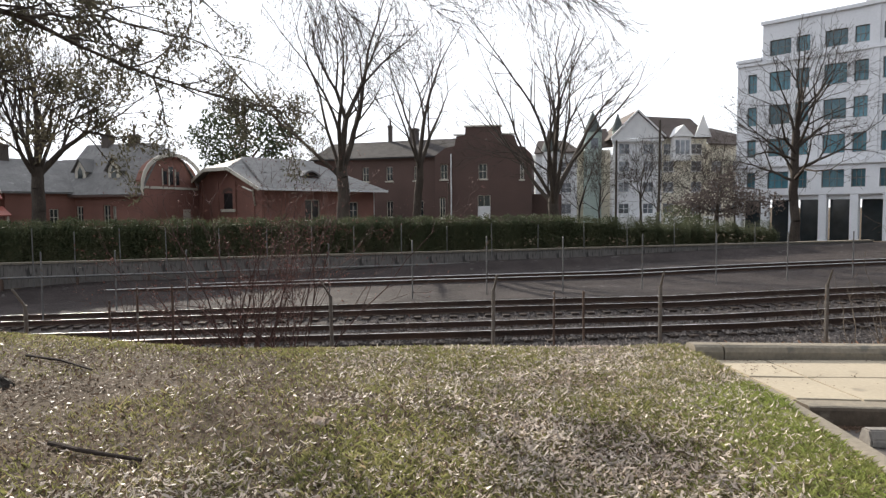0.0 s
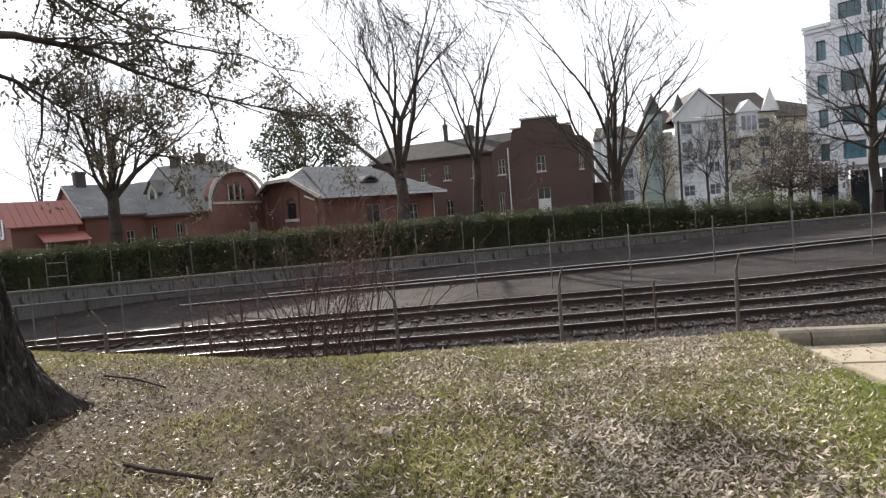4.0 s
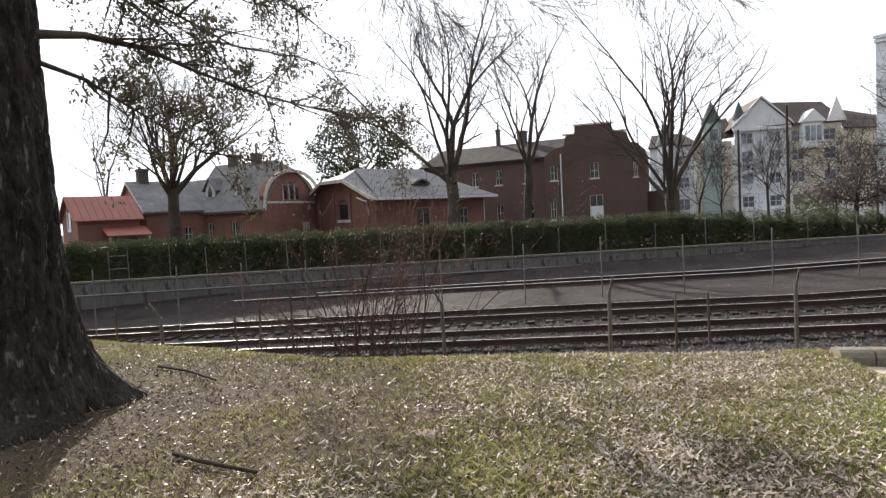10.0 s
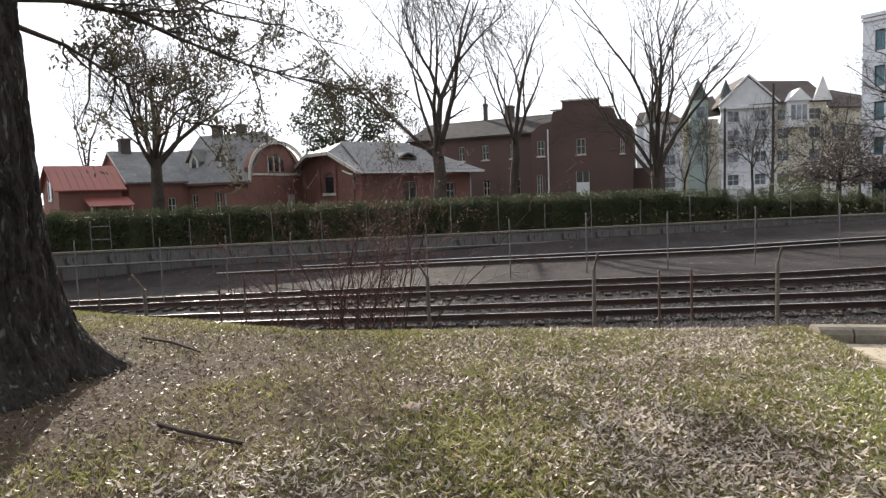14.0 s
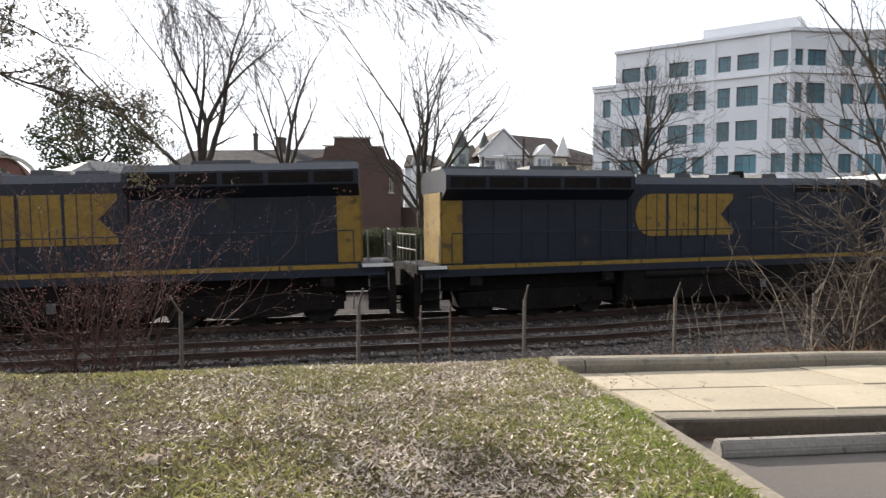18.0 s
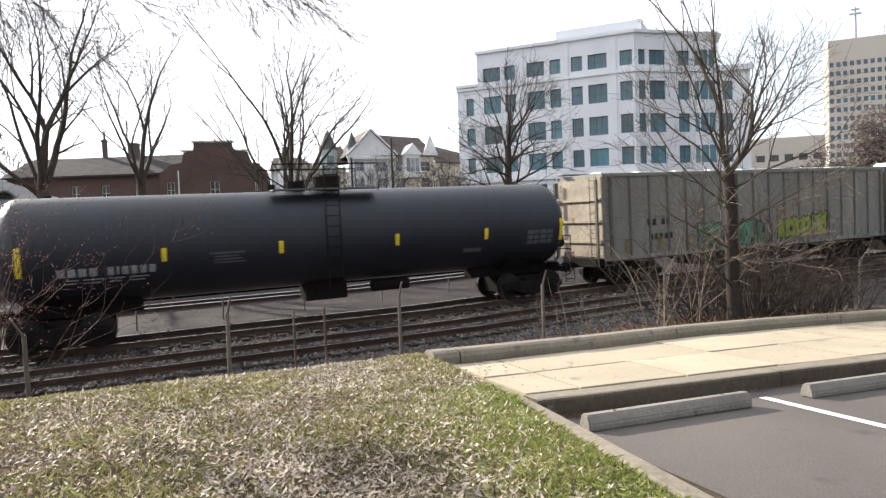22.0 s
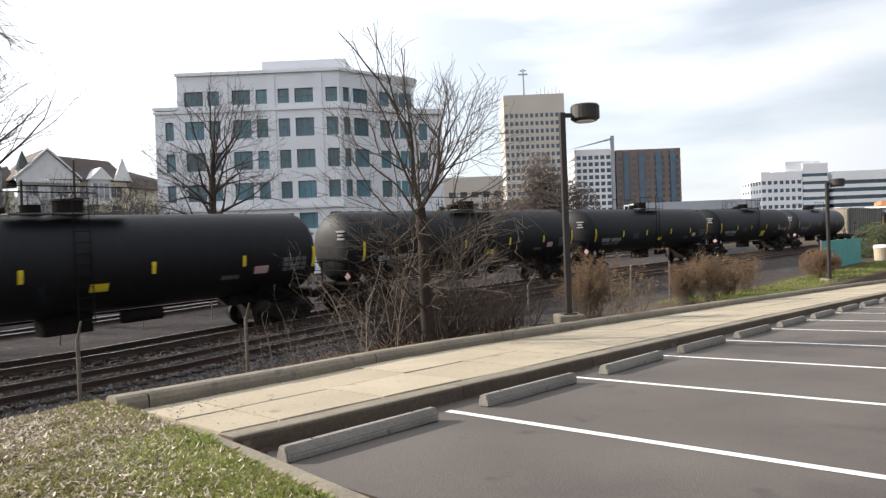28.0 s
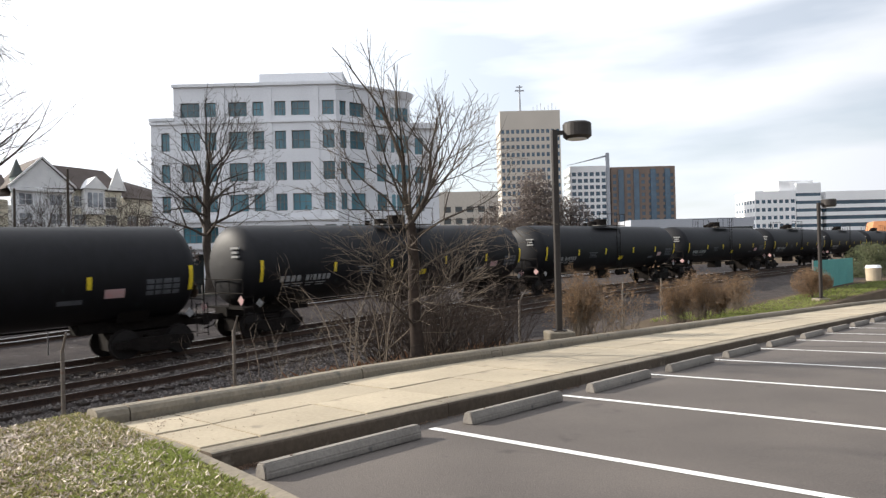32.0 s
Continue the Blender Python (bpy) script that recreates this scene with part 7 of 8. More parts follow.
# hedge behind the wall, in sections of clipped evergreens
rng = random.Random(77)
x = -31.0
while x < 23:
    w = 3.0
    y = wall_line(x + w / 2) + 1.7
    hd = thing("hedge", pose(x, y, -1.15, 0, 0, 17.7), "dark clipped evergreen hedge behind the retaining wall", "hedge", "hedge sections")
    right = step(5, 11, x)
    top = 2.2 - 0.05 * max(0, x) * right
    core = bmesh.new()
    n = 6
    for i in range(n):
        h = top - 0.35 + rng.uniform(-0.08, 0.08)
        box(core, i * w / n * 1.06 - 0.1, (i + 1) * w / n * 1.06 + 0.1, -0.55 + rng.uniform(-0.06, 0.06), 0.7, -0.2, h, 0.08)
    part("core", core, M["hedge"], hd)
    pl = []
    for _ in range(2700):
        u = rng.uniform(-0.3, w * 1.13)
        spike = top + (0.22 * noise.noise(((x + u) * 1.3, 0, 0)) + 0.1 * noise.noise(((x + u) * 5, 0, 3)) + right * 0.5 * max(0, math.sin((x + u) * 4.2)) ** 3)
        zz = spike * (rng.random() ** 0.75)
        yy = rng.choice((-0.62, -0.62, 0.1)) + rng.gauss(0, 0.12) if zz < spike - 0.25 else rng.uniform(-0.6, 0.7)
        pl.append((Vector((u, yy, zz)), Vector((0, 0, 1))))
    v, f = leaves_at(pl, rng, 0.055, 0.07, 4, 0.4)
    tagged(sheet("foliage", v, f, M["hedge"], hd), "", kind="stuff")
    x += w
pl = []
for _ in range(45):
    x = rng.uniform(2, 22)
    pl.append((Vector((x, wall_line(x) + rng.uniform(0.25, 0.7), rng.uniform(-0.85, -0.2))), Vector((0, 0, 1))))
v, f = leaves_at(pl, rng, 0.10, 0.1, 3)
tagged(sheet("pale_weeds", v, f, M["dead_stem"]), "pale dry weeds along the wall top", "weeds", kind="stuff")

# retaining wall, pipe and fences beyond the tracks
rw = thing("retaining_wall", pose(0, 0, 0), "stained low concrete retaining wall", "wall", kind="structure")
x = -34.0
rng = random.Random(8)
while x < 30:
    w = 1.9
    bm = bevelled(boxed(0, w * 1.045, 0, 0.35, -1.7, rng.uniform(-0.01, 0.01)), 0.015, 1)
    p = part("panel", bm, M["wall_conc"], rw)
    p.matrix_basis = pose(x, wall_line(x), -0.97, 0, 0, 17.74)
    cp = part("coping", boxed(0, w * 1.048, -0.06, 0.42, 0.0, 0.09), M["kerb"], rw)
    cp.matrix_basis = pose(x, wall_line(x), -0.958, 0, 0, 17.74)
    x += w
pipe = thing("pipe_run", pose(0, 0, 0), "pale pipe on short brackets along the wall foot", "pipe")
x = -34.0
while x < 30:
    part("pipe", rod(bmesh.new(), (x, wall_line(x) - 0.45, -1.56), (x + 3.0, wall_line(x + 3.0) - 0.45, -1.56), 0.055, n=8), M["steel"], pipe)
    part("bracket", boxed(x + 1.4, x + 1.5, wall_line(x + 1.45) - 0.5, wall_line(x + 1.45) - 0.40, -2.6, -1.6), M["rust_steel"], pipe)
    x += 3.0


def fence(label, posts, r, material, top_wire=None):
    fe = thing("fence", pose(0, 0, 0), label, "fence", "trackside fences")
    for x, y, z0, z1, lx, ly in posts:
        p = part("post", rod(bmesh.new(), (x, y, z0), (x + lx * 0.2, y, z1), r, r, 8), material, fe)
        if ly:
            part("arm", rod(bmesh.new(), (x + lx * 0.2, y, z1 - 0.02), (x + lx * 0.2 + lx, y + ly, z1 + 0.30), r * 0.7, r * 0.5, 6), material, p)
        else:
            part("cap", rod(bmesh.new(), (x + lx * 0.2, y, z1), (x + lx * 0.2, y, z1 + 0.04), r * 1.15, r * 0.6, 8), material, p)
    return fe


rng = random.Random(14)
mid = []
for x, top in ((-20.5, 0.2), (-17.3, 0.15), (-14.23, 0.1), (-11.85, 0.1), (-9.45, 0.1), (-4.4, 0.25), (-1.25, 0.3), (1.7, 0.42), (4.87, 0.35), (8.32, 0.42), (11.7, 0.4), (15.1, 0.4), (18.4, 0.4)):
    mid.append((x, 26.6 + 0.2 * x, -2.6, top, rng.uniform(-0.08, 0.08), 0))
fence("grey steel fence posts between the tracks", mid, 0.028, M["steel"])
farp = [(x, wall_line(x) - 0.25, -2.6, 0.5 + rng.uniform(0, 0.25), rng.uniform(-0.25, 0.1), 0) for x in (-22.2, -21.3, -19.4, -17.7, -15.8, -13.8, -11.4, -9.2, -7.0, -4.84, -2.33, 0.2, 2.8, 5.56, 8.5, 11.35, 14.6, 17.6, 20.6)]
fence("thin pale fence posts before the hedge", farp, 0.024, M["steel"])
ff = thing("gate", pose(0, 0, 0), "pale steel gate frame before the hedge", "gate")
for z in (-0.3, 0.35):
    part("rail", rod(bmesh.new(), (-22.2, wall_line(-22.2) - 0.25, z), (-21.3, wall_line(-21.3) - 0.25, z), 0.025, n=6), M["steel"], ff)
near = []
for x, z, lx, ly in ((-7.4, -0.08, -0.14, -0.12), (-2.13, -0.04, -0.16, -0.1), (0.88, 0.06, 0.06, -0.16), (4.02, 0.10, 0.0, -0.2), (7.15, 0.12, -0.02, -0.2), (10.25, 0.15, 0.22, -0.06), (13.4, 0.1, 0.2, -0.1), (16.5, 0.1, 0.2, -0.1), (19.6, 0.1, 0.2, 0.05), (22.7, 0.05, 0.22, 0.1), (25.8, 0.05, 0.2, 0.1)):
    near.append((x, 12.53 - (0.14 * (-2.1 - x) if x < -2.1 else 0), ground_z(x, 12.5) - 0.3, z, lx, ly))
fence("weathered grey steel fence posts with bent wire arms", near, 0.036, M["post_steel"])
thin = [(x, 12.55, ground_z(x, 12.5) - 0.2, z, rng.uniform(-0.1, 0.1), 0) for x, z in ((-6.3, -0.15), (-5.8, 0.1), (-5.12, 0.15), (2.03, -0.03), (2.6, -0.02), (-8.9, 0.0))]
fence("thin dark steel stakes in the fence line", thin, 0.022, M["rust_steel"])


def shrub(base, label, seed, stems, height, lean, r, mat_name, cfg, leaf=None, spread=0.3, category="shrub"):
    """A many-stemmed bare shrub."""
    rng = random.Random(seed)
    sh = thing("shrub", pose(*base), label, category)
    out = {0: [], 1: [], 2: [], 3: [], "tips": []}
    for i in range(stems):
        a = rng.uniform(0, 6.28)
        t = radians(rng.uniform(*lean))
        nd = Vector((math.sin(t) * math.cos(a), math.sin(t) * math.sin(a), math.cos(t)))
        grow(out, rng, Vector((rng.uniform(-spread, spread), rng.uniform(-spread, spread) * 0.6, -0.1)), nd, height * rng.uniform(0.6, 1.1), r * rng.uniform(0.7, 1.2), 1, cfg)
    v, f = tubes(out[1] + out[2], 4)
    tagged(sheet("brushwood", v, f, M[mat_name], sh), kind="stuff")
    v, f = tubes(out[3], 3)
    tagged(sheet("twiggery", v, f, M[mat_name], sh), kind="stuff")
    if leaf:
        v, f = leaves_at([t for t in out["tips"] if rng.random() < leaf[4]], rng, *leaf[1:4])
        tagged(sheet("bud_cover", v, f, M[leaf[0]], sh), "", kind="stuff")
    return sh


SHRUB = dict(levels=3, kids=(1, 1, 1), odds=(0.9, 0.75, 0.7), angle=((20, 40), (20, 50), (20, 60)), ratio=((0.5, 0.7), (0.35, 0.6), (0.35, 0.6)), wob=0.12, up=0.05, thin=0.004)
RED = dict(SHRUB, kids=(1, 2, 2), odds=(0.9, 0.8, 0.75), wob=0.12, up=0.035)
for i, (x, y, n, h, lean) in enumerate(((-4.3, 12.9, 7, 3.1, (10, 50)), (-3.6, 13.0, 10, 3.9, (3, 38)), (-2.9, 13.0, 9, 3.6, (8, 50)))):
    shrub((x, y, ground_z(x, y)), "bare reddish shrub growing through the fence", 81 + i, n, h, lean, 0.021, "red_twig", RED, ("berry", 0.020, 0.07, 4, 0.75), 0.5)
shrub((-5.4, 12.8, ground_z(-5.4, 12.8)), "thin bare shrub beside the fence", 84, 6, 2.2, (4, 26), 0.014, "red_twig", SHRUB, None, 0.3)
ARCH = dict(SHRUB, wob=0.14, up=-0.02)
shrub((7.6, 12.0, ground_z(7.6, 12.0)), "pale arching canes hanging on the fence", 84, 14, 1.9, (8, 55), 0.011, "pale_twig", ARCH, None, 0.7)
shrub((9.0, 10.5, ground_z(9.0, 10.5)), "pale arching shoots round the tree foot", 85, 15, 2.5, (10, 60), 0.017, "pale_twig", ARCH, None, 0.5)
shrub((10.6, 10.6, ground_z(10.6, 10.6)), "tangled pale shoots beside the tree", 86, 67, 2.5, (10, 65), 0.017, "brush", ARCH, None, 0.7)
shrub((12.3, 11.2, ground_z(12.3, 11.2)), "dark tangled brushwood beside the lamp", 87, 83, 2.2, (8, 65), 0.015, "brush", SHRUB, None, 1.0)
shrub((11.6, 12.4, ground_z(11.6, 12.4)), "dark tangled brushwood on the bank", 88, 83, 2.4, (8, 60), 0.016, "brush", SHRUB, None, 1.1)
shrub((14.0, 11.6, ground_z(14.0, 11.6)), "dark brushwood behind the lamp", 89, 72, 2.0, (8, 60), 0.014, "brush", SHRUB, None, 1.0)
for i, x in enumerate((17.8, 19.4, 26.5, 29.5)):
    shrub((x, 11.0, ground_z(x, 11.0)), "dry brown brushwood along the fence", 90 + i, 26, 1.6, (8, 50), 0.012, "pale_twig", SHRUB, ("brown_bush", 0.035, 0.08, 4, 0.8), 0.9)

# the bare tree behind the walk
def kerb_tree():
    rng = random.Random(6)
    tr = thing("tree", pose(9.77, 10.0, ground_z(9.77, 10.0)), "pale bare tree growing behind the walk", "tree", "bare trees")
    cfg = {"depth": 4, "seg": 0.16, "wob": 0.07, "up": 0.02, "lat": 0.42, "from": 6, "side": (25, 58), "twig": 0.36, "main": (3, 14), "split": (20, 42), "thin": 0.0042, "thick": 0.016}
    pts = [(0, 0, -0.3), (0.02, 0, 0.4), (-0.03, 0, 1.3), (-0.02, 0, 2.2), (-0.07, 0, 2.9)]
    rr = (0.17, 0.135, 0.12, 0.11, 0.10)
    v, f = tubes([(Vector(a), Vector(b), ra, rb) for a, b, ra, rb in zip(pts, pts[1:], rr, rr[1:])], 12)
    sheet("trunk", v, f, M["brush"], tr, True)
    fine = []
    top = Vector(pts[-1])
    limbs = [(top, (-0.30, 0.1, 1), 1.0, 0.06), (top, (0.66, -0.3, 1), 1.0, 0.058), (top, (0.1, 0.5, 1), 0.8, 0.035), (top - Vector((0, 0, 0.2)), (-0.75, 0.3, 0.75), 0.8, 0.03), (top - Vector((0, 0, 0.3)), (0.95, -0.5, 0.6), 0.78, 0.03), (top, (-0.75, -0.2, 1), 0.85, 0.034), (top, (0.3, -0.5, 1), 0.85, 0.032), (top, (1.0, -0.4, 1), 0.8, 0.03)]
    for z, d, ln in ((1.5, (-0.9, 0, 0.35), 0.66), (1.9, (0.8, -0.5, 0.5), 0.62), (2.3, (-0.8, 0.5, 0.6), 0.72), (1.2, (0.5, -0.6, 0.35), 0.5), (2.0, (-0.6, -0.6, 0.5), 0.6), (0.8, (-0.8, -0.3, 0.5), 0.5), (0.9, (0.9, 0, 0.5), 0.5)):
        limbs.append((Vector((0, 0, z)), d, ln, 0.026))
    for start, d, ln, r in limbs:
        one = {1: [], 2: [], 3: [], "tips": []}
        fork(one, rng, start, d, r, ln, 4, cfg)
        v, f = tubes(one[1], 6)
        v2, f2 = tubes(one[2], 4)
        k = len(v)
        sheet("limb", v + v2, f + [tuple(q + k for q in w) for w in f2], M["limb"], tr, True)
        fine += one[3]
    v, f = tubes(fine, 3)
    tagged(sheet("crown", v, f, M["pale_twig"], tr), "pale fine twigs", kind="stuff")


kerb_tree()


# the old oak on the lawn, with its drooping leafy boughs
def old_oak():
    rng = random.Random(2)
    ox, oy = -5.2, 5.55
    oak = thing("oak_tree", pose(ox, oy, lawn_z(ox, oy)), "old oak with deeply furrowed bark and flared roots", "tree")
    vs, fs = [], []
    n, rows = 220, 190
    for j in range(rows + 1):
        z = -0.15 + 8.6 * (j / rows) ** 1.45
        for i in range(n):
            a = 6.28318 * i / n
            flare = 0.48 * math.exp(-max(z, 0) / 0.42) * (0.62 + 0.38 * math.cos(4 * a - 3.4) + 0.22 * math.cos(7 * a + 1))
            r = 0.60 - 0.012 * z + 0.12 * math.exp(-max(z, 0) / 1.2) + max(flare, -0.05)
            q = Vector((math.cos(a) * 0.7, math.sin(a) * 0.7, z * 0.26))
            q += 0.05 * Vector((noise.noise(q * 5), noise.noise(q * 5 + Vector((9, 0, 0))), 0))
            ridge = abs(noise.noise(q * 9.0)) * 1.5 + 0.4 * abs(noise.noise(q * 21.0))
            r += 0.115 * min(ridge, 0.62) - 0.045 + 0.010 * noise.noise(Vector((q.x * 40, q.y * 40, z * 14)))
            vs.append((r * math.cos(a), r * math.sin(a), z))
    for j in range(rows):
        for i in range(n):
            k = (i + 1) % n
            fs.append((j * n + i, j * n + k, (j + 1) * n + k, (j + 1) * n + i))
    sheet("trunk", vs, fs, M["bark"], oak, True, "furrowed dark bark with pale lichen")
    out = {0: [], 1: [], 2: [], 3: [], "tips": []}
    cfg = dict(levels=3, kids=(1, 2, 2), odds=(1, 0.85, 0.8), angle=((20, 40), (25, 70), (25, 70)), ratio=((0.5, 0.7), (0.5, 0.9), (0.5, 0.8)), wob=0.13, up=-0.015, thin=0.005)

    def bough(pts, r0, r1, side=1.0, odds=0.95):
        pts = [Vector(p) - Vector((ox, oy, lawn_z(ox, oy))) for p in pts]
        m = len(pts) - 1
        for i in range(m):
            for s in range(3):
                a, b = pts[i].lerp(pts[i + 1], s / 3), pts[i].lerp(pts[i + 1], (s + 1) / 3)
                fa, fb = (i + s / 3) / m, (i + (s + 1) / 3) / m
                out[1].append((a, b, r1 + (r0 - r1) * (1 - fa) ** 1.8, r1 + (r0 - r1) * (1 - fb) ** 1.8))
                d = (b - a).normalized()
                for _ in range(2):
                    if fa > 0.12 and rng.random() < odds:
                        ax = d.orthogonal().normalized()
                        ax.rotate(Matrix.Rotation(rng.uniform(0, 6.28), 3, d))
                        ang = radians(rng.uniform(25, 65))
                        grow(out, rng, b, d * math.cos(ang) + ax * math.sin(ang), side * rng.uniform(0.5, 1.1), 0.016, 2, cfg)
        grow(out, rng, pts[-1], pts[-1] - pts[-2], side, r1, 2, cfg)
    bough([(-4.75, 5.75, 3.45), (-4.7, 6.5, 3.62), (-4.45, 7.2, 3.62), (-4.32, 8.0, 3.52), (-3.95, 9.2, 3.38), (-3.2, 10.0, 3.2), (-2.6, 10.4, 3.0)], 0.05, 0.010, 0.9)
    bough([(-4.8, 5.75, 3.25), (-4.96, 6.8, 3.25), (-4.95, 7.4, 3.1), (-4.88, 8.0, 2.92), (-4.7, 8.8, 2.6)], 0.03, 0.009, 0.9)
    bough([(-4.8, 6.0, 4.3), (-4.9, 7.0, 4.5), (-4.8, 8.0, 4.4), (-4.5, 9.0, 4.2)], 0.05, 0.015, 1.2)
    bough([(-4.8, 6.0, 4.1), (-4.5, 7.0, 4.9), (-4.0, 8.2, 4.9), (-3.5, 9.4, 4.6)], 0.045, 0.012, 1.1, 0.9)
    bough([(-5.0, 6.0, 4.6), (-5.4, 7.4, 4.9), (-5.6, 8.6, 4.7), (-5.4, 9.8, 4.3)], 0.045, 0.012, 1.2)
    bough([(-4.6, 6.2, 5.0), (-4.6, 7.6, 5.4), (-4.4, 9.0, 5.2)], 0.04, 0.012, 1.2)
    twigs = [(a.lerp(b, 0.5), b - a) for a, b, _, _ in out[2] + out[3]] + out["tips"]
    thick_at = [t for t in twigs if noise.noise(t[0] * 1.5 + Vector((3, 1, 0))) > -0.02 - 0.35 * (t[0].y > 3.6 and t[0].z < 3.9) and rng.random() < 0.75]
    v, f = leaves_at(thick_at, rng, 0.036, 0.065, 9, 0.36)
    tagged(sheet("foliage", v, f, M["oak_leaf"], oak), "withered olive brown oak leaves", kind="stuff")
    # bare boughs that hang in high above the lawn, sweeping down to the right
    sweep = {"depth": 2, "seg": 0.16, "wob": 0.09, "up": -0.012, "lat": 0.42, "from": 4, "side": (12, 40), "twig": 0.34, "main": (3, 12), "split": (12, 30), "thin": 0.0032, "thick": 0.02}
    base = Vector((ox, oy, lawn_z(ox, oy)))

    def hanging(pts, r0, r1, first, fans):
        pts = [Vector(p) - base for p in pts]
        m = len(pts) - 1
        for i in range(m):
            prev = pts[i]
            for k in range(4):
                q = pts[i].lerp(pts[i + 1], (k + 1) / 4) + Vector((rng.gauss(0, 0.03), rng.gauss(0, 0.03), rng.gauss(0, 0.03)))
                fa = (i + k / 4) / m
                rr = r0 + (r1 - r0) * fa
                out[1].append((prev, q, rr, r0 + (r1 - r0) * (fa + 0.25 / m)))
                if fa > first:
                    for _ in range(fans):
                        if rng.random() < 0.8:
                            fork(out, rng, q, turned(rng, (q - prev).normalized(), (8, 34)), max(0.005, rr * 0.35), rng.uniform(0.26, 0.55), 2, sweep)
                prev = q
        fork(out, rng, prev, pts[-1] - pts[-2], r1, 0.35, 2, sweep)
    hanging([(-4.45, 7.2, 3.62), (-4.1, 8.5, 3.95), (-3.6, 9.6, 4.0), (-2.9, 10.6, 3.85)], 0.02, 0.006, 0.95, 1)
    hanging([(-5.1, 5.6, 8.40), (-3.6, 7.4, 7.40), (-2.6, 8.5, 5.85), (-2.05, 9.0, 5.05), (-1.45, 9.1, 4.40), (-1.05, 9.2, 4.00)], 0.030, 0.004, 0.5, 2)
    hanging([(-3.6, 7.4, 7.40), (-2.2, 8.4, 6.15), (-1.4, 8.9, 5.40), (-0.85, 9.0, 4.80), (-0.35, 9.1, 4.40)], 0.018, 0.004, 0.4, 2)
    hanging([(-2.6, 8.5, 5.85), (-2.3, 8.8, 5.35), (-1.95, 9.0, 4.65), (-1.7, 9.1, 4.15)], 0.012, 0.004, 0.2, 2)
    hanging([(-5.1, 5.6, 8.60), (-2.4, 7.2, 8.00), (-0.8, 8.4, 6.05), (0.1, 8.8, 5.40), (1.0, 9.0, 5.00), (1.8, 9.1, 4.40)], 0.032, 0.004, 0.5, 2)
    hanging([(-2.4, 7.2, 8.00), (-0.3, 8.3, 6.35), (0.6, 8.8, 5.45), (1.15, 9.0, 5.20), (1.6, 9.1, 4.90)], 0.018, 0.004, 0.4, 2)
    hanging([(-0.8, 8.4, 6.05), (-0.4, 8.8, 5.25), (0.2, 9.0, 5.05), (0.8, 9.1, 4.75)], 0.014, 0.004, 0.2, 2)
    v, f = tubes(out[1], 7)
    tagged(sheet("limb_work", v, f, M["limb"], oak, True), "long drooping boughs", kind="stuff")
    v, f = tubes(out[2], 4)
    v2, f2 = tubes(out[3], 3)
    k = len(v)
    tagged(sheet("crown", v + v2, f + [tuple(i + k for i in q) for q in f2], M["limb"], oak), kind="stuff")


old_oak()

# clipped brown bushes behind the walk
for i, (x, y, w, h) in enumerate(((15.75, 10.0, 0.34, 1.55), (22.6, 10.4, 0.34, 1.2), (24.6, 10.5, 0.40, 1.3), (27.4, 10.9, 0.3, 0.95), (31.5, 11.8, 0.36, 1.3))):
    z = ground_z(x, y)
    shrub((x, y, z), "dry brown vase-shaped bush behind the walk", 100 + i, 90, h, (2, 24), 0.008, "pale_twig", dict(SHRUB, levels=2, wob=0.05, up=0.07), ("brown_bush", 0.018, 0.045, 40, 1.0), w, "bush")
for x, y, k in ((40.4, 11.0, 1.0), (44.2, 11.6, 0.7)):
    leafy_mass("clipped_bush", "dark brown clipped bush on the grass strip", (x, y, ground_z(x, y)), [(0, 0, 0.95 * k, 1.05 * k, 0.8 * k), (0.5 * k, 0, 0.8 * k, 0.9 * k, 0.7 * k), (-0.4 * k, 0.1, 0.8 * k, 0.85 * k, 0.7 * k)], "brown_bush", 0.035, int(12000 * k), int(x), (0.05, 0.4), "bush", "clipped bushes")
leafy_mass("green_bush", "large dull green bush at the end of the lot", (65.0, 13.2, -1.9), [(0, 0, 1.7, 2.1, 1.9), (2.0, -0.6, 1.4, 1.9, 1.6), (-1.6, 0.6, 1.1, 1.5, 1.3), (0.6, 0, 2.7, 1.4, 0.9)], "hedge", 0.07, 15000, 7, (0.1, 0.8), "bush")

# ---- lamps, bin and green screen ----
def lot_lamp(base):
    la = thing("lamp_post", pose(*base), "dark bronze lamp post with a drum head", "lamp post", "lot lamps")
    part("footing", bevelled(boxed(-0.32, 0.32, -0.32, 0.32, -0.6, 0.17), 0.03, 1), M["kerb"], la, "concrete footing")
    part("base_plate", boxed(-0.16, 0.16, -0.16, 0.16, 0.17, 0.2), M["bronze"], la)
    part("pole", bevelled(boxed(-0.07, 0.07, -0.07, 0.07, 0.2, 5.1), 0.012, 1), M["bronze"], la, "square dark pole")
    part("arm", boxed(-0.04, 0.34, -0.04, 0.04, 4.98, 5.08), M["bronze"], la)
    hd = bmesh.new()
    rod(hd, (0.58, 0, 4.94), (0.58, 0, 5.24), 0.35, 0.35, 24)
    rod(hd, (0.58, 0, 4.88), (0.58, 0, 4.94), 0.28, 0.35, 24)
    rod(hd, (0.58, 0, 5.24), (0.58, 0, 5.28), 0.35, 0.31, 24)
    h = part("lamp_head", hd, M["bronze"], la, "dark drum lamp head")
    part("lens", rod(bmesh.new(), (0.58, 0, 4.865), (0.58, 0, 4.88), 0.24, n=20), M["far_white"], h)
    return la


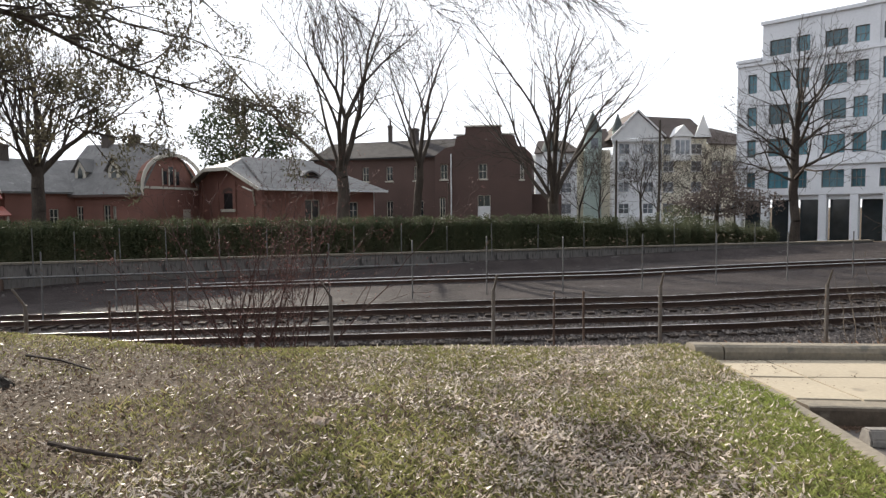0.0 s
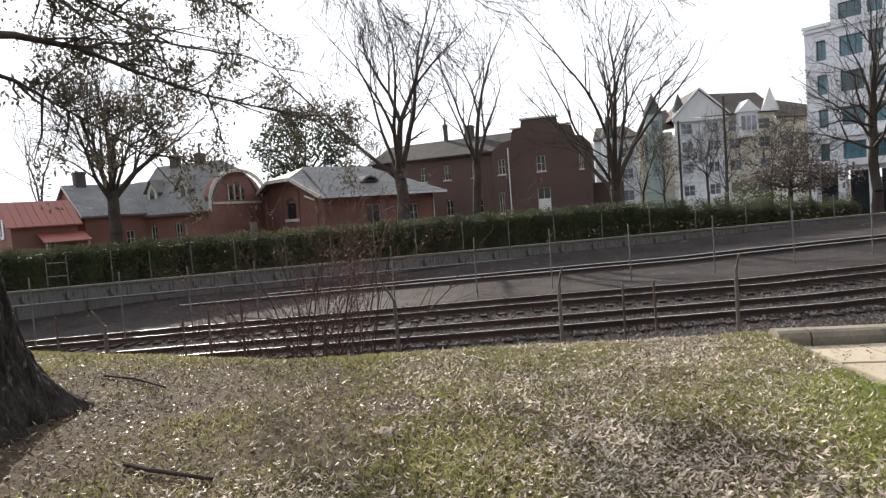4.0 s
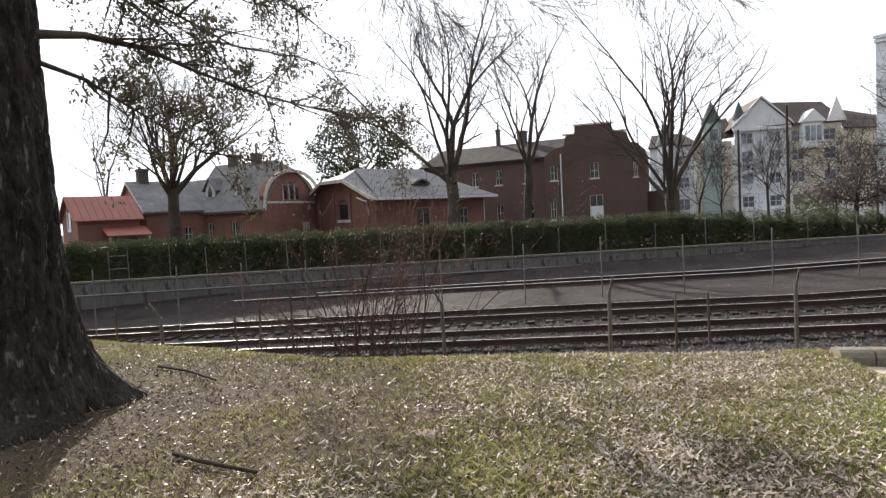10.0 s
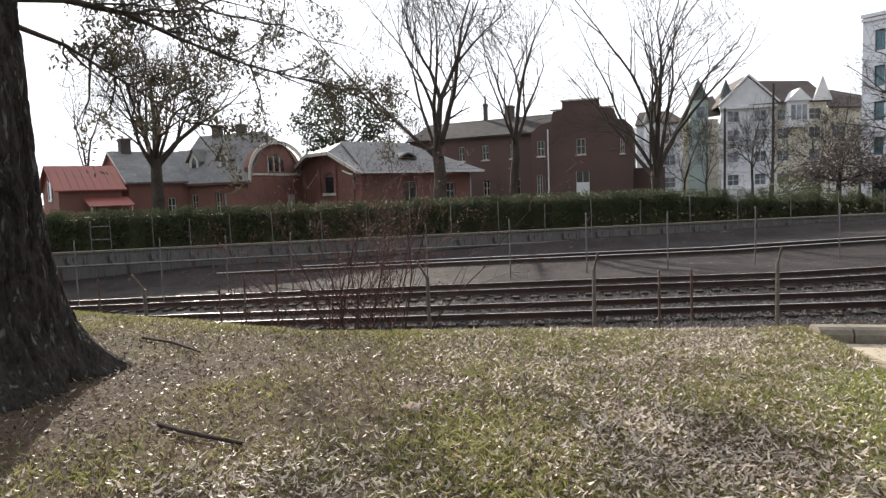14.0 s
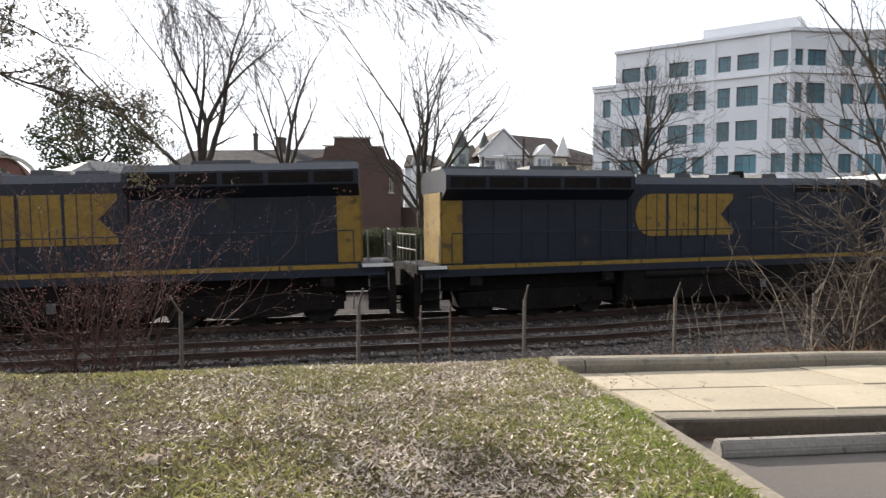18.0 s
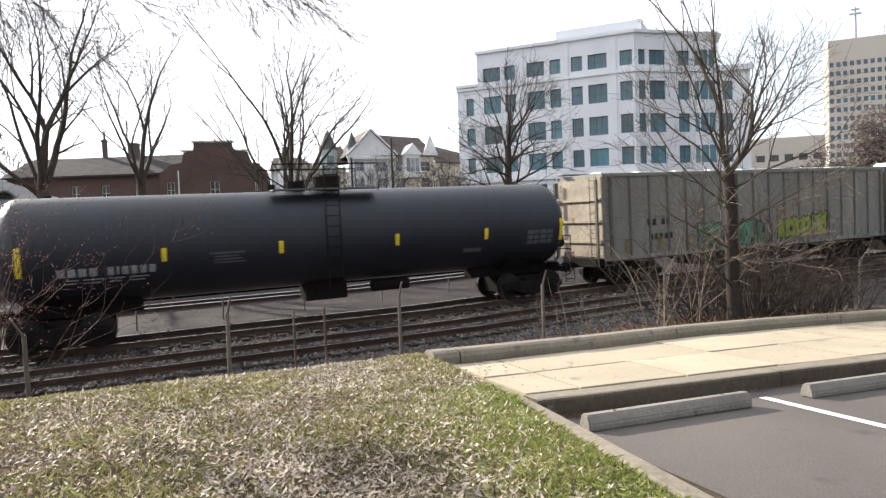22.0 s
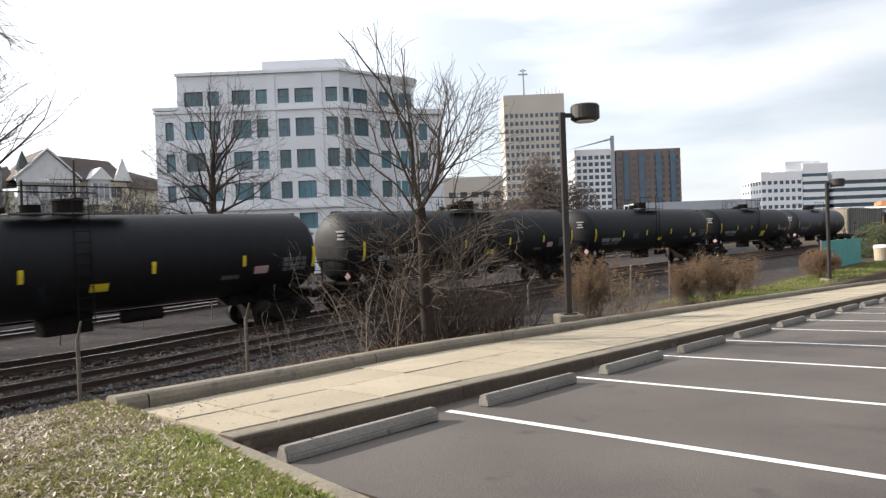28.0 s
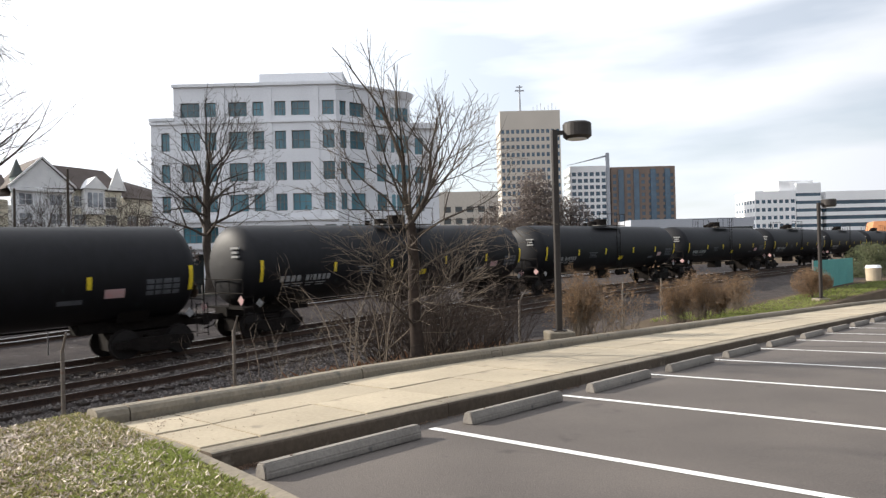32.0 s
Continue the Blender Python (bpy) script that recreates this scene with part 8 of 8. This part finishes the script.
first_lamp = lot_lamp((14.2, 9.55, -0.60))
first_lamp.matrix_basis = pose(14.2, 9.55, -0.58, 0, 0, -40)
copy_thing(first_lamp, pose(39.0, 10.2, -1.38, 0, 0, -40))
bn = thing("litter_bin", pose(58.8, 11.8, ground_z(58.8, 11.8)), "tan concrete litter bin with a pale lid", "litter bin")
part("body", rod(bmesh.new(), (0, 0, 0), (0, 0, 0.95), 0.48, 0.52, 20), M["bin"], bn)
part("lid", rod(bmesh.new(), (0, 0, 0.95), (0, 0, 1.15), 0.56, 0.45, 20), M["far_white"], bn, "pale rounded lid")
gs = thing("green_screen", pose(47.0, 12.6, 0, 0, 0, 0), "teal painted sheet fence at the end of the grass", "fence")
for i in range(5):
    part("sheet_panel", bevelled(boxed(i * 1.9, i * 1.9 + 1.87, 0, 0.05, -1.6, 0.55), 0.008, 1), M["teal_paint"], gs)
    part("post", boxed(i * 1.9 - 0.05, i * 1.9 + 0.05, 0.051, 0.14, -1.8, 0.6), M["steel"], gs)
gs2 = thing("green_screen", pose(71.5, 12.5, -1.4, 0, 0, -68), "teal painted sheet fence with white posts above", "fence")
for i in range(7):
    part("sheet_panel", bevelled(boxed(i * 1.5, i * 1.5 + 1.47, 0, 0.05, -0.6, 1.95), 0.008, 1), M["teal_paint"], gs2)
    part("post", rod(bmesh.new(), (i * 1.5 + 0.3, 0.4, -0.6), (i * 1.5 + 0.3, 0.4, 4.0), 0.16, 0.13, 8), M["white_trim"], gs2, "white round post")
for i, (x, y, z0, z1, r) in enumerate(((15.3, 60, -2, 7.4, 0.11), (19.1, 60, -2, 9.2, 0.12), (0.35, 44, -1.2, 3.2, 0.05), (9.6, 62, -1.5, 8.5, 0.1))):
    up_ = thing("utility_pole", pose(x, y, 0), "dark timber utility pole behind the hedge", "utility pole", "utility poles")
    part("pole", rod(bmesh.new(), (0, 0, z0), (0, 0, z1), r, r * 0.8, 8), M["limb"], up_)
    part("pole_top", rod(bmesh.new(), (0, 0, z1), (0, 0, z1 + 0.06), r * 0.9, r * 0.3, 8), M["steel"], up_)


# ---- the lawn's cover ----
def blades(name, label, n, where, size, material, seed):
    rng = random.Random(seed)
    vs, fs = [], []
    while n > 0:
        got = where(rng)
        if got is None:
            continue
        n -= 1
        x, y, k = got
        z = ground_z(x, y) - 0.004
        h = size * rng.uniform(0.45, 1.25) * k
        a = rng.uniform(0, 6.28)
        w = rng.uniform(0.0028, 0.0055)
        lx, ly = rng.gauss(0, 0.55) * h, rng.gauss(0, 0.55) * h
        ca, sa = math.cos(a) * w, math.sin(a) * w
        b = len(vs)
        vs += [(x - ca, y - sa, z), (x + ca, y + sa, z), (x + lx * 0.4 + ca * 0.7, y + ly * 0.4 + sa * 0.7, z + h * 0.62), (x + lx, y + ly, z + h * 0.9)]
        fs += [(b, b + 1, b + 2), (b, b + 2, b + 3)]
    return tagged(sheet(name, vs, fs, material), label, "grass", kind="stuff")


def bare(x, y):
    """How bare the lawn is: thin under the oak, darkening for its shade too."""
    d = math.hypot(x + 5.0, y - 5.3)
    return max(0.0, min(0.95, 1.38 - d / 4.9)) + 0.25 * noise.noise((x * 0.9, y * 0.9, 7.7))


def lawn_spot(rng):
    y = 1.8 + 8.2 * rng.random() ** 1.15
    x = rng.uniform(-9.5, 3.0)
    if y > crest(x) + 0.9 or x > side_x(y) - 0.19 or rng.random() < bare(x, y) or noise.noise((x * 1.3, y * 1.3, 6.1)) < rng.uniform(-0.75, -0.05):
        return None
    return x, y, 0.8 + 0.5 * noise.noise((x * 0.8, y * 0.8, 2.2))


def verge_spot(rng):
    y = rng.uniform(1.0, 6.2)
    x = side_x(y) - 0.18 - abs(rng.gauss(0, 0.42))
    return x, y, 1.0


def far_strip(rng):
    x = rng.uniform(24, 57)
    return x, 8.9 + row_line(x) + rng.uniform(0.1, 2.6), 1.6


blades("grass", "short patchy winter lawn grass", 150000, lawn_spot, 0.055, M["grass"], 201)
blades("fresh_grass", "fresh green grass along the edge kerb", 16000, verge_spot, 0.055, M["green_grass"], 202)
blades("dry_grass", "straw-coloured dead grass in the lawn", 22000, lawn_spot, 0.05, M["straw"], 203)
blades("strip_grass", "grass strip behind the far walk", 9000, far_strip, 0.09, M["green_grass"], 204)


def weed_spot(rng):
    x = rng.uniform(-6, 14)
    y = 12.3 + rng.gauss(0, 0.55)
    if noise.noise((x * 0.7, 0, 5)) < -0.05:
        return None
    return x, y, 5.0 * rng.uniform(0.5, 1.4)


def bank_spot(rng):
    x = rng.uniform(3.2, 16)
    return x, 9.2 + row_line(x) + abs(rng.gauss(0, 0.8)), 3.0


blades("weeds", "russet dry weeds along the fence", 3400, weed_spot, 0.075, M["russet"], 205)
blades("bank_grass", "dull dead grass and stems on the bank", 7000, bank_spot, 0.06, M["dead_stem"], 206)



def leaf_fall(name, label, count, odds, size, material, seed):
    """Narrow curled leaves strewn over the lawn."""
    rng = random.Random(seed)
    vs, fs = [], []
    n = 0
    while n < count:
        y = 1.6 + 7.8 * rng.random() ** 1.2
        x = rng.uniform(-9, 2.9)
        if y > crest(x) + 0.4 or x > side_x(y) - 0.2 or rng.random() > odds(x, y):
            continue
        n += 1
        z = ground_z(x, y) + rng.uniform(0.003, 0.035)
        s = rng.uniform(*size)
        a, tx, ty = rng.uniform(0, 6.28), rng.gauss(0, 0.4), rng.gauss(0, 0.4)
        w, curl = rng.uniform(0.12, 0.32), rng.uniform(-0.3, 0.7)
        ca, sa = math.cos(a), math.sin(a)
        b = len(vs)
        for u, v in ((-1, 0), (-0.35, w), (-0.35, -w), (0.35, w), (0.35, -w), (1, 0)):
            px, py = u * ca - v * sa, u * sa + v * ca
            vs.append((x + px * s, y + py * s, z + s * (px * tx + py * ty + curl * u * u)))
        fs += [(b, b + 2, b + 1), (b + 1, b + 2, b + 4, b + 3), (b + 3, b + 4, b + 5)]
    return tagged(sheet(name, vs, fs, material), label, "leaves", kind="stuff")


# Pale leaves thin out and litter thickens leftwards, also standing for the oak's shade
leaf_fall("fallen_leaves", "narrow curled tan leaves strewn over the lawn", 46000, lambda x, y: max(0.05, 0.75 - 0.8 * bare(x, y) - 0.3 * step(1.4, 2.8, x) - 0.5 * step(-0.5, -3.5, x) + 0.5 * noise.noise((x * 0.7, y * 0.7, 9))), (0.015, 0.036), M["dead_leaf"], 41)
leaf_fall("leaf_litter", "dull brown leaf litter among the grass", 34000, lambda x, y: max(0.04, 0.25 + 0.75 * bare(x, y) - 0.2 * step(0.6, 2.6, x) + 0.45 * noise.noise((x * 0.6, y * 0.6, 4))), (0.013, 0.034), M["litter"], 42)


def drift(name, label, count, where, size, material, seed):
    """Leaves blown together on hard ground."""
    rng = random.Random(seed)
    vs, fs = [], []
    for _ in range(count):
        x, y, z = where(rng)
        s, a, c = rng.uniform(*size), rng.uniform(0, 6.28), rng.uniform(0.1, 0.6)
        b = len(vs)
        for u, v in ((-1, 0), (0, 0.35), (0, -0.35), (1, 0)):
            vs.append((x + s * (u * math.cos(a) - v * math.sin(a)), y + s * (u * math.sin(a) + v * math.cos(a)), z + 0.004 + s * c * u * u))
        fs += [(b, b + 2, b + 1), (b + 1, b + 2, b + 3)]
    return tagged(sheet(name, vs, fs, material), label, "leaves", kind="stuff")


def gutter_spot(rng):
    x = 3.0 + abs(rng.gauss(0, 0.55)) if rng.random() < 0.6 else rng.uniform(3.0, 9.0)
    y = 5.34 + row_line(x) - abs(rng.gauss(0, 0.05))
    return x, y, lot_z(x, y)


def slab_spot(rng):
    x = 3.1 + abs(rng.gauss(0, 0.7))
    y = 5.75 + row_line(x) + 1.9 * rng.random() ** 0.5
    return x, y, lot_z(x, y) + 0.165


drift("gutter_leaves", "dark wet leaves blown into the gutter", 1500, gutter_spot, (0.012, 0.03), M["litter"], 61)
drift("walk_leaves", "scattered brown leaves on the first slabs", 110, slab_spot, (0.012, 0.028), M["litter"], 62)


def stick(pts, r, label):
    bm = bmesh.new()
    for (a, b), k in zip(zip(pts, pts[1:]), range(9)):
        rod(bm, a, b, r * (1 - 0.15 * k), r * (1 - 0.15 * (k + 1)), 7)
    tagged(part("stick", bm, M["brush"]), label, "stick", "fallen sticks")


def on_lawn(x, y, h=0.03):
    return (x, y, ground_z(x, y) + h)


stick([on_lawn(-2.85, 4.62), on_lawn(-2.55, 4.45, 0.04), on_lawn(-2.05, 4.28)], 0.019, "dark fallen stick on the lawn")
stick([on_lawn(-4.9, 7.7), on_lawn(-4.3, 7.35, 0.05), on_lawn(-3.75, 6.95)], 0.017, "dark fallen branch near the oak")
tuft = thing("leaf_clump", pose(-0.99, 5.05, lawn_z(-0.99, 5.05)), "clump of curled dead leaves on the grass", "leaves")
rng = random.Random(9)
pl = [(Vector((rng.gauss(0, 0.05), rng.gauss(0, 0.04), abs(rng.gauss(0.02, 0.025)))), Vector((0, 0, 1))) for _ in range(26)]
v, f = leaves_at(pl, rng, 0.045, 0.01, 1)
sheet("curled_leaves", v, f, M["dead_leaf"], tuft)


motions()
